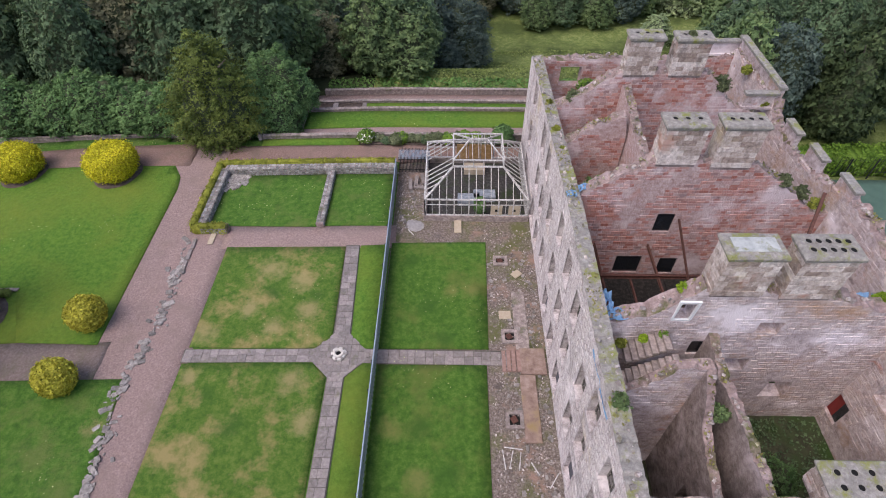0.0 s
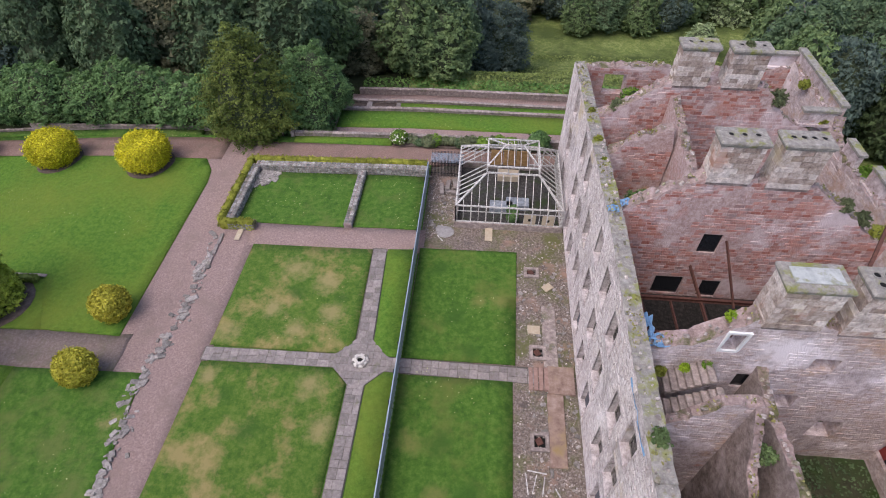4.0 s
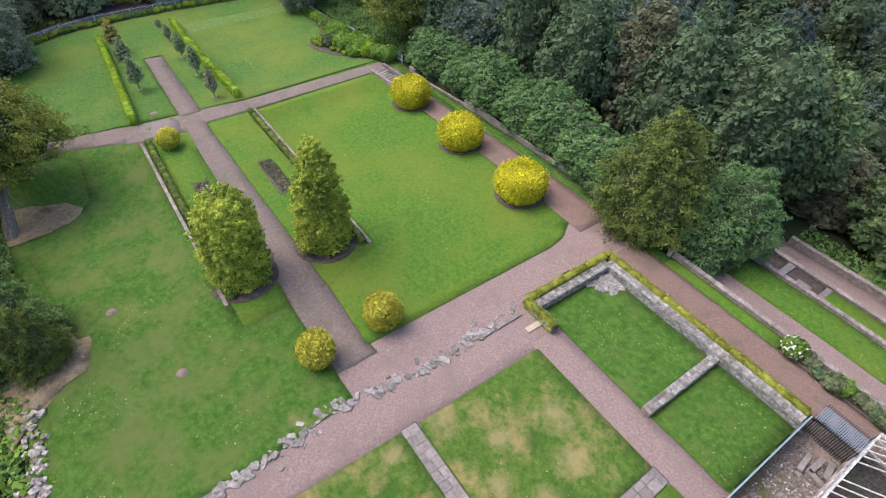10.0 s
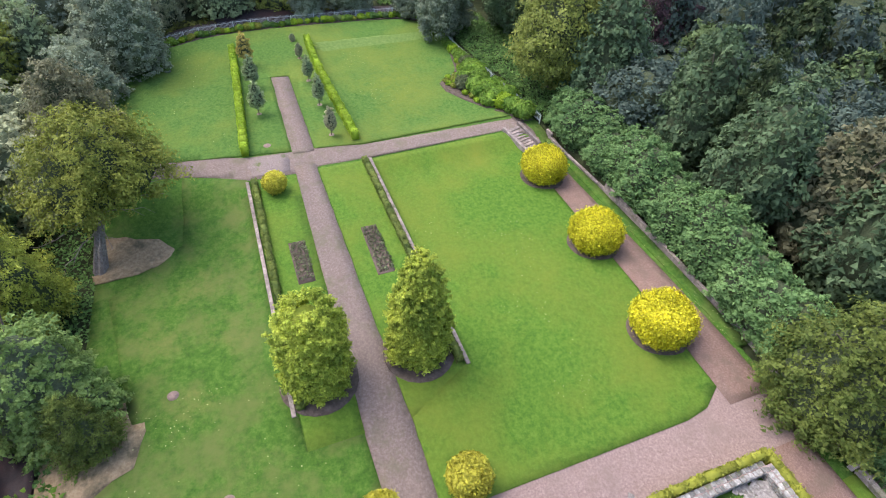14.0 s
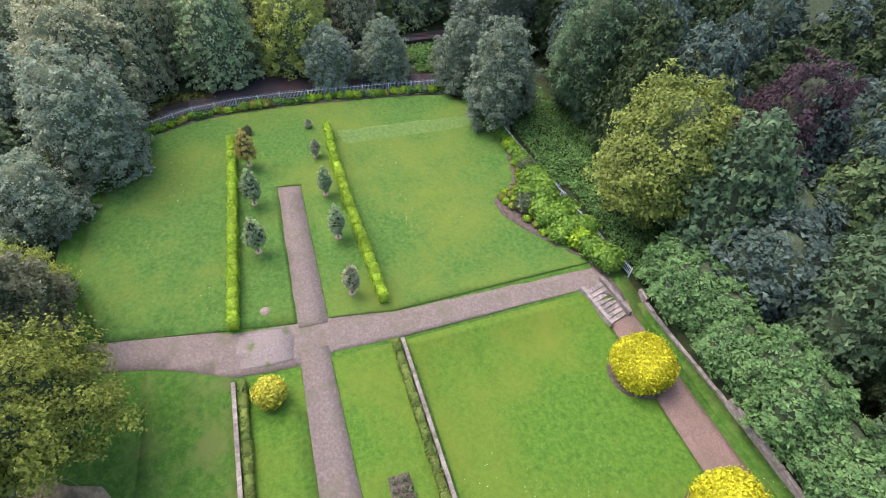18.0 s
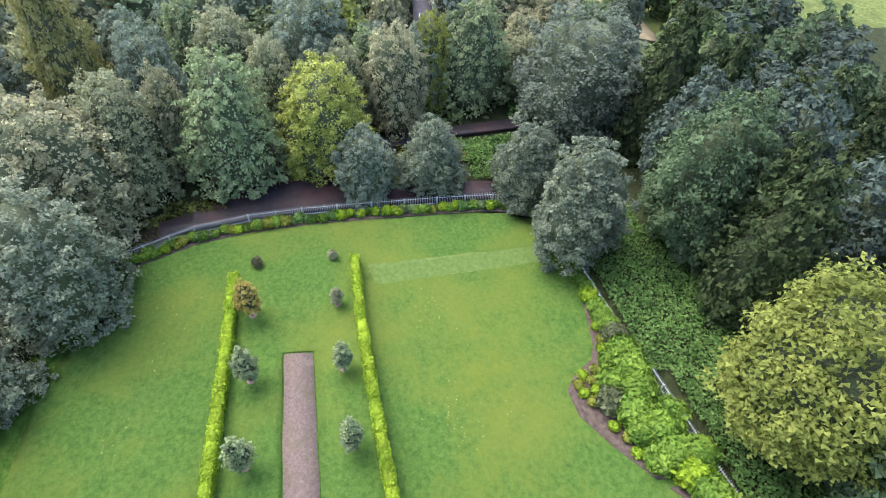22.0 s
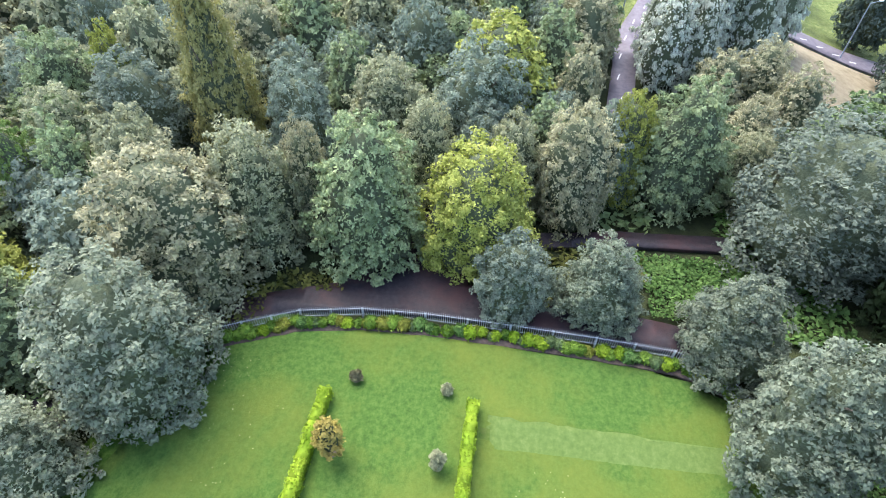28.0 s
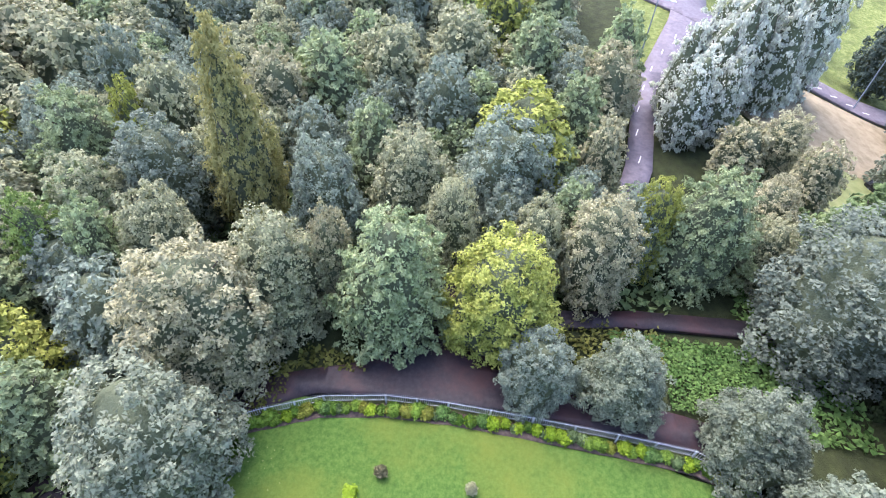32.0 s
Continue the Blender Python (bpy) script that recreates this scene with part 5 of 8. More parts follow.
shrub("clipped_shrub", -20.95, -2.75, 1.3, 2.9, L_DULL, "yellow-green rounded shrub with gaps", 71, 4800, 0.115, 2.2, gaps=0.03)
shrub("clipped_shrub", -55.3, -3.8, 1.15, 2.2, L_DULL, "small pointed golden shrub on the raised strip", 72, 3000, 0.11, 1.8, gaps=0.05)


def conifer(x, y, r, h, shape, label, seed):
    """A dense clipped conifer of upswept sprays."""
    rng = np.random.default_rng(seed)
    e = empty("conifer", x, y, G(x, y), label, "conifer", "conifers beside the walk")
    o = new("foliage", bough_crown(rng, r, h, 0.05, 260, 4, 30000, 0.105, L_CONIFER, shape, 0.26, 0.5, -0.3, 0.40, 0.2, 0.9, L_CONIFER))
    o.parent = e
    bm = bmesh.new()
    tube(bm, (0, 0, -0.2), (0, 0, h * 0.5), 0.25, 0.12)
    part("trunk", bm, BARK, e)
    ring = [(x + 0.3 + (r + 0.12) * math.cos(q), y + (r + 0.1) * math.sin(q)) for q in np.linspace(0, 2 * math.pi, 21)[:-1]]
    drape("tree_bed", ring, SOIL, 0.085, "brown bare earth round a conifer", "flower bed", 1.0, 0.2)


conifer(-32.5, 3.6, 2.75, 11.4, (1.9, 0.62), "broad conical conifer with yellowish tips", 80)
conifer(-32.5, -4.3, 2.85, 9.5, (4.6, 0.5), "barrel-shaped conifer with yellowish tips", 81)


def hedge(name, pts, w, h, material, label, seed, per_m2=26, size=0.13, lift=0.05, category="hedge"):
    """A clipped hedge along a line: a closed inner body under a skin of leaf tufts."""
    rng = np.random.default_rng(seed)
    P, N, cv, ct = [], [], [], []
    for (x0, y0), (x1, y1) in zip(pts, pts[1:]):
        L = math.hypot(x1 - x0, y1 - y0)
        d = np.array([(x1 - x0) / L, (y1 - y0) / L])
        s = np.array([-d[1], d[0]])
        for side, span in (("t", w), ("l", h), ("r", h)):
            n = int(L * span * per_m2)
            u, q = rng.uniform(-0.1, L + 0.1, n), rng.random(n)
            c = np.array([x0, y0]) + d * u[:, None]
            wob = 1 + 0.10 * np.sin(u * 1.7 + seed) + 0.08 * np.sin(u * 4.1)
            g = np.array([G(a, b) for a, b in c]) + lift
            if side == "t":
                xy = c + s * ((q - 0.5) * w * wob)[:, None]
                z = g + h * (0.97 + 0.05 * np.sin(u * 2.3) + rng.normal(0, 0.05, n))
                nn = np.tile([0, 0, 1.0], (n, 1))
            else:
                k = 1 if side == "l" else -1
                xy = c + s * (k * w / 2 * wob + rng.normal(0, 0.03, n))[:, None]
                z = g + q * h
                nn = np.tile([s[0] * k, s[1] * k, 0.3], (n, 1))
            P.append(np.column_stack([xy, z])), N.append(nn)
        m = max(1, int(L / 1.2))
        for i in range(m):
            k = len(cv)
            for u in (L * i / m, L * (i + 1) / m):
                c = np.array([x0, y0]) + d * u
                g = G(*c) + lift
                for o, z in ((-0.45 * w, -0.3), (0.45 * w, -0.3), (0.42 * w, h * 0.93), (-0.42 * w, h * 0.93)):
                    cv.append((*(c + s * o), g + z))
            for a, b in ((0, 1), (1, 2), (2, 3), (3, 0)):
                ct += [(k + a, k + b, k + 4 + b), (k + a, k + 4 + b, k + 4 + a)]
            ct += [(k, k + 2, k + 1), (k, k + 3, k + 2), (k + 4, k + 5, k + 6), (k + 4, k + 6, k + 7)]
    v, t = tufts(rng, np.concatenate(P), np.concatenate(N), size, 0.6)
    e = empty(name, *pts[0], G(*pts[0]), label, category)
    o = new("foliage", tri_mesh("foliage", np.concatenate([np.array(cv), v]), np.concatenate([np.array(ct), t + len(cv)]), material))
    o.parent = e
    o.matrix_basis = Matrix.Translation((-pts[0][0], -pts[0][1], -G(*pts[0])))
    return e


hedge("lime_hedge", [(-87.8, -4.7), (-80, -5.0), (-71, -5.5), (-62.2, -6.0)], 0.8, 1.2, L_HEDGE, "narrow clipped lime-green hedge on the upper lawn", 90, 75, 0.085)
hedge("lime_hedge", [(-88.1, 5.8), (-82, 5.6), (-74.6, 5.7), (-61.7, 6.2)], 0.8, 1.2, L_HEDGE, "narrow clipped lime-green hedge on the upper lawn", 91, 75, 0.085)
hedge("edging_hedge", [(-57.6, 6.1), (-44, 6.25), (-30.2, 6.3)], 0.6, 0.6, L_YEW, "low dark hedge along the raised strip's wall", 92, 70, 0.085)
hedge("edging_hedge", [(-57.2, -5.7), (-44, -5.85), (-30.2, -6.0)], 0.6, 0.6, L_YEW, "low dark hedge along the raised strip's wall", 93, 70, 0.085)
hedge("wall_hedge", [(-12.9, 13.85), (-16.0, 13.85)], 0.55, 1.15, L_WALLHEDGE, "yellow-green hedge growing over the low wall", 94, 40, 0.10)
hedge("wall_hedge", [(-16.05, 13.8), (-16.0, 23.35)], 0.6, 1.2, L_WALLHEDGE, "yellow-green hedge growing over the low wall", 95, 40, 0.10)
hedge("wall_hedge", [(-16.0, 23.4), (2.8, 23.4)], 0.55, 1.2, L_WALLHEDGE, "yellow-green hedge growing over the low wall", 96, 40, 0.10)
park_edge = [(-90.5, -16.5), (-92.2, -12.8), (-93.9, -8.6), (-94.7, -3.7), (-94.8, 1.4), (-94.5, 8.2), (-94.1, 14.8), (-93.6, 20.6), (-92.2, 23.8), (-89.6, 25.5)]
hedge("park_hedge", [(38, 23.6), (60, 24.4), (85, 25.5)], 2.6, 2.2, leaf("beech_hedge_leaf", (0.06, 0.125, 0.014), (0.17, 0.27, 0.035)), "tall clipped green hedge beyond the ruin", 98, 34, 0.15)


# ---- walls in the garden ----
GREYRUBBLE = surface("grey_rubble_stone", [(0.11, 0.105, 0.10), (0.235, 0.222, 0.21), (0.43, 0.41, 0.39)], 4, 12, 0.93, 0.03, 14, (0.13, 0.14, 0.06), 0.8, (0.55, 0.7), per_object=0.4)
grey_meshes = [rock_mesh(70 + i, GREYRUBBLE) for i in range(6)]


def rubble_wall(name, pts, w, h, label, seed, base_drop=0.5, side=1, both=False):
    """A low wall of separate rubble stones over a mortar core."""
    rng = random.Random(seed)
    e = empty(name, *pts[0], G(*pts[0]), label, "garden wall", kind="structure")
    inv = Matrix.Translation((-pts[0][0], -pts[0][1], -G(*pts[0])))
    bm = bmesh.new()
    for (x0, y0), (x1, y1) in zip(pts, pts[1:]):
        L = math.hypot(x1 - x0, y1 - y0)
        n = max(1, int(L / 1.5))
        d = Vector((x1 - x0, y1 - y0, 0)) / L
        s = Vector((-d.y, d.x, 0))
        for i in range(n):
            a, b = Vector((x0, y0, 0)) + d * (L * i / n), Vector((x0, y0, 0)) + d * (L * (i + 1) / n)
            vs = []
            for p in (a, b):
                g = G(p.x, p.y)
                vs += [bm.verts.new(p + s * (w / 2 * q) + Vector((0, 0, g + z))) for q, z in ((-1, -base_drop), (1, -base_drop), (1, h), (-1, h))]
            for f in ((0, 1, 5, 4), (1, 2, 6, 5), (2, 3, 7, 6), (3, 0, 4, 7), (0, 3, 2, 1), (4, 5, 6, 7)):
                bm.faces.new([vs[k] for k in f])
        faces = ("a", "b") if both else (("a",) if side > 0 else ("b",))
        rows = max(2, int(h / 0.2))
        for row in range(rows + 1):
            u = rng.uniform(0.0, 0.2)
            while u < L - 0.05:
                k = rng.uniform(0.22, 0.5)
                for q in (faces if row < rows else ("t", "u")):
                    c = Vector((x0, y0, 0)) + d * (u + k / 2)
                    c += s * {"a": w / 2 - 0.03, "b": 0.03 - w / 2, "t": w * 0.27, "u": -w * 0.27}[q]
                    zz = G(c.x, c.y) + (h if row == rows else (row + 0.5) * h / rows)
                    o = new("stone", rng.choice(grey_meshes))
                    t = rng.uniform(0.85, 1.1)
                    o.matrix_basis = inv @ Matrix.Translation((c.x, c.y, zz)) @ Matrix.Rotation(math.atan2(d.y, d.x) + rng.uniform(-0.12, 0.12), 4, "Z") @ Matrix.Diagonal((k * 0.56, (0.09 if row < rows else w * 0.27), (h / rows * 0.52 * t if row < rows else 0.07 * t), 1))
                    o.parent = e
                u += k * 1.06
    c = part("core", bm, RUBBLE, e)
    c.matrix_basis = inv
    return e


rubble_wall("low_wall", [(-12.75, 14.0), (-15.3, 14.0)], 0.75, 0.75, "low rubble wall end with bushy top", 101, side=1)
rubble_wall("low_wall", [(-15.3, 13.9), (-15.3, 22.6)], 0.75, 0.85, "low rubble wall round the small lawns", 102, side=-1)
rubble_wall("low_wall", [(-15.3, 22.7), (3.0, 22.7)], 0.75, 0.9, "low rubble wall round the small lawns", 103, side=-1)
rubble_wall("low_wall", [(-3.85, 14.3), (-3.85, 22.3)], 0.7, 0.6, "low rubble wall between the small lawns", 104, both=True)
# smooth dressed walls: raised strip, boundary and terraces


def coped_wall(name, pts, w, h, drop, label, seed, cope=0.12, length=1.1):
    """A masonry wall with separate coping stones."""
    rng = random.Random(seed)
    e = empty(name, *pts[0], G(*pts[0]), label, "garden wall", kind="structure")
    inv = Matrix.Translation((-pts[0][0], -pts[0][1], -G(*pts[0])))
    bm = bmesh.new()
    for (x0, y0), (x1, y1) in zip(pts, pts[1:]):
        L = math.hypot(x1 - x0, y1 - y0)
        d = Vector((x1 - x0, y1 - y0, 0)) / L
        n = max(1, round(L / length))
        m = Matrix.Rotation(math.atan2(d.y, d.x), 4, "Z")
        for i in range(n):
            p = Vector((x0, y0, 0)) + d * (L * i / n)
            g = base(p.x) + (G(p.x, p.y) - base(p.x)) * (1 if name in ("terrace_wall", "boundary_wall") else 0)
            T = Matrix.Translation((p.x, p.y, g)) @ m
            box(bm, 0, L / n, -w / 2, w / 2, -drop, h, T)
            c = bmesh.new()
            box(c, 0.01, L / n - 0.01, -w / 2 - 0.04, w / 2 + 0.04, h + 0.003, h + cope + rng.uniform(-0.015, 0.02))
            bmesh.ops.bevel(c, geom=c.edges[:], offset=0.02, segments=1, affect="EDGES")
            o = part("coping_stone", c, STONE, e)
            o.matrix_basis = inv @ T
    c = part("core", bm, STONE, e)
    c.matrix_basis = inv
    return e


coped_wall("strip_wall", [(-57.8, 6.75), (-43, 6.85), (-29.8, 6.85)], 0.24, 0.08, 1.4, "grey retaining wall of the raised strip", 111)
coped_wall("strip_wall", [(-57.4, -6.4), (-43, -6.5), (-29.8, -6.6)], 0.24, 0.08, 1.4, "grey retaining wall of the raised strip", 112)
coped_wall("boundary_wall", [(-57.0, 28.6), (-45.5, 29.5), (-24.0, 29.9), (-13.5, 29.4)], 0.24, 0.25, 1.0, "grey boundary wall below the laurels", 113)
coped_wall("terrace_wall", [(-12.9, 29.0), (27.3, 29.0)], 0.4, 0.42, 2.2, "coped retaining wall of the upper terrace", 114)
coped_wall("terrace_wall", [(-9.4, 37.48), (28.3, 37.48)], 0.42, 0.3, 1.0, "coped retaining wall of the second terrace", 115)
coped_wall("terrace_wall", [(-9.4, 43.08), (28.3, 43.08)], 0.42, 0.3, 1.0, "coped retaining wall of the third terrace", 116)
coped_wall("terrace_wall", [(-10.0, 49.5), (28.3, 49.5)], 0.5, 0.8, 1.5, "outer terrace wall above the meadow", 117)
coped_wall("wing_wall", [(-13.2, 28.7), (-13.2, 30.6)], 0.4, 0.6, 2.4, "sloping wall beside the terrace steps", 118)


def stairs(x, y, turn, n, width, rise, going, label, seed, lift=0.0):
    """Stone steps going down along their own x."""
    rng = random.Random(seed)
    e = empty("garden_steps", x, y, G(x, y) + lift, label, "steps")
    e.rotation_euler = (0, 0, turn)
    for i in range(n):
        bm = bmesh.new()
        box(bm, i * going, (i + 1) * going + 0.04, -width / 2, width / 2, -rise * (i + 1) - 0.5, -rise * (i + 1) + rise * 0.98 + rng.uniform(-0.01, 0.01))
        bmesh.ops.bevel(bm, geom=bm.edges[:], offset=0.02, segments=1, affect="EDGES")
        part("tread", bm, STONE, e)
    for s in (-1, 1):
        bm = bmesh.new()
        vs = box(bm, -0.3, n * going + 0.2, s * (width / 2 + 0.2) - 0.17, s * (width / 2 + 0.2) + 0.17, -rise * n - 0.6, 0.35)
        for v in vs:
            if v.co.x > 1 and v.co.z > 0:
                v.co.z -= rise * n * 0.8
        part("cheek_wall", bm, STONE, e)


stairs(-58.45, 24.6, radians(16), 8, 1.9, 0.095, 0.44, "shallow worn stone steps down to the side walk", 121, 0.12)
stairs(-12.4, 30.2, 0, 10, 1.3, 0.2, 0.3, "stone steps beside the terrace wall", 122, 2.0)
for x0, x1, y0, y1, h, lab in ((-7.4, -6.7, 37.9, 42.8, 0.22, "pale stone kerb across the terrace yard"), (-3.4, -2.8, 37.9, 42.8, 0.25, "pale stone kerb across the terrace yard"), (-5.6, -4.2, 40.6, 41.4, 0.3, "pale stone slab lying in the terrace yard")):
    bm = bmesh.new()
    box(bm, x0, x1, y0, y1, -0.3, h)
    bmesh.ops.bevel(bm, geom=bm.edges[:], offset=0.03, segments=1, affect="EDGES")
    o = tagged(part("terrace_slab", bm, PAVING), lab, "stone slab")
    o.location.z = G(-5, 40)

# broken kerb stones in a line across the wide walk
kerb = empty("broken_kerb", -16.2, 1.0, G(-16.2, 1), "broken line of lifted kerb stones in the gravel", "kerb", kind="structure")
kr = random.Random(6)
flat_stones = [rock_mesh(40 + i, surface("kerb_stone", [(0.13, 0.115, 0.105), (0.23, 0.205, 0.19), (0.38, 0.35, 0.33)], 4, 10, 0.9, 0.02, 20, per_object=0.35) if i == 0 else bpy.data.materials["kerb_stone"]) for i in range(5)]
for i in range(300):
    y = kr.uniform(-15.5, 13.0)
    if 5.6 < y < 7.2 and kr.random() < 0.8 or y > 9.5 and kr.random() < 0.7:
        continue
    x = -16.15 + 0.35 * math.sin(y * 0.35) + (0.4 if y < -5 else 0) + kr.gauss(0, 0.30)
    o = new("kerb_stone", kr.choice(flat_stones))
    k = kr.choice((0.09, 0.12, 0.16, 0.2, 0.25, 0.32))
    o.matrix_basis = Matrix.Translation((x + 16.2, y - 1, G(x, y) - G(-16.2, 1) + 0.03)) @ Euler((kr.uniform(-0.2, 0.2), kr.uniform(-0.2, 0.2), kr.uniform(0, 6))).to_matrix().to_4x4() @ Matrix.Diagonal((k * kr.uniform(0.9, 1.9), k * 0.8, 0.06 + 0.2 * k, 1))
    o.parent = kerb
for y0, L in ((12.9, 1.3), (11.5, 1.2), (10.1, 1.1)):
    bm = bmesh.new()
    box(bm, -0.16, 0.16, 0, L, -0.05, 0.08)
    bmesh.ops.bevel(bm, geom=bm.edges[:], offset=0.02, segments=1, affect="EDGES")
    o = part("kerb_length", bm, PAVING, kerb)
    o.matrix_basis = Matrix.Translation((-15.6 + 16.2, y0 - 1 - L, 0.1)) @ Matrix.Rotation(0.08, 4, "Z")
plank = empty("plank", -14.1, 12.9, G(-14.1, 12.9) + 0.05, "short pale plank leaning at the wall end", "plank")
bm = bmesh.new()
box(bm, -0.25, 0.25, -0.7, 0.7, 0, 0.06)
part("board", bm, BOARD, plank)

# heap of pale slabs in the wall's corner
heap = empty("slab_heap", -13.6, 21.3, G(-13.6, 21.3), "fan of loose pale flagstones in the wall's corner", "stone heap")
hr = random.Random(9)
for i in range(70):
    a, r = hr.uniform(-1.6, 0.1), 2.3 * math.sqrt(hr.random())
    o = new("flagstone", hr.choice(flat_stones))
    k = hr.uniform(0.14, 0.32)
    o.matrix_basis = Matrix.Translation((-1.2 + r * math.cos(a), 0.9 + r * math.sin(a), 0.1 + 0.25 * max(0, 1 - r / 1.2))) @ Euler((hr.uniform(-0.15, 0.15), hr.uniform(-0.15, 0.15), hr.uniform(0, 6))).to_matrix().to_4x4() @ Matrix.Diagonal((k * 1.3, k, 0.07, 1))
    o.parent = heap

# worn fountain base at the crossing of the paved walks
urn = empty("fountain_base", 0, 0, 0.05, "broken pale stone fountain base at the crossing", "fountain")
bm = bmesh.new()
ring = []
for r, z in ((0.62, 0.0), (0.6, 0.16), (0.45, 0.2), (0.42, 0.34), (0.26, 0.36), (0.2, 0.16)):
    ring.append([bm.verts.new((r * math.cos(a) * (1 + 0.08 * math.sin(3 * a)), r * math.sin(a), z)) for a in np.linspace(0, 2 * math.pi, 17)[:-1]])
for a, b in zip(ring, ring[1:]):
    for k in range(16):
        bm.faces.new((a[k], a[(k + 1) % 16], b[(k + 1) % 16], b[k]))
part("basin", bm, surface("bleached_stone", [(0.34, 0.3, 0.27), (0.52, 0.48, 0.44), (0.64, 0.6, 0.56)], 5, 8, 0.9, 0.02, 20), urn)
bm = bmesh.new()
bmesh.ops.create_circle(bm, cap_ends=True, segments=16, radius=0.21, matrix=Matrix.Translation((0, 0, 0.17)))
part("drain", bm, DARK, urn)
for i in range(7):
    o = new("fragment", hr.choice(flat_stones))
    a = i * 0.9
    o.matrix_basis = Matrix.Translation((0.55 * math.cos(a), 0.55 * math.sin(a), 0.12)) @ Matrix.Rotation(a, 4, "Z") @ Matrix.Diagonal((0.16, 0.12, 0.1, 1))
    o.parent = urn


# ---- fences ----
def pale_fence(name, pts, h, gap, label, seed, material, post_gap=2.75, pale_w=0.07, tall_post=0.0):
    rng = random.Random(seed)
    e = empty(name, *pts[0], G(*pts[0]), label, "fence")
    org = Vector((pts[0][0], pts[0][1], G(*pts[0])))
    pale = bmesh.new()
    vs = box(pale, -pale_w / 2, pale_w / 2, -0.012, 0.012, 0, h)
    for v in vs[4:]:
        v.co.x *= 0.4
    pm = bpy.data.meshes.new("pale")
    pale.to_mesh(pm)
    pale.free()
    pm.materials.append(material)
    post = bmesh.new()
    box(post, -0.05, 0.05, -0.05, 0.05, -0.4, h * 0.97 + tall_post)
    qm = bpy.data.meshes.new("post")
    post.to_mesh(qm)
    post.free()
    qm.materials.append(BLACKMETAL if tall_post else material)
    for (x0, y0), (x1, y1) in zip(pts, pts[1:]):
        L = math.hypot(x1 - x0, y1 - y0)
        d = Vector((x1 - x0, y1 - y0, 0)) / L
        turn = Matrix.Rotation(math.atan2(d.y, d.x), 4, "Z")
        s = Vector((-d.y, d.x, 0))
        n = max(2, int(L / gap))
        for i in range(n):
            p = Vector((x0, y0, 0)) + d * (L * (i + 0.5) / n)
            o = new("pale", pm)
            o.matrix_basis = Matrix.Translation(Vector((p.x, p.y, G(p.x, p.y) + 0.06)) - org + s * 0.035) @ turn
            o.parent = e
        m = max(1, round(L / post_gap))
        for i in range(m + 1):
            p = Vector((x0, y0, 0)) + d * (L * i / m)
            o = new("post", qm)
            o.matrix_basis = Matrix.Translation(Vector((p.x, p.y, G(p.x, p.y))) - org - s * 0.06) @ turn
            o.parent = e
        for k in (0.22, 0.84):
            bm = bmesh.new()
            for i in range(m):
                a, b = Vector((x0, y0, 0)) + d * (L * i / m), Vector((x0, y0, 0)) + d * (L * (i + 1) / m)
                bar(bm, a + Vector((0, 0, G(a.x, a.y) + h * k)), b + Vector((0, 0, G(b.x, b.y) + h * k)), 0.035)
            o = part("rail", bm, material, e)
            o.matrix_basis = Matrix.Translation(-org)
    return e


# solid steel hoarding that divides the garden
hoard = empty("steel_hoarding", 3.05, 22.4, 0, "long blue-grey steel panel fence dividing the lawns", "fence")
y = 22.4
while y > -31:
    bm = bmesh.new()
    n = 11
    L = 2.4
    prev = None
    for i in range(2 * n + 1):
        px = 0.03 * (1 if i % 4 in (1, 2) else -1)
        q = (bm.verts.new((px, -i * L / (2 * n), 0.08)), bm.verts.new((px, -i * L / (2 * n), 2.0)))
        if prev:
            bm.faces.new((prev[0], q[0], q[1], prev[1]))
        prev = q
    o = part("panel", bm, STEEL, hoard)
    o.location = (0, y - 22.4, 0)
    mod = o.modifiers.new("thick", "SOLIDIFY")
    mod.thickness = 0.01
    bm = bmesh.new()
    box(bm, -0.045, 0.045, -L, -0.01, 2.003, 2.05)
    o = part("top_rail", bm, STEEL, hoard)
    o.location = (0, y - 22.4, 0)
    bm = bmesh.new()
    box(bm, -0.16, -0.07, -0.05, 0.05, -0.3, 1.9)
    o = part("post", bm, BLACKMETAL, hoard)
    o.location = (0, y - 22.4, 0)
    y -= L
pale_fence("palisade_fence", [(x - 0.45, y) for x, y in park_edge], 1.2, 0.17, "curved steel palisade fence beside the drive", 131, PALESTEEL, pale_w=0.05)
pale_fence("palisade_fence", [(-88.2, 25.7), (-80.0, 26.4), (-72.8, 27.0), (-62.9, 27.9), (-58.7, 28.5)], 1.1, 0.17, "straight steel palisade fence above the brambles", 132, PALESTEEL, pale_w=0.05)

# cage of railings at the hoarding's end
cage = empty("railing_cage", 3.2, 22.5, 0, "short railed passage of black pales and grey mesh", "railing")
pm = None
for yy in (0.1, 1.75):
    for i in range(22):
        bm = bmesh.new()
        box(bm, 0.1 + i * 0.15, 0.15 + i * 0.15, yy - 0.02, yy + 0.02, 0.1, 2.05)
        part("pale", bm, BLACKMETAL, cage)
    for z in (0.4, 1.7):
        bm = bmesh.new()
        box(bm, 0.0, 3.4, yy + 0.022, yy + 0.06, z - 0.03, z + 0.03)
        part("rail", bm, BLACKMETAL, cage)
bm = bmesh.new()
for i in range(26):
    box(bm, 0.05 + i * 0.13, 0.09 + i * 0.13, 0.17, 1.72, 1.76, 1.79)
for i in range(9):
    box(bm, 0.05, 3.35, 0.2 + i * 0.18, 0.23 + i * 0.18, 1.793, 1.82)
part("mesh_top", bm, STEEL, cage, "grey mesh panel")
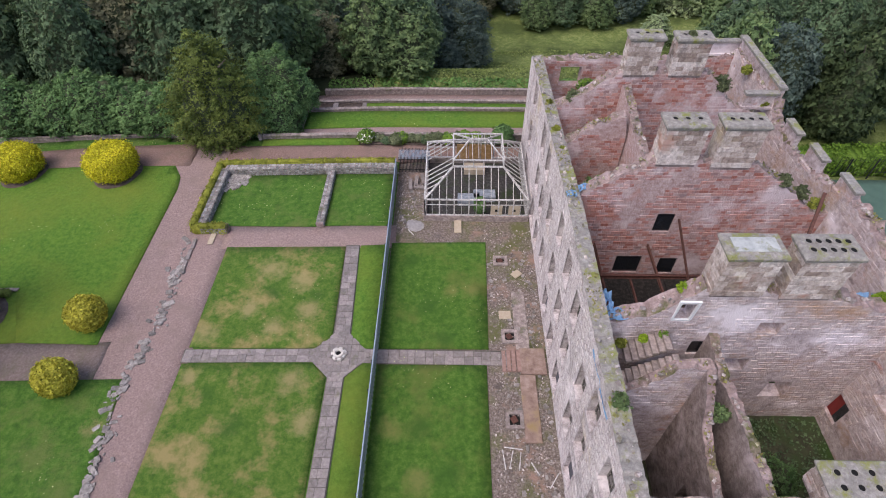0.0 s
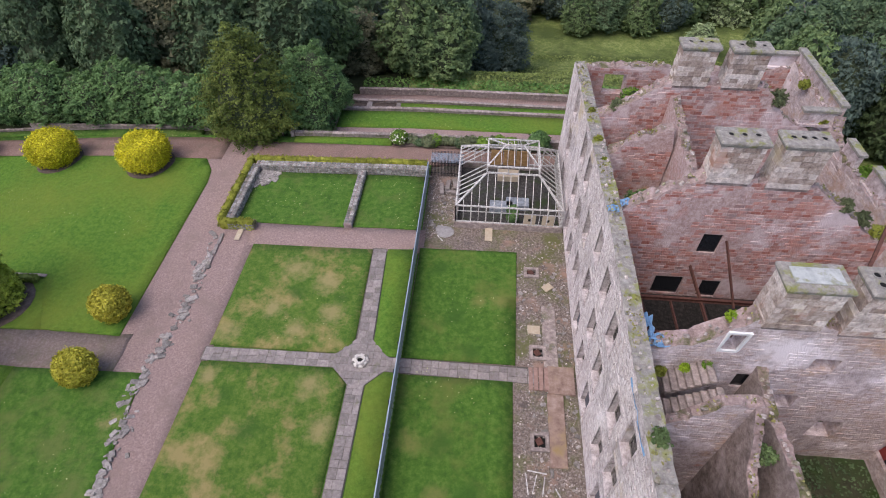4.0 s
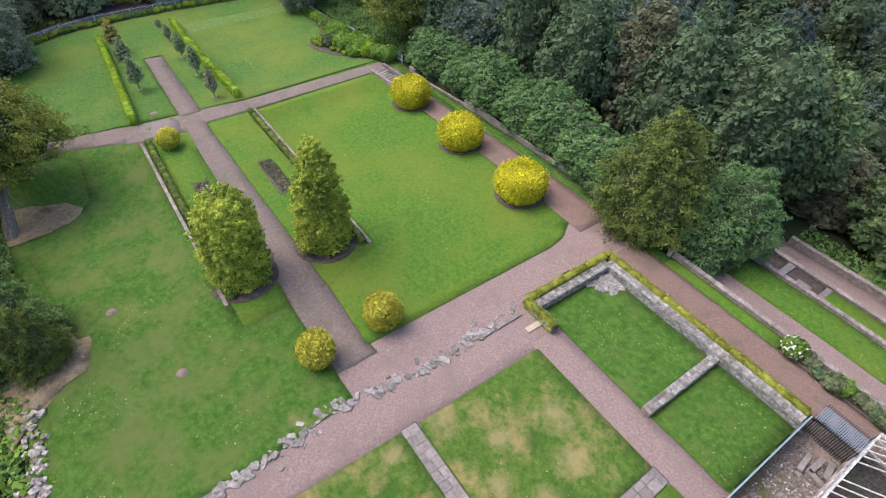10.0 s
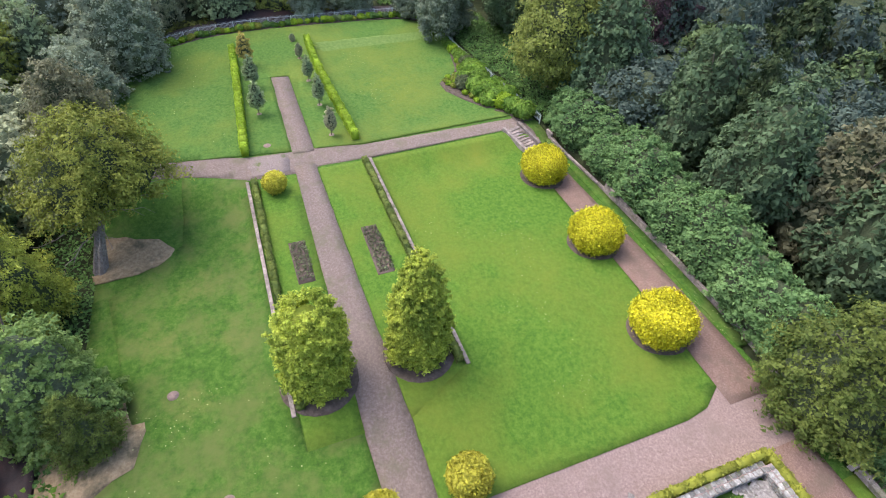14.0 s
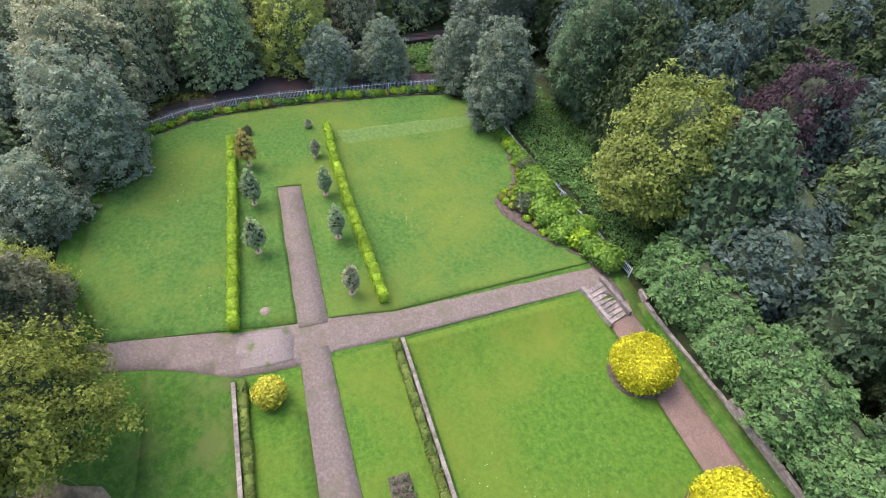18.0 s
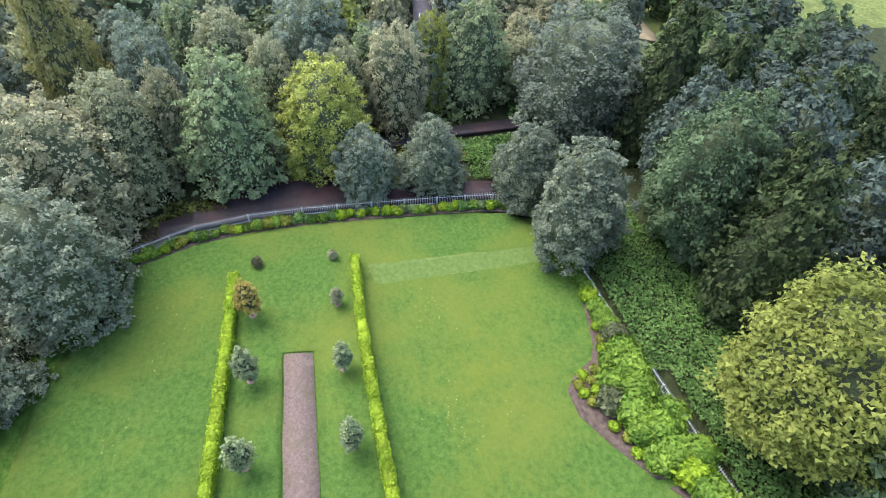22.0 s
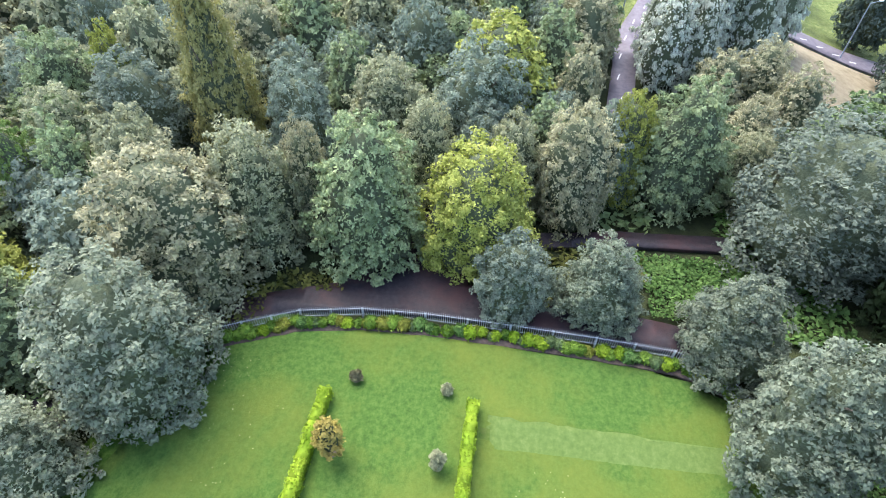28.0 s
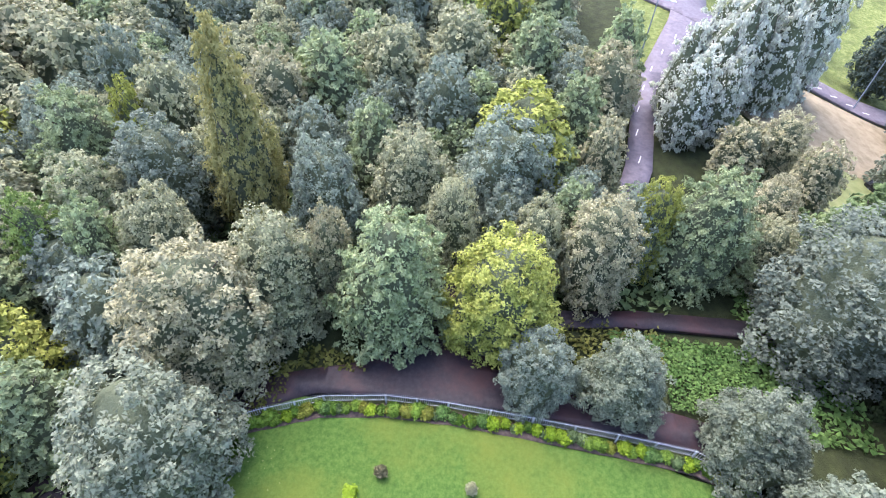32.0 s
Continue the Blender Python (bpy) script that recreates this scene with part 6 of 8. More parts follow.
for i, (bx, by, tw, L) in enumerate(((4.6, 20.4, 0.1, 1.6), (5.2, 20.9, -0.05, 1.7), (5.6, 20.0, 1.4, 1.2), (5.9, 21.2, 0.2, 1.5))):
    e = empty("stone_trough", bx, by, 0.05, "long dressed stone block stored in the yard", "stone block", "stored stone blocks")
    e.rotation_euler = (0, 0, tw)
    bm = bmesh.new()
    box(bm, -0.2, 0.2, -L / 2, L / 2, 0, 0.3)
    bmesh.ops.bevel(bm, geom=bm.edges[:], offset=0.03, segments=1, affect="EDGES")
    part("block", bm, PAVING, e)


# ---- the conservatory ----
cons = empty("conservatory", 0, 0, 0, "derelict white timber conservatory without its glass", "conservatory")
X0, X1, Y0, Y1 = 6.3, 16.2, 15.4, 24.4


def cbar(name, a, b, w, h=None, label=""):
    bm = bmesh.new()
    bar(bm, a, b, w * 0.78, h and h * 0.8)
    return part(name, bm, WHITEWOOD, cons, label)


for q, (a, b) in enumerate((((X0, Y0), (X1, Y0)), ((X0, Y1), (X1, Y1)), ((X0, Y0), (X0, Y1)))):
    bm = bmesh.new()
    box(bm, min(a[0], b[0]) - 0.15 - 0.004 * (q == 2), max(a[0], b[0]) + 0.15, min(a[1], b[1]) - 0.15 + 0.31 * (q == 2), max(a[1], b[1]) + 0.15 - 0.31 * (q == 2), -0.3, 0.65)
    part("dwarf_wall", bm, STONE, cons, "dark damp dwarf wall")
EZ = 2.7
for (a, b) in (((X0, Y0), (X1, Y0)), ((X0, Y1), (X1, Y1)), ((X0, Y0), (X0, Y1)), ((X1 - 0.1, Y0), (X1 - 0.1, Y1))):
    cbar("eaves_rail", (*a, EZ), (*b, EZ), 0.16)
    cbar("sill_rail", (*a, 0.72), (*b, 0.72), 0.14)
    cbar("transom", (*a, 2.05), (*b, 2.05), 0.09)
    n = 7
    for i in range(n + 1):
        k = i / n
        p = (a[0] + (b[0] - a[0]) * k, a[1] + (b[1] - a[1]) * k)
        cbar("post", (*p, 0.66), (*p, EZ), 0.15)
        if i < n:
            q = (a[0] + (b[0] - a[0]) * (k + 0.5 / n), a[1] + (b[1] - a[1]) * (k + 0.5 / n))
            cbar("mullion", (*q, 0.72), (*q, EZ), 0.06)
SHEETING = surface("crumpled_grey_sheet", [(0.10, 0.115, 0.135), (0.22, 0.24, 0.27), (0.36, 0.38, 0.41)], 3, 10, 0.6, 0.05, 5)
RX0, RX1, RY0, RY1, RZ = 9.0, 13.8, 18.0, 22.2, 4.6
ringp = [(RX0, RY0), (RX1, RY0), (RX1, RY1), (RX0, RY1)]
outer = [(X0, Y0), (X1 - 0.1, Y0), (X1 - 0.1, Y1), (X0, Y1)]
for i in range(4):
    a, b = ringp[i], ringp[(i + 1) % 4]
    for z, w in ((RZ, 0.18), (RZ + 0.75, 0.15)):
        cbar("lantern_rail", (*a, z), (*b, z), w)
    for k in range(5):
        p = (a[0] + (b[0] - a[0]) * k / 5, a[1] + (b[1] - a[1]) * k / 5)
        cbar("lantern_post", (*p, RZ), (*p, RZ + 0.75), 0.1)
    cbar("hip_rafter", (*outer[i], EZ), (*a, RZ), 0.19)
    o0, o1 = outer[i], outer[(i + 1) % 4]
    n = 14
    cr = random.Random(i)
    for k in range(1, n):
        f = k / n
        if cr.random() < 0.08:
            continue
        foot = (o0[0] + (o1[0] - o0[0]) * f, o0[1] + (o1[1] - o0[1]) * f)
        # a rafter runs up square to its eaves until it meets the lantern or a hip
        if i % 2 == 0:
            x = foot[0]
            k2 = 1.0 if RX0 <= x <= RX1 else ((x - X0) / (RX0 - X0) if x < RX0 else (X1 - 0.1 - x) / (X1 - 0.1 - RX1))
            head = (x, foot[1] + (a[1] - o0[1]) * k2)
        else:
            yv = foot[1]
            k2 = 1.0 if RY0 <= yv <= RY1 else ((yv - Y0) / (RY0 - Y0) if yv < RY0 else (Y1 - yv) / (Y1 - RY1))
            head = (foot[0] + (a[0] - o0[0]) * k2, yv)
        cbar("rafter", (*foot, EZ + 0.02), (*head, EZ + (RZ - EZ) * k2 + 0.02), 0.075, 0.11)
ridge = ((10.6, 20.1, 6.3), (12.2, 20.1, 6.3))
cbar("ridge", *ridge, 0.15)
for i, p in enumerate(ringp):
    cbar("hip_rafter", (*p, RZ + 0.78), ridge[0] if i in (0, 3) else ridge[1], 0.14)
for k in range(1, 8):
    x = RX0 + (RX1 - RX0) * k / 8
    rx = min(max(x, 10.6), 12.2)
    for yv in (RY0, RY1):
        f = 1.0 if 10.6 <= x <= 12.2 else (x - RX0) / (10.6 - RX0) if x < 10.6 else (RX1 - x) / (RX1 - 12.2)
        cbar("rafter", (x, yv, RZ + 0.78), (x, yv + (20.1 - yv) * f, RZ + 0.78 + (6.3 - RZ - 0.78) * f), 0.06, 0.09)
for nm, bx, by, mat, lab in (("chipboard_panel", 11.3, 22.9, BOARD, "tan board"), ("sheet_panel", 10.6, 18.0, SHEETING, "pale plastic sheet"), ("sheet_panel", 12.2, 18.6, SHEETING, "pale plastic sheet")):
    e = empty(nm, bx, by, 0.65, lab + " lying inside the conservatory", "panel")
    bm = bmesh.new()
    box(bm, -1.1, 1.1, -0.6, 0.6, -0.6, 0.04)
    part("sheet", bm, mat, e)
bm = bmesh.new()
box(bm, X0 + 0.16, X1 - 0.1, Y0 + 0.16, Y1 - 0.16, -0.2, 0.05)
# littered floor; its low tones also hold the interior's shade
part("floor_slab", bm, surface("littered_floor_with_shade", [(0.018, 0.017, 0.016), (0.042, 0.038, 0.035), (0.15, 0.14, 0.13)], 4, 14, 0.9, 0.03, 14, (0.03, 0.045, 0.015), 0.5, (0.5, 0.64), grain=0.82), cons, "littered floor")
for px in (13.2, 14.9):
    bm = bmesh.new()
    box(bm, px - 0.55, px + 0.55, Y0 - 0.03, Y0 + 0.03, 0.8, 1.95)
    part("infill_board", bm, BOARD, cons, "pale board with a square hole")
    bm = bmesh.new()
    box(bm, px - 0.14, px + 0.14, Y0 - 0.04, Y0 - 0.032, 1.2, 1.5)
    part("board_hole", bm, DARK, cons)
OCHRE = surface("ochre_stained_board", [(0.20, 0.12, 0.05), (0.32, 0.19, 0.08), (0.42, 0.28, 0.14)], 3, 10, 0.85, 0.01, 20)
for bx in (9.4, 10.7, 12.0):
    bm = bmesh.new()
    box(bm, bx, bx + 1.2, Y1 - 0.3, Y1 - 0.24, 0.75, 2.6)
    part("back_board", bm, OCHRE, cons, "ochre board closing the back")
shrub("ivy_bush", 11.6, 15.9, 0.55, 1.9, L_LAUREL, "green ivy growing through the conservatory front", 140, 500, 0.14, z=0.6)
bd = empty("plank", 9.5, 14.6, 0.05, "plank step leaning at the conservatory", "plank")
bm = bmesh.new()
box(bm, -0.35, 0.35, -1.0, 0.9, 0, 0.08)
part("board", bm, BOARD, bd)

# ---- the yard below the front ----
for x0, x1, y0, y1, lab, hole in ((12.7, 14.0, 9.5, 10.6, "square stone drain with a rusty cover", 0.35), (13.0, 14.3, 1.2, 2.5, "broken stone drain pit with debris", 0.5), (12.9, 14.2, -6.0, -4.6, "square brick drain pit", 0.55)):
    e = empty("drain_pit", (x0 + x1) / 2, (y0 + y1) / 2, 0.0, lab, "drain")
    w, d = (x1 - x0) / 2, (y1 - y0) / 2
    bm = bmesh.new()
    for s in (-1, 1):
        box(bm, -w, w, s * (d - 0.13) - 0.13, s * (d - 0.13) + 0.13, -0.2, 0.2)
        box(bm, s * (w - 0.13) - 0.13, s * (w - 0.13) + 0.13, -d + 0.262, d - 0.262, -0.2, 0.197)
    part("kerb", bm, STONE, e)
    bm = bmesh.new()
    box(bm, -w + 0.27, w - 0.27, -d + 0.27, d - 0.27, 0.0, 0.02)
    part("opening", bm, DARK, e)
    bm = bmesh.new()
    box(bm, -0.25, 0.2, -0.2, 0.3, 0.024, 0.1, Matrix.Rotation(0.5, 4, "Z"))
    part("cover", bm, RUST, e)
for x, y, s, tw in ((14.7, 8.5, 0.42, 0.7), (13.4, 4.0, 0.5, 0.02)):
    e = empty("paving_slab", x, y, 0.04, "loose square paving slab on the rubble", "slab", "loose slabs")
    e.rotation_euler = (0, 0, tw)
    bm = bmesh.new()
    box(bm, -s, s, -s * 0.8, s * 0.8, 0, 0.1)
    bmesh.ops.bevel(bm, geom=bm.edges[:], offset=0.015, segments=1, affect="EDGES")
    part("slab", bm, BOARD, e)
conc = surface("rusty_concrete", [(0.15, 0.095, 0.075), (0.24, 0.165, 0.135), (0.33, 0.25, 0.215)], 2, 10, 0.9, 0.02, 15, (0.24, 0.17, 0.08), 0.5, (0.5, 0.65))
for x0, x1, y0, y1, z, lab in ((14.3, 16.3, -1.6, 0.7, 0.22, "reddish concrete landing at the house door"), (14.2, 15.4, -7.0, -1.61, 0.12, "stained concrete strip below the front"), (14.1, 15.2, 0.71, 6.5, 0.06, "grey broken strip below the front")):
    bm = bmesh.new()
    box(bm, x0, x1, y0, y1, -0.3, z)
    bmesh.ops.bevel(bm, geom=[q for q in bm.edges], offset=0.03, segments=1, affect="EDGES")
    tagged(part("concrete_apron", bm, conc if z > 0.1 else STONE), lab, "pavement", kind="structure")
e = empty("door_steps", 12.9, -0.4, 0.0, "three worn stone steps up to the landing", "steps")
for i in range(4):
    bm = bmesh.new()
    box(bm, i * 0.38, i * 0.38 + 0.33, -0.95, 0.95, -0.2, 0.08 + i * 0.05)
    bmesh.ops.bevel(bm, geom=bm.edges[:], offset=0.03, segments=1, affect="EDGES")
    part("tread", bm, surface("red_step_stone", [(0.2, 0.12, 0.1), (0.32, 0.21, 0.18)], 4, 8, 0.9) if i == 0 else bpy.data.materials["red_step_stone"], e)
yr = random.Random(12)
for i in range(130):
    x, y = (yr.uniform(12.2, 16.2), yr.uniform(-14, 12)) if i < 95 else (yr.uniform(3.6, 6), yr.uniform(14, 20))
    if i % 3 == 0:
        x, y = 15.7 + yr.uniform(-0.4, 0.5), yr.uniform(-14, 9)
    o = tagged(new("rubble_stone", yr.choice(flat_stones)), "small loose stone on the yard", "stone", "loose stones of the yard")
    k = yr.uniform(0.05, 0.17)
    o.matrix_basis = Matrix.Translation((x, y, 0.03)) @ Matrix.Rotation(yr.uniform(0, 6), 4, "Z") @ Matrix.Diagonal((k * 1.5, k, k * 0.6, 1))
for x, y, L, tw in ((12.6, -8.2, 1.4, 0.1), (13.3, -7.4, 1.3, 1.45), (13.1, -8.2, 1.3, -0.25), (13.7, -8.3, 1.3, -0.15), (14.7, -8.8, 1.0, 0.5), (15.9, -9.6, 1.2, -0.6), (5.0, 13.6, 0.9, 0.7)):
    e = empty("white_batten", x, y, 0.05, "white painted batten lying on the yard", "batten", "loose battens")
    e.rotation_euler = (0, 0, tw)
    bm = bmesh.new()
    box(bm, -0.035, 0.035, -L / 2, L / 2, 0, 0.05)
    part("batten", bm, WHITEWOOD, e)
for x, y, s in ((4.9, 14.9, 0.5), (5.4, 14.5, 0.8), (5.0, 14.3, 0.4)):
    e = empty("plaster_heap", x, y, 0.02, "flattened heap of pale broken plaster", "rubble")
    bm = bmesh.new()
    bmesh.ops.create_icosphere(bm, subdivisions=2, radius=s)
    for v in bm.verts:
        v.co.z = max(-0.02, v.co.z * 0.16)
        v.co += Vector((noise.noise(v.co * 3), noise.noise(v.co * 4 + Vector((5, 0, 0))), 0)) * 0.2
    part("plaster", bm, surface("plaster_dust", [(0.2, 0.185, 0.185), (0.34, 0.32, 0.315)], 4, 8, 0.95) if "plaster_dust" not in bpy.data.materials else bpy.data.materials["plaster_dust"], e)

# ---- young trees, beds and borders on the upper lawn ----
L_RUST = leaf("rusty_leaf", (0.27, 0.225, 0.06), (0.50, 0.41, 0.12))


def sapling(x, y, h, r, material, label, seed):
    rng = np.random.default_rng(seed)
    e = empty("young_tree", x, y, G(x, y) + 0.05, label, "young tree", "young trees beside the walk")
    o = new("crown", bough_crown(rng, r, h, h * 0.26, 34, 3, 1800, 0.11, material, (1.6, 0.75), 0.1, 0.6, 0.1, 0.9))
    o.parent = e
    bm = bmesh.new()
    tube(bm, (0, 0, -0.2), (0, 0, h * 0.7), 0.06, 0.03)
    part("trunk", bm, BARK, e)
    bm = bmesh.new()
    bmesh.ops.create_circle(bm, cap_ends=True, segments=14, radius=0.32, matrix=Matrix.Translation((0, 0, 0.03)))
    part("mulch_ring", bm, GRAVEL, e, "pinkish bare ring at the foot")


for i, (x, y, h, r, mat, lab) in enumerate(((-83.6, -3.2, 4.6, 1.25, L_RUST, "young tree turning rust-brown"), (-77.3, -3.2, 4.4, 1.15, W_GREEN, "young grey-green tree with a bare foot"), (-70.5, -3.4, 4.4, 1.15, W_GREEN, "young grey-green tree with a bare foot"),
                                            (-83.5, 3.85, 2.2, 0.6, W_SYC, "small young tree beside the walk"), (-77.0, 3.8, 3.6, 0.9, W_GREEN, "young grey-green tree with a bare foot"), (-70.5, 3.9, 4.2, 1.0, W_GREEN, "young grey-green tree with a bare foot"), (-63.5, 3.8, 3.8, 0.85, W_BROWN, "young brownish tree with a bare foot"),
                                            (-89.0, 3.85, 1.0, 0.45, W_SYC, "tiny newly planted tree"), (-89.3, -2.9, 1.0, 0.5, L_BROWN, "tiny newly planted tree"))):
    sapling(x, y, h, r, mat, lab, 150 + i)
for cx, cy in ((-63.5, -3.5), (-34.5, -14.5), (-25.5, -11.5)):
    drape("bare_spot", [(cx + 0.42 * math.cos(a), cy + 0.42 * math.sin(a)) for a in np.linspace(0, 6.28, 13)[:-1]], GRAVEL, 0.08, "pinkish bare spot in the lawn", "ground", 1.0, 0.1)
for outline, seed in (([(-47.3, -4.0), (-42.0, -4.0), (-42.0, -2.5), (-47.3, -2.5)], 1), ([(-47.3, 2.9), (-40.9, 2.8), (-40.9, 4.4), (-47.3, 4.4)], 2)):
    drape("flower_bed", outline, SOIL, 0.08, "narrow soil bed with small rosettes", "flower bed", 1.0, 0.2)
    rng = random.Random(seed)
    x = outline[0][0] + 0.4
    while x < outline[1][0] - 0.2:
        for y in np.arange(outline[0][1] + 0.35, outline[2][1] - 0.1, 0.5):
            nrg = np.random.default_rng(rng.randrange(9999))
            v, t = shell_leaves(nrg, 40, 0.24, 0.22, 0.17, 0.09, 2.0, -0.2)
            px, py = x + rng.uniform(-0.08, 0.08), y + rng.uniform(-0.08, 0.08)
            o = tagged(new("bedding_plant", tri_mesh("bedding_plant", v, t, L_HERB)), "small grey-green bedding plant", "plant", "bedding plants")
            o.location = (px, py, G(px, py) + 0.12)
        x += 0.6

bed_line = [(-87.6, 25.9), (-87.4, 25.5), (-80.7, 25.2), (-75.6, 24.1), (-74.3, 23.4), (-73.2, 21.5), (-72.0, 20.4), (-69.8, 20.5), (-67.0, 22.0), (-62.2, 25.4), (-59.6, 26.1), (-59.4, 27.9)]
drape("shrub_border", bed_line + [(-66, 27.5)], SOIL, 0.09, "curved shrub border edged with bare soil", "flower bed", 1.0, 0.2)
br = random.Random(21)
border = [(-86.4, 25.3, 0.6), (-84.6, 25.5, 0.7), (-82.4, 25.6, 0.7), (-80.4, 25.7, 0.8), (-78, 25.8, 0.9), (-76, 26.0, 1.0), (-74.2, 25.9, 1.3), (-72.4, 25.8, 1.5), (-70.6, 25.4, 1.5), (-71.8, 24.0, 1.2), (-69, 24.4, 1.4), (-67.4, 25.6, 1.5), (-65.6, 25.7, 1.5), (-64.0, 26.3, 1.4), (-62.4, 26.6, 1.3), (-60.6, 27.1, 1.4), (-68.3, 26.9, 1.3), (-65.0, 27.2, 1.2), (-73.6, 24.6, 0.9), (-70.2, 23.2, 1.15), (-67.6, 24.4, 1.2), (-65.4, 24.6, 1.1), (-81.4, 25.9, 0.7), (-83.4, 25.9, 0.7), (-79.2, 25.9, 0.8), (-77.0, 26.0, 0.9)]
for i, (x, y, r) in enumerate(border):
    shrub("border_shrub", x, y, r, r * 1.3, L_HERB if i in (5, 19) else (L_HEDGE if i in (13, 3) else L_BED), "leafy green shrub in the curved border", 200 + i, 900, 0.2, 2.0, gaps=0.05, group="shrubs of the border")
for i, (x, y) in enumerate(((-73.0, 22.0), (-72.2, 21.4), (-71.4, 21.5), (-72.4, 22.6), (-71.5, 22.5), (-70.6, 21.9), (-68.4, 22.6), (-67.4, 23.2), (-66.2, 23.4), (-73.2, 23.2), (-75.0, 24.5), (-75.9, 24.9), (-77.2, 25.0))):
    shrub("border_clump", x, y, 0.42, 0.6, L_OLIVE if i % 2 else L_HEDGE, "small round pale green clump in the border", 230 + i, 160, 0.13, 2.0, gaps=0.05, group="clumps of the border")

# mixed low border under the curved park fence, on a strip of dark soil
edge_in = [(x + 1.0, y) for x, y in park_edge]
drape("fence_border", edge_in + [(x - 0.2, y) for x, y in reversed(park_edge)], SOIL, 0.075, "dark soil strip of the border under the fence", "flower bed", 1.0, 0.2, wobble=0.12)
fr = random.Random(37)
for (ax, ay), (bx, by) in zip(park_edge, park_edge[1:]):
    L = math.hypot(bx - ax, by - ay)
    n = max(2, round(L / 0.62))
    for i in range(n):
        k = (i + fr.random()) / n
        r = fr.uniform(0.36, 0.6)
        shrub("border_plant", ax + (bx - ax) * k + fr.uniform(0.05, 0.5), ay + (by - ay) * k, r, r * fr.uniform(1.2, 1.7), fr.choice((L_BED, L_BED, L_BRAMBLE, L_OLIVE, L_HEDGE, L_GREEN)), "low leafy plant in the border under the fence", 5000 + int(97 * (ay + k)), 330, 0.12, 2.0, gaps=0.1, group="plants of the fence border")

dr = np.random.default_rng(83)
dots = []
for x0, x1, y0, y1, n in ((-56, -21, 8, 23, 90), (-12, -1, 1, 11, 30), (3.4, 11.6, -14, 12, 70), (-14.6, 2.6, 15, 22, 110), (-34, -16, -19, -5, 190), (-90, -64, 7, 24, 80), (-90, -64, -14, -6, 70), (-11, 26, 34, 37, 60), (-56, -22, 28.2, 29.2, 60)):
    cl = dr.uniform((x0, y0), (x1, y1), (max(3, n // 12), 2))
    for p in cl[dr.integers(0, len(cl), n)] + dr.normal(0, 1.1, (n, 2)):
        p = np.clip(p, (x0, y0), (x1, y1))
        dots.append((p[0], p[1], G(p[0], p[1]) + 0.11))
dots = np.array(dots)
dv, dt = tufts(dr, dots, np.tile([0, 0, 1.0], (len(dots), 1)), 0.045, 0.2)
tagged(new("lawn_daisies", tri_mesh("lawn_daisies", dv, dt, surface("daisy_petals", [(0.42, 0.42, 0.16), (0.62, 0.62, 0.36)], 3, 4, 0.8, island=0.25))), "scattered daisies and clover heads in the lawns", "flowers", kind="stuff")

# terrace border with white flowers
drape("terrace_border", [(-1.5, 27.5), (16.3, 27.4), (16.3, 28.8), (-1.5, 28.8)], SOIL, 0.05, "long terrace border of mixed herbs", "flower bed", 1.0, 0.2)
for i in range(26):
    x = -0.6 + i * 0.64 + br.uniform(-0.2, 0.2)
    r = br.uniform(0.45, 0.85)
    shrub("border_plant", x, 28.1 + br.uniform(-0.35, 0.35), r, r * br.uniform(0.9, 1.5), br.choice((L_HERB, L_HERB, L_BED, L_SYC)), "loose grey-green plant in the terrace border", 260 + i, 320, 0.15, 2.0, gaps=0.08, group="plants of the terrace border")
for x, y, r, n in ((-0.8, 28.0, 0.95, 150), (9.0, 28.2, 0.6, 60), (11.6, 28.3, 0.7, 60)):
    e = empty("flowering_bush", x, y, 0.05, "bush covered with white blossom", "flowering bush")
    rng = np.random.default_rng(int(n + x))
    v, t = shell_leaves(rng, 700, r, r, r * 0.8, 0.15, 2.0, -0.3)
    o = new("foliage", tri_mesh("foliage", v + np.array([0, 0, r * 0.7]), t, L_BED))
    o.parent = e
    v, t = shell_leaves(rng, n, r * 1.08, r * 1.08, r * 0.86, 0.12, 2.0, -0.2, 0.06, 0.3)
    o = new("blossom", tri_mesh("blossom", v + np.array([0, 0, r * 0.7]), t, FLOWER))
    o.parent = e
shrub("round_shrub", 14.6, 28.3, 1.1, 1.9, L_LAUREL, "rounded green shrub beside the ruin", 290, 900, 0.17, 2.0, gaps=0.05)

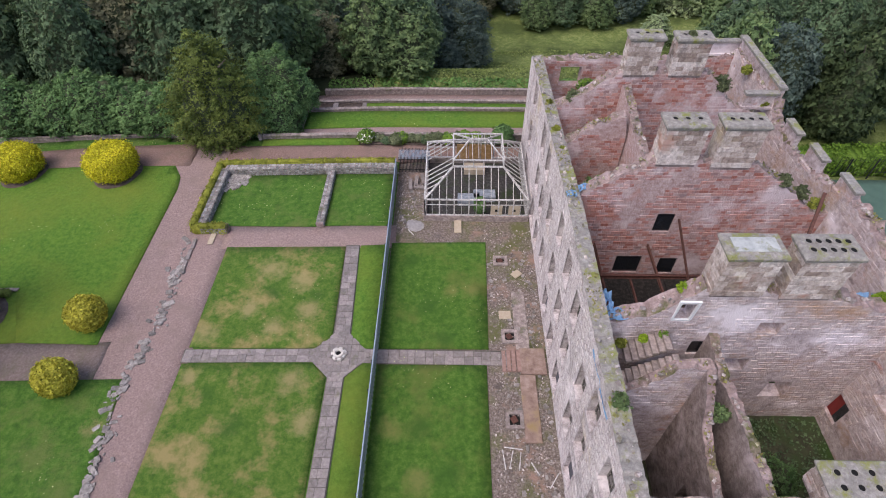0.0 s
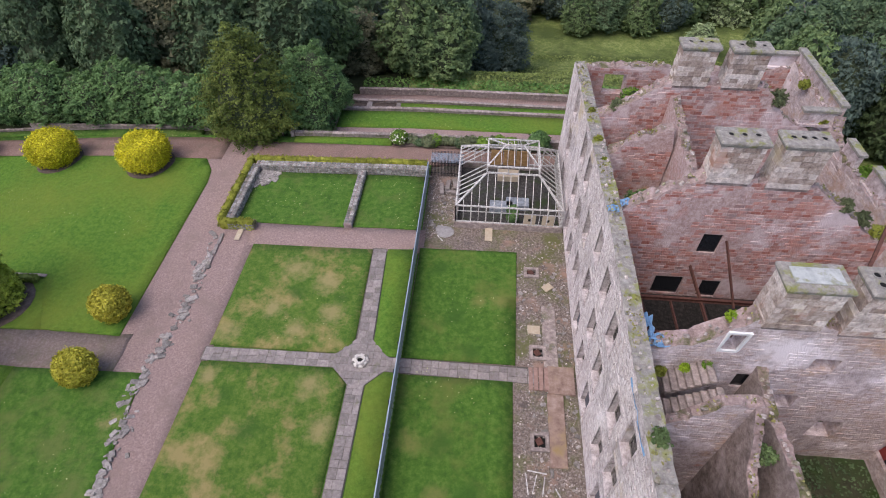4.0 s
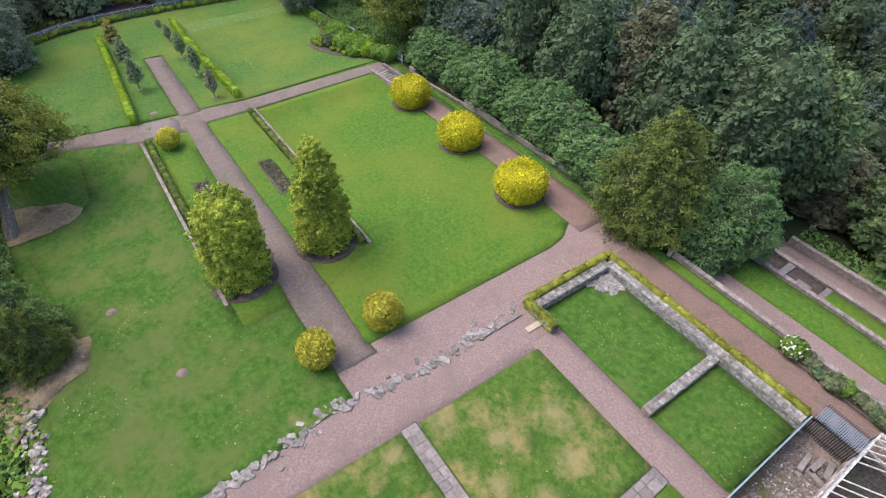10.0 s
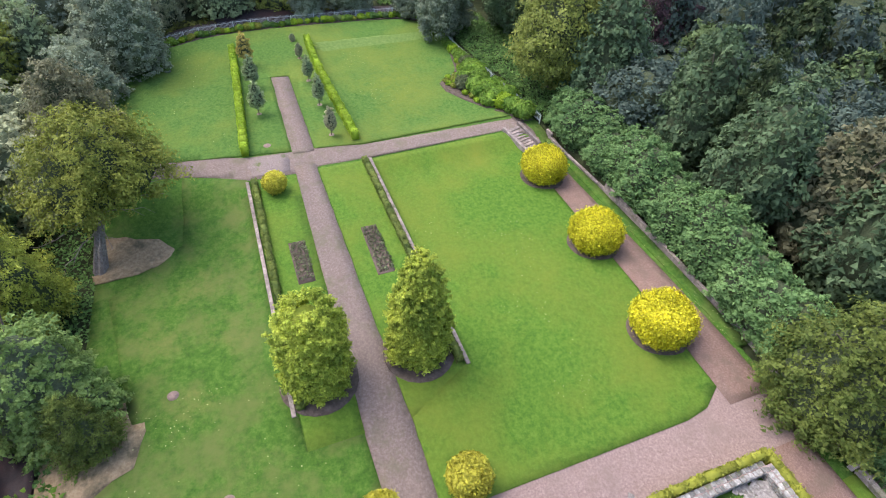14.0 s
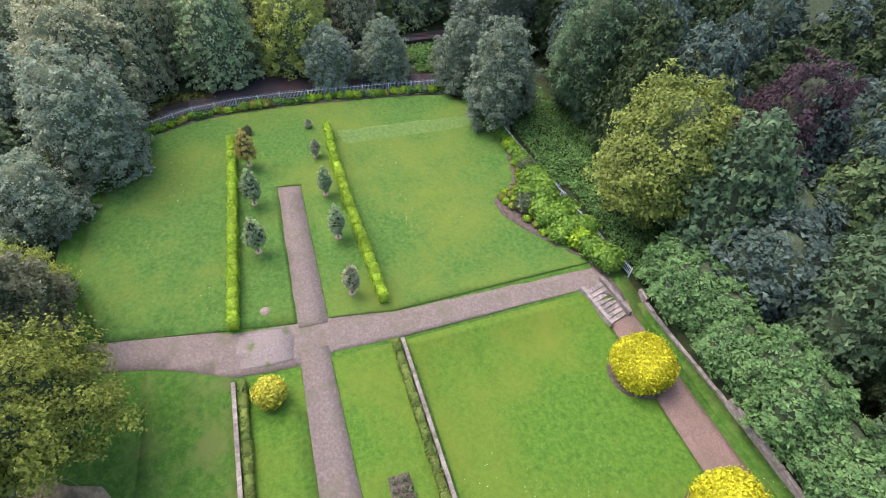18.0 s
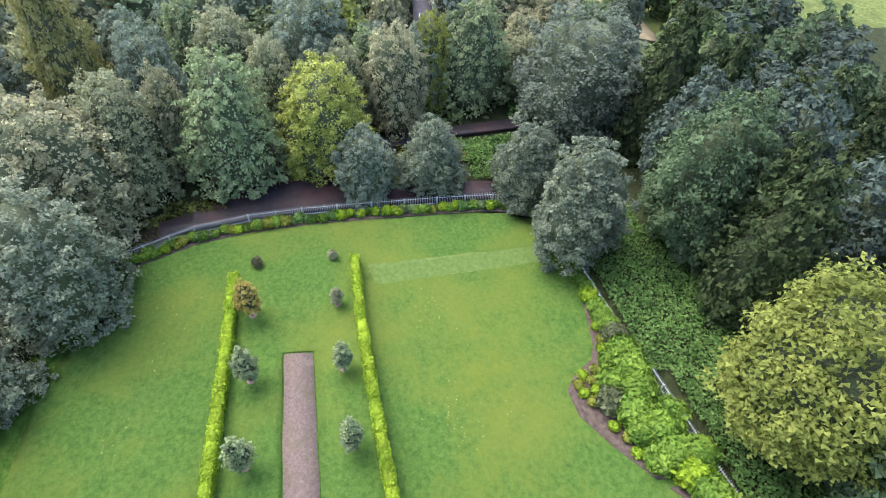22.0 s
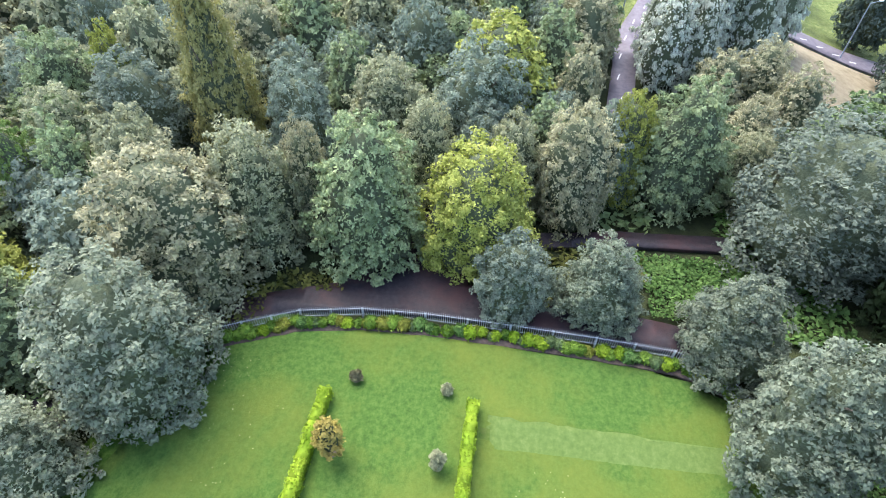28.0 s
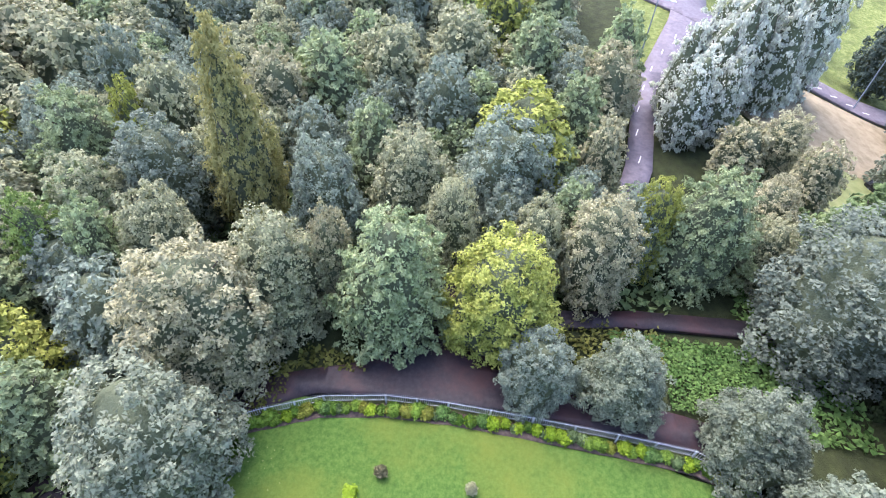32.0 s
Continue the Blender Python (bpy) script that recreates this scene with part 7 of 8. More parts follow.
# growth on the ruin
for i, (x, y, z, r, mat) in enumerate(((17.0, 13.2, 12.3, 0.35, L_OLIVE), (17.1, 10.6, 12.3, 0.3, L_OLIVE), (17.0, 17.5, 12.0, 0.3, L_OLIVE), (20.4, 10.4, 8.5, 1.1, L_LAUREL), (21.0, 21.6, 10.6, 1.0, L_BED), (17.1, -10.4, 12.9, 0.5, L_GREEN), (21.8, -3.9, 13.7, 0.45, L_HEDGE),
                                      (30.6, 17.2, 13.7, 0.9, L_HERB), (35.0, 22.0, 12.5, 0.5, L_OLIVE), (34.9, 17.3, 12.2, 0.5, L_OLIVE), (33.0, 5.9, 12.1, 0.7, L_HERB), (34.6, 5.8, 11.2, 0.6, L_OLIVE), (31.2, 5.6, 13.5, 0.6, L_HERB), (20.2, -4.95, 10.3, 0.3, L_HEDGE), (19.0, -4.95, 9.8, 0.35, L_OLIVE), (21.2, -5.0, 10.8, 0.3, L_BED),
                                      (23.4, -9.3, 9.6, 0.6, L_GREEN), (27, 17.3, 18.1, 0.35, L_HERB), (18.8, 17.3, 12.6, 0.6, L_HERB), (34.8, -2.6, 11.2, 0.5, L_HEDGE), (30.5, -9.5, 0.2, 1.6, L_LAUREL), (28, -7, 0.1, 1.4, L_BED), (26.5, -10, 0.1, 1.2, L_LAUREL))):
    e = empty("wall_growth", x, y, z - 0.15, "self-sown bush growing on the ruin", "shrub", "growth on the ruin")
    o = new("foliage", bough_crown(np.random.default_rng(300 + i), r, r * 1.3, 0.0, 22, 3, int(700 * r + 250), 0.10, mat, (1.8, 0.7), 0.15 * r, 0.7, 0.1, 1.3))
    o.parent = e
    bm = bmesh.new()
    tube(bm, (0, 0, -0.3), (0, 0, r * 0.7), 0.04, 0.02)
    part("stem", bm, BARK, e)

mr = np.random.default_rng(61)
pts = []
for axis, u, a, b, z in HEADS:
    if noise.noise((u * 0.4, a * 0.7, z * 0.3)) > 0.02:
        for _ in range(int(mr.integers(2, 7))):
            w = mr.uniform(a + 0.08, b - 0.08)
            q = u + mr.normal(0, 0.12)
            pts.append((q, w, z + mr.uniform(0.0, 0.14)) if axis == 0 else (w, q, z + mr.uniform(0.0, 0.14)))
pts = np.array(pts)
hv, ht = tufts(mr, pts, np.tile([0, 0, 1.0], (len(pts), 1)), 0.10, 0.6)
tagged(new("wall_moss", tri_mesh("wall_moss", hv, ht, leaf("moss_and_dry_grass", (0.13, 0.12, 0.04), (0.30, 0.28, 0.10), 0.4))), "moss and dry grass on the broken wall heads", "moss", kind="stuff")


# brambles and undergrowth
def scrub(name, regions, per_m2, size, material, label, seed, height=0.8):
    rng = np.random.default_rng(seed)
    P = []
    for x0, x1, y0, y1 in regions:
        n = int((x1 - x0) * (y1 - y0) * per_m2)
        x, y = rng.uniform(x0, x1, n), rng.uniform(y0, y1, n)
        z = np.array([G(a, b) + height * (0.55 + 0.45 * noise.noise((a * 0.5, b * 0.5, seed))) for a, b in zip(x, y)]) - rng.random(n) * 0.4
        P.append(np.column_stack([x, y, z]))
    P = np.concatenate(P)
    v, t = tufts(rng, P, np.tile([0, 0, 1.0], (len(P), 1)), size, 0.5)
    return tagged(new(name, tri_mesh(name, v, t, material)), label, "undergrowth", kind="stuff")


scrub("brambles", [(-88, -72, 27.3, 28.9), (-91, -58, 28.9, 34.5), (-88, -60, 34.5, 40), (-104.5, -97.8, 19.6, 27)], 62, 0.145, L_BRAMBLE, "dense green brambles beyond the palisade", 320)
scrub("roadside_weeds", [(-97.5, -92.5, -19.5, -12), (-99.5, -97.3, -12, -6), (-98.8, -97.8, 5, 17), (-106, -101, 6, 20)], 16, 0.24, leaf("weed_leaf", (0.07, 0.085, 0.02), (0.19, 0.20, 0.05)), "low yellowish weeds along the drive", 321, 0.4)
scrub("slope_ivy", [(-10, 28, 49.9, 54)], 14, 0.3, L_BRAMBLE, "ivy and weeds below the terrace wall", 322, 0.5)
scrub("meadow_growth", [(-4, 62, 54, 82)], 20, 0.17, leaf("meadow_blades", (0.095, 0.14, 0.032), (0.25, 0.29, 0.095)), "tall rough growth in the meadow", 323, 0.5)
scrub("edge_weeds", [(-31, -22, -25, -20.5), (-64, -57, -20, -17)], 10, 0.26, L_BED, "weeds at the lawn's ragged edge", 324, 0.5)

# sports court and its fence beyond the ruin
drape("sports_court", [(40, 12), (70, 12), (70, 22), (40, 22)], COURT, 0.05, "green hard court beyond the hedge", "court")
pale_fence("court_fence", [(39.5, 22.6), (64, 22.8)], 2.4, 0.5, "thin black mesh fence of the court", 140, BLACKMETAL)

# ---- road junction, lamps, car and park to the west ----
drape("park_road", [(-118, 15.5), (-130, 18.8), (-140, 20.4), (-148, 21.2), (-158, 25), (-172, 30), (-184, 33), (-184, 39), (-172, 36.6), (-158, 29.6), (-148, 24.8), (-139, 23.4), (-129, 21.9), (-118, 18.3)], ROADGREY, 0.25, "grey road through the trees", "road", 3.0)
drape("main_road", [(-190, 25), (-178, 38), (-168, 50), (-164, 62), (-160, 90), (-154, 90), (-158, 62), (-162, 49), (-171, 36), (-182, 24)], ROADGREY, 0.27, "grey main road with white markings", "road", 3.0)
drape("dry_grass", [(-156, 36), (-160.5, 48), (-156, 66), (-138, 66), (-136, 44), (-146, 36)], surface("straw_grass", [(0.165, 0.14, 0.082), (0.25, 0.21, 0.135), (0.32, 0.275, 0.18)], 0.6, 10, 0.95), 0.22, "sun-bleached grass of the park", "lawn", 3.0)
drape("park_grass", [(-140, 38), (-136, 64), (-112, 62), (-114, 40), (-126, 34)], surface("pale_park_grass", [(0.12, 0.145, 0.05), (0.175, 0.20, 0.075), (0.24, 0.245, 0.11)], 0.5, 10, 0.95), 0.24, "mown park grass", "lawn", 3.0)
for i in range(9):
    x, y = -167 + i * 0.9, 41 + i * 2.6
    bm = bmesh.new()
    box(bm, -0.9, 0.9, -0.12, 0.12, 0, 0.006)
    o = tagged(part("road_marking", bm, WHITEPAINT), "white line painted on the road", "road marking", "road markings", "structure")
    o.matrix_basis = Matrix.Translation((x, y, G(x, y) + 0.30)) @ Matrix.Rotation(1.2, 4, "Z")
for i in range(8):
    k = i / 7
    x, y = -131 - 40 * k, 20.6 + 13 * k * k
    bm = bmesh.new()
    box(bm, -0.8, 0.8, -0.07, 0.07, 0, 0.006)
    o = tagged(part("road_marking", bm, WHITEPAINT), "white line painted on the road", "road marking", "road markings", "structure")
    o.matrix_basis = Matrix.Translation((x, y, G(x, y) + 0.29)) @ Matrix.Rotation(2.85, 4, "Z")


def street_lamp(x, y, h, turn):
    e = empty("street_lamp", x, y, G(x, y), "tall grey steel street lamp beside the road", "street lamp", "street lamps")
    bm = bmesh.new()
    tube(bm, (0, 0, 0), (0, 0, h), 0.12, 0.07)
    part("pole", bm, STEEL, e)
    bm = bmesh.new()
    tube(bm, (0, 0, h), (1.8 * math.cos(turn), 1.8 * math.sin(turn), h + 0.15), 0.06, 0.05)
    part("arm", bm, STEEL, e)
    bm = bmesh.new()
    box(bm, 1.7, 2.5, -0.18, 0.18, h + 0.08, h + 0.24, Matrix.Rotation(turn, 4, "Z"))
    bmesh.ops.bevel(bm, geom=bm.edges[:], offset=0.05, segments=2, affect="EDGES")
    part("lantern", bm, WHITEPAINT, e)


street_lamp(-157.5, 23.6, 9, 1.2)
street_lamp(-178, 40, 9, 0.5)
street_lamp(-160.4, 60.3, 9, 2.0)


def parked_car(x, y, turn):
    e = empty("parked_car", x, y, G(x, y) + 0.3, "dark saloon car parked under trees", "car")
    e.rotation_euler = (0, 0, turn)
    bm = bmesh.new()
    vs = box(bm, -2.1, 2.1, -0.88, 0.88, 0.25, 0.85)
    bmesh.ops.bevel(bm, geom=bm.edges[:], offset=0.12, segments=2, affect="EDGES")
    part("body", bm, CARPAINT, e)
    bm = bmesh.new()
    vs = box(bm, -1.5, 1.1, -0.78, 0.78, 0.83, 1.42)
    for v in vs[4:]:
        v.co.x *= 0.68
        v.co.y *= 0.85
    bmesh.ops.bevel(bm, geom=bm.edges[:], offset=0.08, segments=2, affect="EDGES")
    part("cabin", bm, GLASS_AND_VOID, e, "dark glazed cabin")
    for sx in (-1.3, 1.3):
        for sy in (-0.85, 0.85):
            bm = bmesh.new()
            tube(bm, (sx, sy - 0.1, 0.32), (sx, sy + 0.1, 0.32), 0.32, 0.32, 16)
            w = part("wheel", bm, TYRE, e)
            bm = bmesh.new()
            tube(bm, (sx, sy - 0.105, 0.32), (sx, sy + 0.105, 0.32), 0.19, 0.19, 12)
            part("rim", bm, STEEL, w)


parked_car(-135.5, 53.5, 0.6)
scrub("wood_undergrowth", [(-128, -104.5, -32, -4), (-126, -107.5, 4, 21), (-106, -74, -34, -21)], 5, 0.42, L_GREEN, "dim green undergrowth between the trees", 325, 0.9)
scrub("slope_scrub", [(-100, -96, -24, -19), (-112, -96.5, 27, 36)], 12, 0.3, L_BRAMBLE, "leafy scrub below the trees beside the drive", 326, 0.7)
# a darker leaf stands in for the shade at the foot of the walls
scrub("floor_growth", [(24.7, 35.2, -13.8, -5.0), (17.7, 35.2, -3.4, 5.1)], 34, 0.11, L_SYC, "weeds and saplings on the ruin's floor", 327, 0.6)
gr = np.random.default_rng(77)
n = 2600
gx, gy = np.where(gr.random(n) < 0.75, gr.uniform(12.0, 16.4, n), gr.uniform(3.5, 6.2, n)), gr.uniform(-20, 14, n)
gy = np.where(gx < 7, gr.uniform(13.8, 22, n), gy)
lv, lt = tufts(gr, np.column_stack([gx, gy, np.full(n, 0.035) + gr.random(n) * 0.03]), np.tile([0, 0, 1.0], (n, 1)), 0.085, 0.25, 0.25)
tagged(new("yard_litter", tri_mesh("yard_litter", lv, lt, surface("slate_and_plaster_chips", [(0.10, 0.08, 0.07), (0.26, 0.22, 0.20), (0.50, 0.46, 0.44)], 3, 8, 0.9, island=0.6))), "scattered chips of slate, stone and plaster", "rubble", kind="stuff")
# the broken stone edge along the lane
edge = empty("broken_edge", -23, -21.6, G(-23, -21.6), "pale tumbled stones of a broken wall along the lawn", "garden wall", kind="structure")
er = random.Random(91)
for i in range(150):
    u = er.random()
    x, y = -28.6 + 13.0 * u, -21.1 - 0.9 * u + er.gauss(0, 0.38)
    o = new("stone", er.choice(rubble_meshes))
    k = er.uniform(0.12, 0.34)
    o.matrix_basis = Matrix.Translation((x + 23, y + 21.6, G(x, y) - G(-23, -21.6) + 0.08)) @ Euler((er.uniform(0, 0.5), er.uniform(0, 0.5), er.uniform(0, 6))).to_matrix().to_4x4() @ Matrix.Diagonal((k, k * 0.75, k * 0.6, 1))
    o.parent = edge
scrub("lane_weeds", [(-44, -14, -23.4, -22.2), (-36, -27, -30, -26.5), (-60, -42, -26, -20.5)], 26, 0.15, L_BRAMBLE, "weeds along the lane's edge", 328, 0.5)
scrub("bank_brambles", [(-105, -101, 15, 30), (-101, -97, 25, 30)], 22, 0.21, L_BRAMBLE, "green brambles between drive and lane", 329, 0.6)


# ---- trees ----
def trunk_mesh(rng, height, r, limbs, spread):
    bm = bmesh.new()
    p = Vector((0, 0, -0.3))
    steps = 4
    pts = [p]
    for i in range(steps):
        p = p + Vector((rng.uniform(-0.12, 0.12), rng.uniform(-0.12, 0.12), (height + 0.3) / steps))
        pts.append(p)
    for i in range(steps):
        tube(bm, pts[i], pts[i + 1], r * (1.25 if i == 0 else 1 - 0.2 * i), r * (1 - 0.2 * (i + 1)), 7)
    for i in range(limbs):
        a = i * 2.4 + rng.uniform(-0.3, 0.3)
        s = pts[2].lerp(pts[4], rng.random())
        e = s + Vector((math.cos(a) * spread, math.sin(a) * spread, height * rng.uniform(0.25, 0.5)))
        tube(bm, s, e, r * 0.42, r * 0.12, 5)
    return bm


PROTO = {}
RAW = {}


def make_proto(key, seed, leafmat, bottom=0.9, shape=(2.4, 0.55), boughs=120, size=0.135, spray=0.0, droop=0.0, spread=0.45, tuft=0.34, trunk_r=0.3, foot=0.62, full=False):
    """Meshes of one kind of tree (full: paler painted shade in its core), ten units high and four wide: a full one, a
    plainer one, and a plain one for the far wood.
    """
    bm = trunk_mesh(np.random.default_rng(seed), 6.2, trunk_r, 5, 2.0)
    tm = bpy.data.meshes.new("trunk")
    bm.to_mesh(tm)
    bm.free()
    tm.materials.append(BARK)
    PROTO[key] = (bough_crown(np.random.default_rng(seed), 4.0, 10, bottom, boughs, 4, 21000, size * 0.82, leafmat, shape, spray, spread, droop, tuft * (1.06 if full else 1.3), 1.0, foot, CORESHADE_PALE if full else None, 0.17 if full else 0.3), tm)
    PROTO[key + "_mid"] = (bough_crown(np.random.default_rng(seed), 4.0, 10, bottom, boughs, 3, 7600, size * 1.38, leafmat, shape, spray, spread, droop, tuft * (1.12 if full else 1.35), 1.0, foot, CORESHADE_PALE if full else None, 0.17 if full else 0.3), tm)
    me = bough_crown(np.random.default_rng(seed), 4.0, 10, bottom, int(boughs * 0.7), 2, 2300, size * 2.3, leafmat, shape, spray, spread * 0.8, droop, tuft * 1.6, 1.0, foot, CORESHADE_PALE if full else None)
    co = np.empty(len(me.vertices) * 3, np.float32)
    me.vertices.foreach_get("co", co)
    ix = np.empty(len(me.loops), np.int32)
    me.loops.foreach_get("vertex_index", ix)
    mi = np.empty(len(me.polygons), np.int32)
    me.polygons.foreach_get("material_index", mi)
    RAW[key] = (co.reshape(-1, 3), ix.reshape(-1, 3), leafmat, mi, full)
    bpy.data.meshes.remove(me)


def tree(key, x, y, top, radius, label, category="tree", group="", bottom=None, turn=None):
    """A tree whose crown's top is at the height top and whose crown is radius wide."""
    me, tm = PROTO[key]
    z0 = G(x, y) - 0.4 if bottom is None else bottom
    h = max(1.0, top - z0)
    e = new("tree")
    k = radius / 4.0
    e.matrix_basis = Matrix.Translation((x, y, z0)) @ Matrix.Rotation(random.uniform(0, 6.28) if turn is None else turn, 4, "Z") @ Matrix.Diagonal((k, k, h / 10.0, 1))
    tagged(e, label, category, group)
    for nm, mesh in (("trunk", tm), ("crown", me)):
        o = new(nm, mesh)
        o.parent = e
    return e


DOME, EGG, CONE = (3.0, 0.52), (1.9, 0.64), (1.25, 0.8)
make_proto("wsyc", 51, W_SYC, 0.1, DOME, 129, foot=0.88, full=True)
make_proto("grysyc", 58, M_DIM, 0.8, EGG, 120, foot=0.88, full=True)
make_proto("wblue", 52, W_BLUE, 0.1, DOME, 140, foot=0.88, full=True)
make_proto("graydome", 60, M_SYC, 0.1, DOME, 135, foot=0.88, full=True)
make_proto("bigblue", 59, M_SLATE, 0.4, DOME, 170, 0.115, foot=0.88, full=True)
make_proto("wgreen", 53, W_GREEN, 0.1, EGG, 115, droop=0.25, spray=0.35, foot=0.88, full=True)
make_proto("wfresh", 57, W_FRESH, 0.1, EGG, 115, droop=0.2, spray=0.3, foot=0.88, full=True)
make_proto("wbrown", 54, W_BROWN, 0.1, DOME, 126, foot=0.88, full=True)
make_proto("wolive", 55, W_OLIVE, 0.1, DOME, 157, tuft=0.36, foot=0.88, full=True)
make_proto("gyew", 56, L_GOLDYEW, 0.7, EGG, 108, 0.12, spray=0.75, droop=0.12, tuft=0.45)
make_proto("syc", 11, L_SYC, 1.0, DOME, 115)
make_proto("syc2", 12, L_SYC, 0.7, EGG, 129)
make_proto("blue", 13, L_BLUE, 0.8, DOME, 122)
make_proto("green", 14, L_GREEN, 0.8, EGG, 112, droop=0.2, spray=0.3)
make_proto("green2", 15, L_GREEN, 0.7, DOME, 129)
make_proto("oak", 17, L_OAK, 1.8, DOME, 84, tuft=0.5)
make_proto("grey", 18, L_GREY, 0.1, (1.9, 0.66), 64, 0.115, droop=0.1, spray=0.3, tuft=0.5, full=True)
make_proto("brown", 19, L_BROWN, 0.9, EGG, 115)
make_proto("copper", 20, L_COPPER, 1.4, DOME, 94)
make_proto("yew", 21, L_YEW, 0.2, (1.35, 0.72), 150, 0.12, spray=0.7, droop=0.1, tuft=0.36)
make_proto("laurel", 22, L_LAUREL, -0.1, DOME, 112)
make_proto("dark", 23, leaf("shaded_conifer_needles", (0.032, 0.055, 0.024), (0.085, 0.118, 0.046)), 0.3, CONE, 105, spray=0.5, droop=0.25)


make_proto("spire", 31, L_SPIRE, 0.3, (1.0, 0.72), 210, 0.12, spray=0.3, droop=0.2, tuft=0.42, full=True)

# the named trees round the garden: kind, x, y, top, crown radius, words
named_trees = [
    ("yew", -17.6, 30.2, 11.6, 6.0, "broad dark green yew beside the gravel walk"),
    ("laurel", -12.4, 36.6, 6.6, 4.6, "round bright green tree behind the terrace steps"),
    ("graydome", -87.0, -17.6, 9.8, 5.7, "large grey-green sycamore at the lawn's edge"),
    ("wgreen", -102.6, -4.3, 11.4, 5.3, "tall feathery green tree beside the drive"),
    ("wolive", -103.0, 4.8, 8.9, 5.1, "rounded yellow-green tree beside the drive"),
    ("wblue", -98.0, 8.0, 4.2, 3.3, "small dark blue-green tree beside the drive"),
    ("grysyc", -97.9, 15.0, 4.9, 3.7, "small tree with brownish seed clusters"),
    ("wbrown", -96.6, -18.0, 11.2, 5.8, "sycamore heavy with brownish seeds"),
    ("wsyc", -101.8, -13.9, 9.9, 4.3, "dense dark sycamore beside the drive"),
    ("grysyc", -94.4, 24.0, 5.6, 4.2, "pale sycamore overhanging the lawn's corner"),
    ("grysyc", -86.8, 26.4, 9.2, 5.0, "pale sycamore overhanging the lawn's corner"),
    ("bigblue", -107.0, 34.5, 10.4, 8.2, "huge dark sycamore beyond the drive"),
    ("wbrown", -109.5, 13.0, 9.0, 3.9, "brownish tree in the wood"),
    ("wolive", -113.4, 17.9, 8.2, 2.7, "feathery green tree in the wood"),
    ("wgreen", -113.3, 23.2, 10.4, 5.0, "spreading green tree near the park road"),
    ("wsyc", -113.8, 29.6, 4.6, 3.2, "low grey-green tree near the park road"),
    ("wbrown", -119.4, 31.2, 5.0, 3.4, "thin brownish tree beside the poplars"),
    ("wgreen", -116.2, 35.4, 4.2, 3.2, "low green tree near the park road"),
    ("wbrown", -131.0, 35.5, 5.6, 3.4, "thin brownish tree beside the poplars"),
    ("oak", -66.0, 33.8, 13.2, 6.6, "yellow-green oak above the dark wood"),
    ("copper", -66.0, 48.0, 13.4, 5.8, "purple copper beech in the wood"),
    ("syc", -85.5, 37.5, 12.5, 6.0, "dark oak beside the upper lawn"),
    ("graydome", -79.3, -21.8, 5.2, 4.1, "brownish tree over the lawn's edge"),
    ("gyew", -68.5, -21.5, 5.0, 4.2, "bushy green tree over the lawn's edge"),
    ("brown", -64.5, -20.6, 10.2, 5.0, "tall brownish conifer over the walk's end"),
    ("wfresh", -35.6, -21.8, 9.2, 4.6, "bright green tree leaning over the lawn"),
    ("yew", -32.4, -19.6, 5.0, 2.6, "dark tree at the lawn's edge"),
    ("gyew", -45.6, -24.6, 9.5, 3.8, "golden-green yew at the lawn's edge"),
    ("dark", -31.5, -28.5, 5.0, 3.6, "dark tree at the lawn's edge"),
    ("spire", -112.6, -20.2, 19.8, 4.6, "tall spire-shaped conifer above the wood"),
    ("dark", -43.5, 43.0, 13.0, 5.0, "tall dark conifer behind the laurels"),
]
for key, x, y, top, radius, label in named_trees:
    tree(key, x, y, top, radius, label)



def old_yew(x, y, lean, fork, top, radius, seed, label):
    """An old yew: a leaning fluted trunk, bare limbs sweeping out below, and a wide flat-layered crown over them."""
    rng = np.random.default_rng(seed)
    z0 = G(x, y)
    e = empty("old_yew", x, y, z0, label, "tree")
    foot, head = Vector((0, 0, -0.3)), Vector((lean[0], lean[1], fork))
    bm = bmesh.new()
    for q in range(4):
        a = q * 1.57 + 0.4
        o = Vector((0.22 * math.cos(a), 0.22 * math.sin(a), 0))
        mid = foot.lerp(head, 0.5) + o * 0.8
        tube(bm, foot + o * 1.6, mid, 0.36, 0.26, 8)
        tube(bm, mid, head + o * 1.2, 0.26, 0.18, 8)
    part("trunk", bm, YEWBARK, e, "pale fluted leaning trunk")
    for i in range(13):
        a = i * 6.2832 / 13 + rng.uniform(-0.2, 0.2)
        p = foot.lerp(head, rng.uniform(0.55, 1.0))
        bm = bmesh.new()
        r = 0.10
        reach = radius * rng.uniform(0.6, 0.95)
        for k in range(4):
            q = p + Vector((math.cos(a) * reach / 4, math.sin(a) * reach / 4, rng.uniform(-0.25, 0.7)))
            tube(bm, p, q, r, r * 0.7, 6)
            if k > 0:
                tube(bm, q, q + Vector((math.cos(a + rng.uniform(-1, 1)) * 0.9, math.sin(a + rng.uniform(-1, 1)) * 0.9, rng.uniform(-0.3, 0.4))), r * 0.45, 0.012, 5)
            p, r = q, r * 0.7
        part("limb", bm, YEWBARK, e, "bare grey limb")
    o = new("crown", bough_crown(rng, radius, top - z0, fork - 0.1, 150, 4, 26000, 0.12, L_OLDYEW, (1.5, 0.7), 0.9, 0.4, 0.1, 0.5, 1.3, 0.9))
    o.parent = e
    o.location = (lean[0] * 1.3, lean[1] * 1.3, 0)


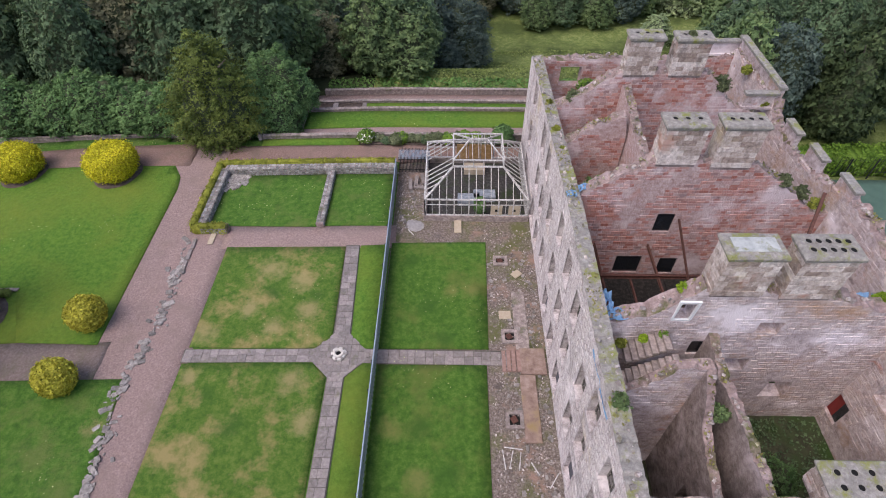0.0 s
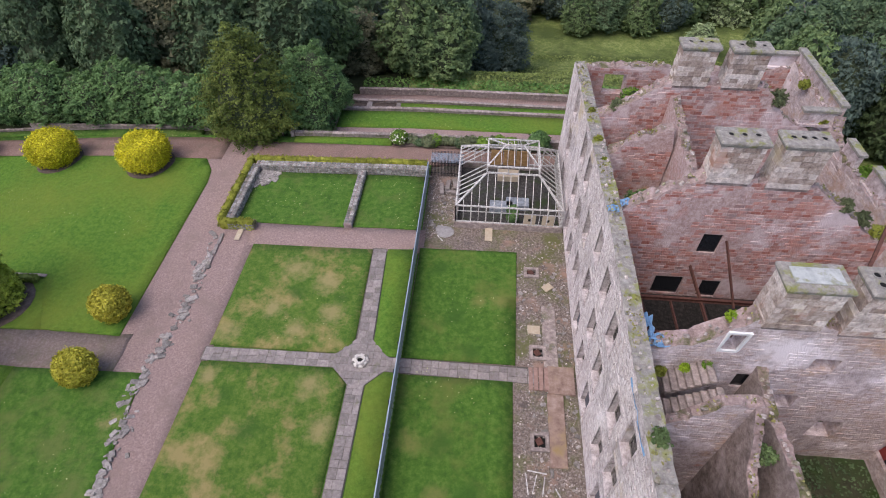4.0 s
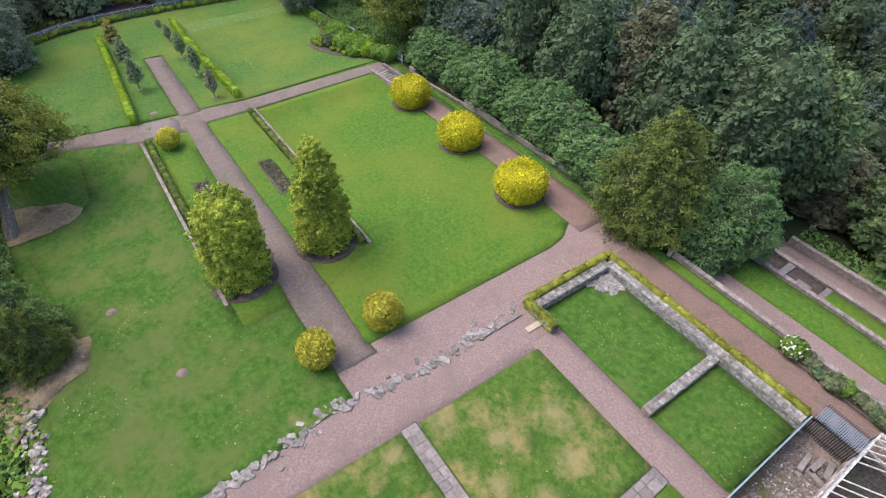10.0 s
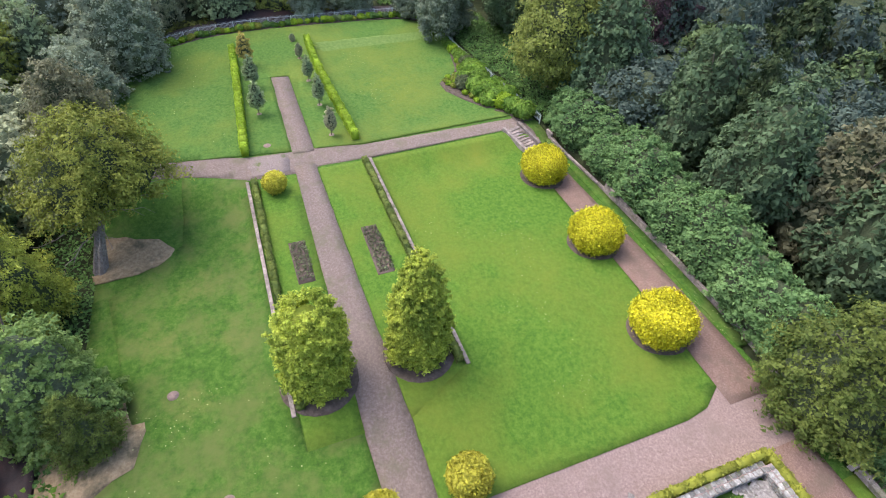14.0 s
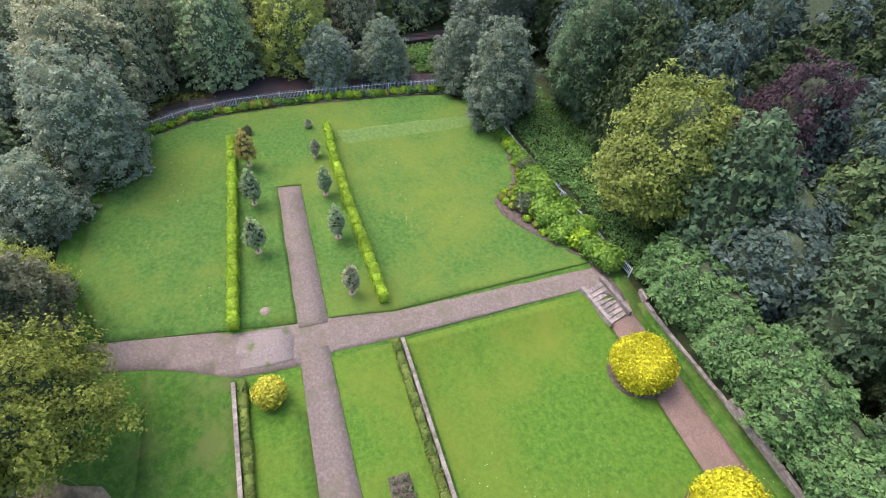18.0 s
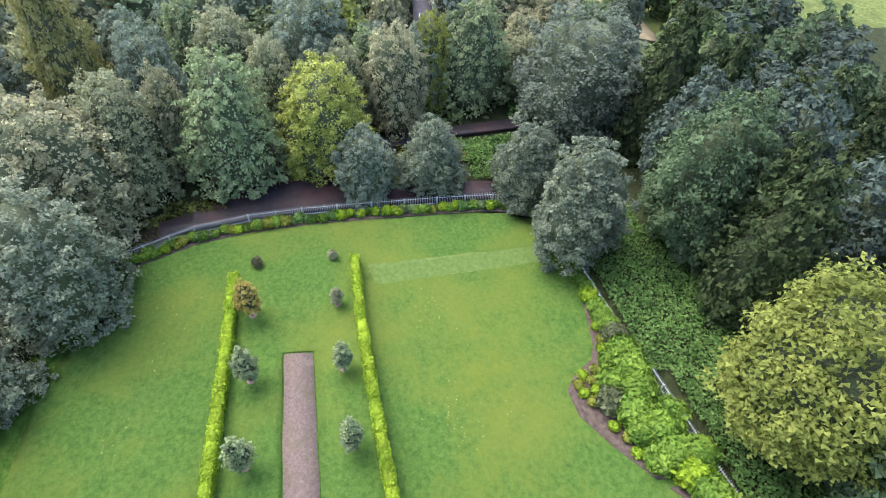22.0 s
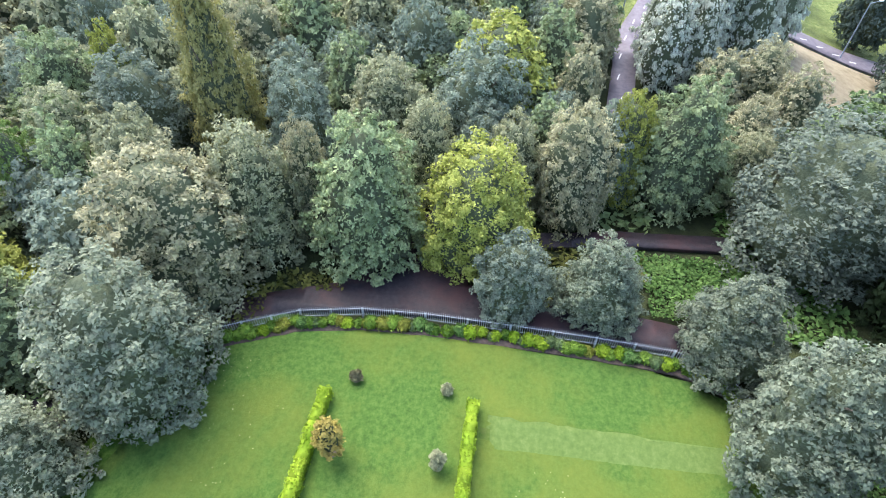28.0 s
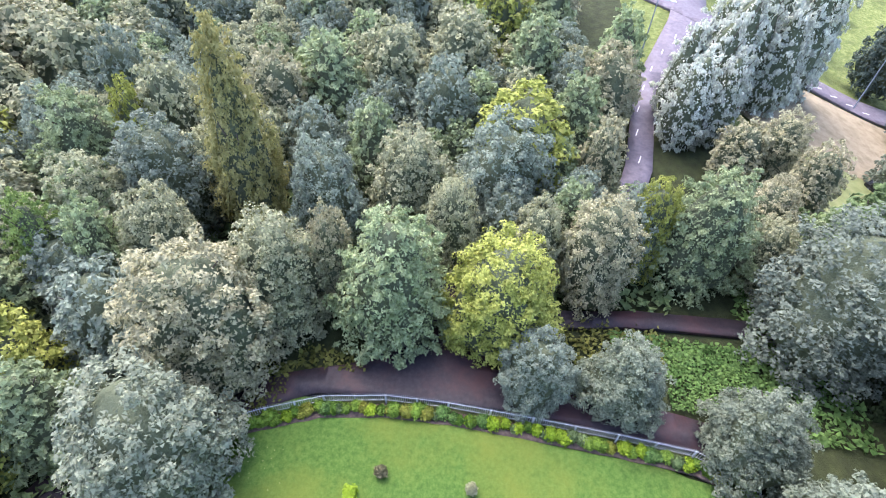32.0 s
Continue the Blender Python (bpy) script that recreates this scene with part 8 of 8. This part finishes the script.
YEWBARK = surface("grey_yew_bark", [(0.10, 0.08, 0.07), (0.20, 0.17, 0.155), (0.32, 0.29, 0.27)], 5, 10, 0.95, 0.03, 18)
L_OLDYEW = leaf("olive_yew_needles", (0.125, 0.155, 0.026), (0.34, 0.36, 0.07))
old_yew(-49.8, -20.2, (-3.9, 1.7), 5.5, 10.4, 6.4, 57, "old leaning yew with bare limbs under a layered crown")

# the wood behind the drive, tree by tree
west_near = [
    ("wbrown", -104.5, -10.1, 9.7, 2.0), ("wsyc", -110.8, -0.5, 8.7, 2.7), ("wsyc", -109.7, 7.4, 8.3, 2.7), ("wblue", -117.6, 3.9, 10.7, 4.7), ("wolive", -123.4, 5.4, 10.7, 5.2),
    ("wblue", -112.3, -12.6, 10.1, 3.6), ("wsyc", -115.2, -5.0, 10.1, 4.0), ("wgreen", -119.5, -9.5, 10.1, 3.5), ("wsyc", -104.4, -25.1, 9.5, 3.5), ("wgreen", -102.5, -29.8, 9.5, 3.1), ("wfresh", -102.5, -34.9, 9.3, 2.7),
]
west_far = [
    ("wblue", -112.5, -28.9, 10.1, 4.7), ("wgreen", -115.5, -38.9, 10.7, 4.4), ("wgreen", -128.6, 11.3, 10.1, 3.8), ("wbrown", -122.6, 14.0, 8.9, 2.5), ("wblue", -126.9, -3.2, 11.1, 4.0),
    ("wgreen", -130.2, -16.9, 11.3, 4.7), ("wbrown", -126.6, -22.1, 10.5, 3.5), ("wsyc", -134.5, -10.4, 11.1, 4.0), ("wgreen", -139.5, 6.4, 11.1, 4.5), ("wsyc", -139.3, -2.7, 11.1, 4.7),
    ("wbrown", -135.2, 15.4, 10.3, 3.6), ("wgreen", -142.6, 17.1, 11.7, 3.8), ("wblue", -125.9, -39.3, 11.1, 3.3), ("wsyc", -121.9, -32.5, 11.1, 3.6), ("wolive", -119.5, -35.3, 9.3, 2.4), ("wsyc", -107.6, -33.5, 9.1, 3.7),
]
for key, x, y, top, radius in west_near + west_far:
    top, radius = top - 0.9, radius * 1.16
    tree(key if x > -118 else key + "_mid", x, y, top, radius, {"wsyc": "grey-green sycamore in the western wood", "wgreen": "fresh green feathery tree in the western wood", "wblue": "dark blue-green maple in the western wood", "wbrown": "brownish seeding tree in the western wood", "wolive": "yellow-green lime tree in the western wood", "wfresh": "bright green young tree in the western wood"}[key], "tree", "trees of the western wood")

# the screen of laurels along the boundary wall
lr = random.Random(4)
x = -57.5
while x < -9:
    tree("laurel_mid", x, 32.2 + lr.uniform(-0.6, 0.5), 4.8 + lr.uniform(-0.9, 1.6) - 1.2 * (x < -45), 3.2 + lr.uniform(-0.3, 0.6), "bushy laurel in a tall screen above the wall", "shrub", "laurels along the wall")
    x += 2.9 + lr.uniform(-0.3, 0.3)


FAR = {"v": [], "t": [], "m": [], "n": 0}
FARMATS = [CORESHADE, CORESHADE_PALE]


def far_tree(key, x, y, top, radius, turn):
    co, ix, mat, mi, full = RAW[key]
    if mat not in FARMATS:
        FARMATS.append(mat)
    z0 = G(x, y) - 0.4
    k, h = radius / 4.0, (top - z0) / 10.0
    c, s = math.cos(turn), math.sin(turn)
    v = np.column_stack([(co[:, 0] * c - co[:, 1] * s) * k + x, (co[:, 0] * s + co[:, 1] * c) * k + y, co[:, 2] * h + z0])
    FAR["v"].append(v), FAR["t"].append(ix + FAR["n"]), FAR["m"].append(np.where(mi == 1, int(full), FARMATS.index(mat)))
    FAR["n"] += len(v)


def wood(seed, x0, x1, y0, y1, gap, kinds, tops, radii, label, skip=None, far=None):
    """A stand of trees on a loose grid; tops is the height of the crowns over the land. far: which of them join the distant wood."""
    rng = random.Random(seed)
    y = y0
    row = 0
    while y < y1:
        x = x0 + (row % 2) * gap / 2
        while x < x1:
            px, py = x + rng.uniform(-0.3, 0.3) * gap, y + rng.uniform(-0.3, 0.3) * gap
            if not (skip and skip(px, py)):
                key = rng.choice(kinds)
                top, r, turn = G(px, py) + rng.uniform(*tops), rng.uniform(*radii), rng.uniform(0, 6.28)
                if far and far(px, py):
                    far_tree(key, px, py, top, r, turn)
                else:
                    tree(key + "_mid", px, py, top, r, label, "tree", "trees of the wood", turn=turn)
            x += gap
        y += gap * 0.87
        row += 1


MIX = ["syc", "syc", "syc2", "blue", "blue", "green", "green2", "dark", "brown", "blue"]
WEST = ["wsyc", "wsyc", "wgreen", "wgreen", "wblue", "wblue", "wbrown", "wgreen", "wbrown", "wsyc", "wgreen", "wsyc", "wolive", "wfresh"]
wood(41, -60, 6, 38.5, 70, 7.4, MIX, (9.5, 16.5), (5.0, 7.2), "dark broadleaf tree in the dense wood", lambda x, y: (x > -15 and y < 54) or (x > -30 and y < 40) or (x > 9))
wood(42, -60, 10, 70, 130, 9.5, MIX, (13, 17), (5, 6.5), "dark broadleaf tree in the dense wood", None, lambda x, y: True)
wood(51, 16, 110, 100, 140, 9.0, ["green", "brown", "green2", "syc", "green", "wgreen"], (11, 15), (5, 6.5), "distant tree beyond the meadow", None, lambda x, y: True)
# darkest leaf kinds picked here to carry the deep shade of the hollow
wood(43, -98, -58, 40, 95, 7.6, ["dark", "dark", "blue", "dark", "blue"], (15, 19), (4.6, 6.2), "dark broadleaf tree in the dense wood",
     lambda x, y: (-74 < x < -54 and y < 48) or y < 33, lambda x, y: y > 66)
wood(44, -175, -106, -75, 20, 7.4, WEST, (9, 14), (4.0, 5.4), "mixed broadleaf tree in the western wood",
     lambda x, y: (x > -150 and y > -47) or (x < -115 and y > 14), lambda x, y: x < -138 or y < -48)
wood(52, -150, -109, -47, 18, 6.0, ["wsyc", "wgreen", "wblue", "wsyc", "wblue"], (8.4, 11.0), (3.0, 4.0), "lower broadleaf tree in the western wood",
     lambda x, y: (x > -111.5 and -24 < y < 24) or (x < -116 and y > 12) or x > -110 and y > -30 or any(math.hypot(x - t[1], y - t[2]) < 0.75 * t[4] for t in west_near + west_far))
wood(45, -108, -60, -70, -24, 7.0, WEST, (9, 12.5), (4.0, 5.2), "mixed broadleaf tree in the western wood", lambda x, y: y > -26 and x < -88 or (x > -95 and y > -27 and x < -72), lambda x, y: y < -45)
wood(46, -60, -16, -50, -29, 7.0, MIX, (9, 12), (4.0, 5.0), "dark tree beyond the lower lawn", None, lambda x, y: y < -36)
wood(47, -150, -95, 30, 80, 8.0, ["syc", "blue", "blue", "syc2", "green"], (11, 15), (5.0, 6.5), "dark broadleaf tree in the dense wood", lambda x, y: (x > -114 and y < 47) or (x < -118 and y < 70), lambda x, y: y > 50)
wood(48, -250, -178, -110, 40, 12.0, WEST, (10, 14), (6.0, 7.5), "mixed broadleaf tree in the western wood", lambda x, y: y > 0, lambda x, y: True)
wood(50, 32, 84, 33, 62, 7.2, ["syc", "blue", "dark", "green", "syc2"], (10, 14.5), (4.2, 5.4), "dark broadleaf tree beyond the ruin", lambda x, y: x < 33 or (y + 20) / (x - 8) > 1.9)
wood(49, 22, 70, 48, 100, 9.0, MIX, (11, 17), (5.0, 6.5), "dark broadleaf tree beyond the ruin", lambda x, y: y < 62 or (y + 20) / max(0.1, x - 8) > 1.9 and y < 99, lambda x, y: y > 60)

# a dark round pair below the terraces, and willow bushes about the meadow
for x, y, top, r in ((2.5, 71.5, -2.6, 6.6), (10.0, 73.5, -3.0, 6.8), (6.0, 66.5, -6.0, 5.0)):
    tree("blue", x, y, top, r, "dense dark round tree at the meadow's edge", "tree", "dark trees below the terraces")
for x, y, h, r, key in ((9.6, 86.0, 11.5, 4.4, "wolive"), (27.0, 93.0, 8.0, 4.6, "green"), (33.0, 95.0, 8.5, 5.0, "syc"), (39.5, 94.0, 8.0, 5.0, "green"), (46.0, 97.0, 9.0, 5.0, "blue"), (50.5, 86.0, 6.0, 3.8, "wgreen"), (23.0, 100.0, 10.0, 5.0, "blue"), (60.0, 101.0, 9.0, 5.0, "wgreen")):
    tree(key + "_mid", x, y, G(x, y) + h, r, "bushy willow standing in the meadow", "tree", "willows in the meadow")

# silvery poplars and scattered park trees beside the road
for x, y, top, r in ((-136, 25.6, 8.5, 3.6), (-140.5, 28.6, 11, 4.0), (-144.5, 31.5, 12.5, 4.2), (-148.5, 34.8, 13.5, 4.3), (-152.5, 38, 14.5, 4.4), (-156.5, 41.5, 15, 4.5), (-142, 25.6, 10, 3.6), (-137.5, 29.6, 8.5, 3.4), (-148.5, 30.5, 12.5, 4.0), (-147, 38.5, 12.5, 4.0), (-151.5, 42.5, 13, 4.2), (-156, 46.5, 13.5, 4.2)):
    tree("grey_mid", x, y, top + random.uniform(-1.0, 2.0), r * 0.95, "tall silvery poplar beside the road", "tree", "poplars by the road")
for key, x, y, top, r in (("wbrown", -130, 31, 4.6, 3.2), ("wbrown", -126, 38.0, 5.2, 3.2), ("wblue", -136.5, 55.5, 2.6, 3.8), ("blue", -152, 66, 3, 4.5), ("blue", -168, 66, 4, 5), ("dark", -164, 76, 4, 5)):
    tree(key + "_mid", x, y, top, r, "broadleaf tree near the park road")
fw = tri_mesh("far_wood", np.concatenate(FAR["v"]), np.concatenate(FAR["t"]), FARMATS[0])
for m in FARMATS[1:]:
    fw.materials.append(m)
fw.polygons.foreach_set("material_index", np.concatenate(FAR["m"]).astype(np.int32))
tagged(new("far_wood", fw), "crowns of the distant mixed wood", "woodland", kind="stuff")

# ---- flagstones of the crossing walks, each its own piece ----
walks = empty("flagged_walks", 0, 0, 0, "crossing walks of worn sandstone flags", "pavement", kind="structure")
for nm, outline in (("bed", [(-12.6, -0.62), (-2.0, -0.66), (-0.66, -2.0), (-0.6, -31), (0.66, -31), (0.7, -2.0), (2.0, -0.75), (13.4, -0.85), (13.4, 0.55), (2.0, 0.6), (0.75, 1.7), (0.3, 11.9), (-1.0, 11.9), (-0.75, 1.7), (-2.0, 0.6), (-12.6, 0.6)]),):
    drape("paving_bed", outline, surface("dark_joint_earth", [(0.10, 0.088, 0.075), (0.16, 0.14, 0.12)], 5, 8, 0.95), 0.015, "dark earth joints", "pavement", 1.5, 0.3)
pr = random.Random(33)


def flag(cx, cy, w, d):
    bm = bmesh.new()
    vs = box(bm, -w / 2 + 0.012, w / 2 - 0.012, -d / 2 + 0.012, d / 2 - 0.012, -0.04, 0.05 + pr.uniform(-0.012, 0.014))
    for v in vs[4:]:
        v.co.x *= 0.975
        v.co.y *= 0.975
        v.co.z += pr.uniform(-0.006, 0.006)
    o = part("flagstone", bm, PAVING, walks)
    o.location = (cx, cy, G(cx, cy) + 0.015)


def run(axis, u0, u1, centre, width):
    u = u0
    while u < u1 - 0.15:
        L = pr.uniform(0.5, 0.95)
        if u1 - u - L < 0.3:
            L = u1 - u
        split = pr.choice((0.5, 0.38, 0.62, 0.5))
        c = centre(u + L / 2)
        for a, b in ((-0.5, -0.5 + split), (-0.5 + split, 0.5)):
            w, m = (b - a) * width, c + (a + b) / 2 * width
            if axis == 0:
                flag(u + L / 2, m, L, w)
            else:
                flag(m, u + L / 2, w, L)
        u += L


run(0, -12.5, -1.9, lambda u: -0.05, 1.2)
run(0, 1.95, 13.3, lambda u: -0.08 - 0.01 * u, 1.25)
run(1, 1.9, 11.8, lambda u: 0.02 - 0.036 * (u - 1.9), 1.25)
run(1, -30.9, -1.95, lambda u: 0.03 + 0.003 * u, 1.22)
for i in range(-3, 4):
    for j in range(-3, 4):
        x, y = i * 0.62, j * 0.62
        if abs(x) + abs(y) < 3.1 and max(abs(x), abs(y)) < 1.9 and (i or j):
            bm = bmesh.new()
            box(bm, -0.298, 0.298, -0.298, 0.298, -0.04, 0.05 + pr.uniform(-0.012, 0.014))
            if abs(x) + abs(y) > 2.0:
                n = Vector((math.copysign(1, x), math.copysign(1, y), 0))
                bmesh.ops.bisect_plane(bm, geom=bm.verts[:] + bm.edges[:] + bm.faces[:], plane_co=(math.copysign(1.32, x) - x, math.copysign(1.32, y) - y, 0), plane_no=n, clear_outer=True)
                bmesh.ops.holes_fill(bm, edges=[q for q in bm.edges if q.is_boundary])
            if len(bm.verts) > 3:
                o = part("flagstone", bm, PAVING, walks)
                o.location = (x, y, G(x, y) + 0.015)
            else:
                bm.free()
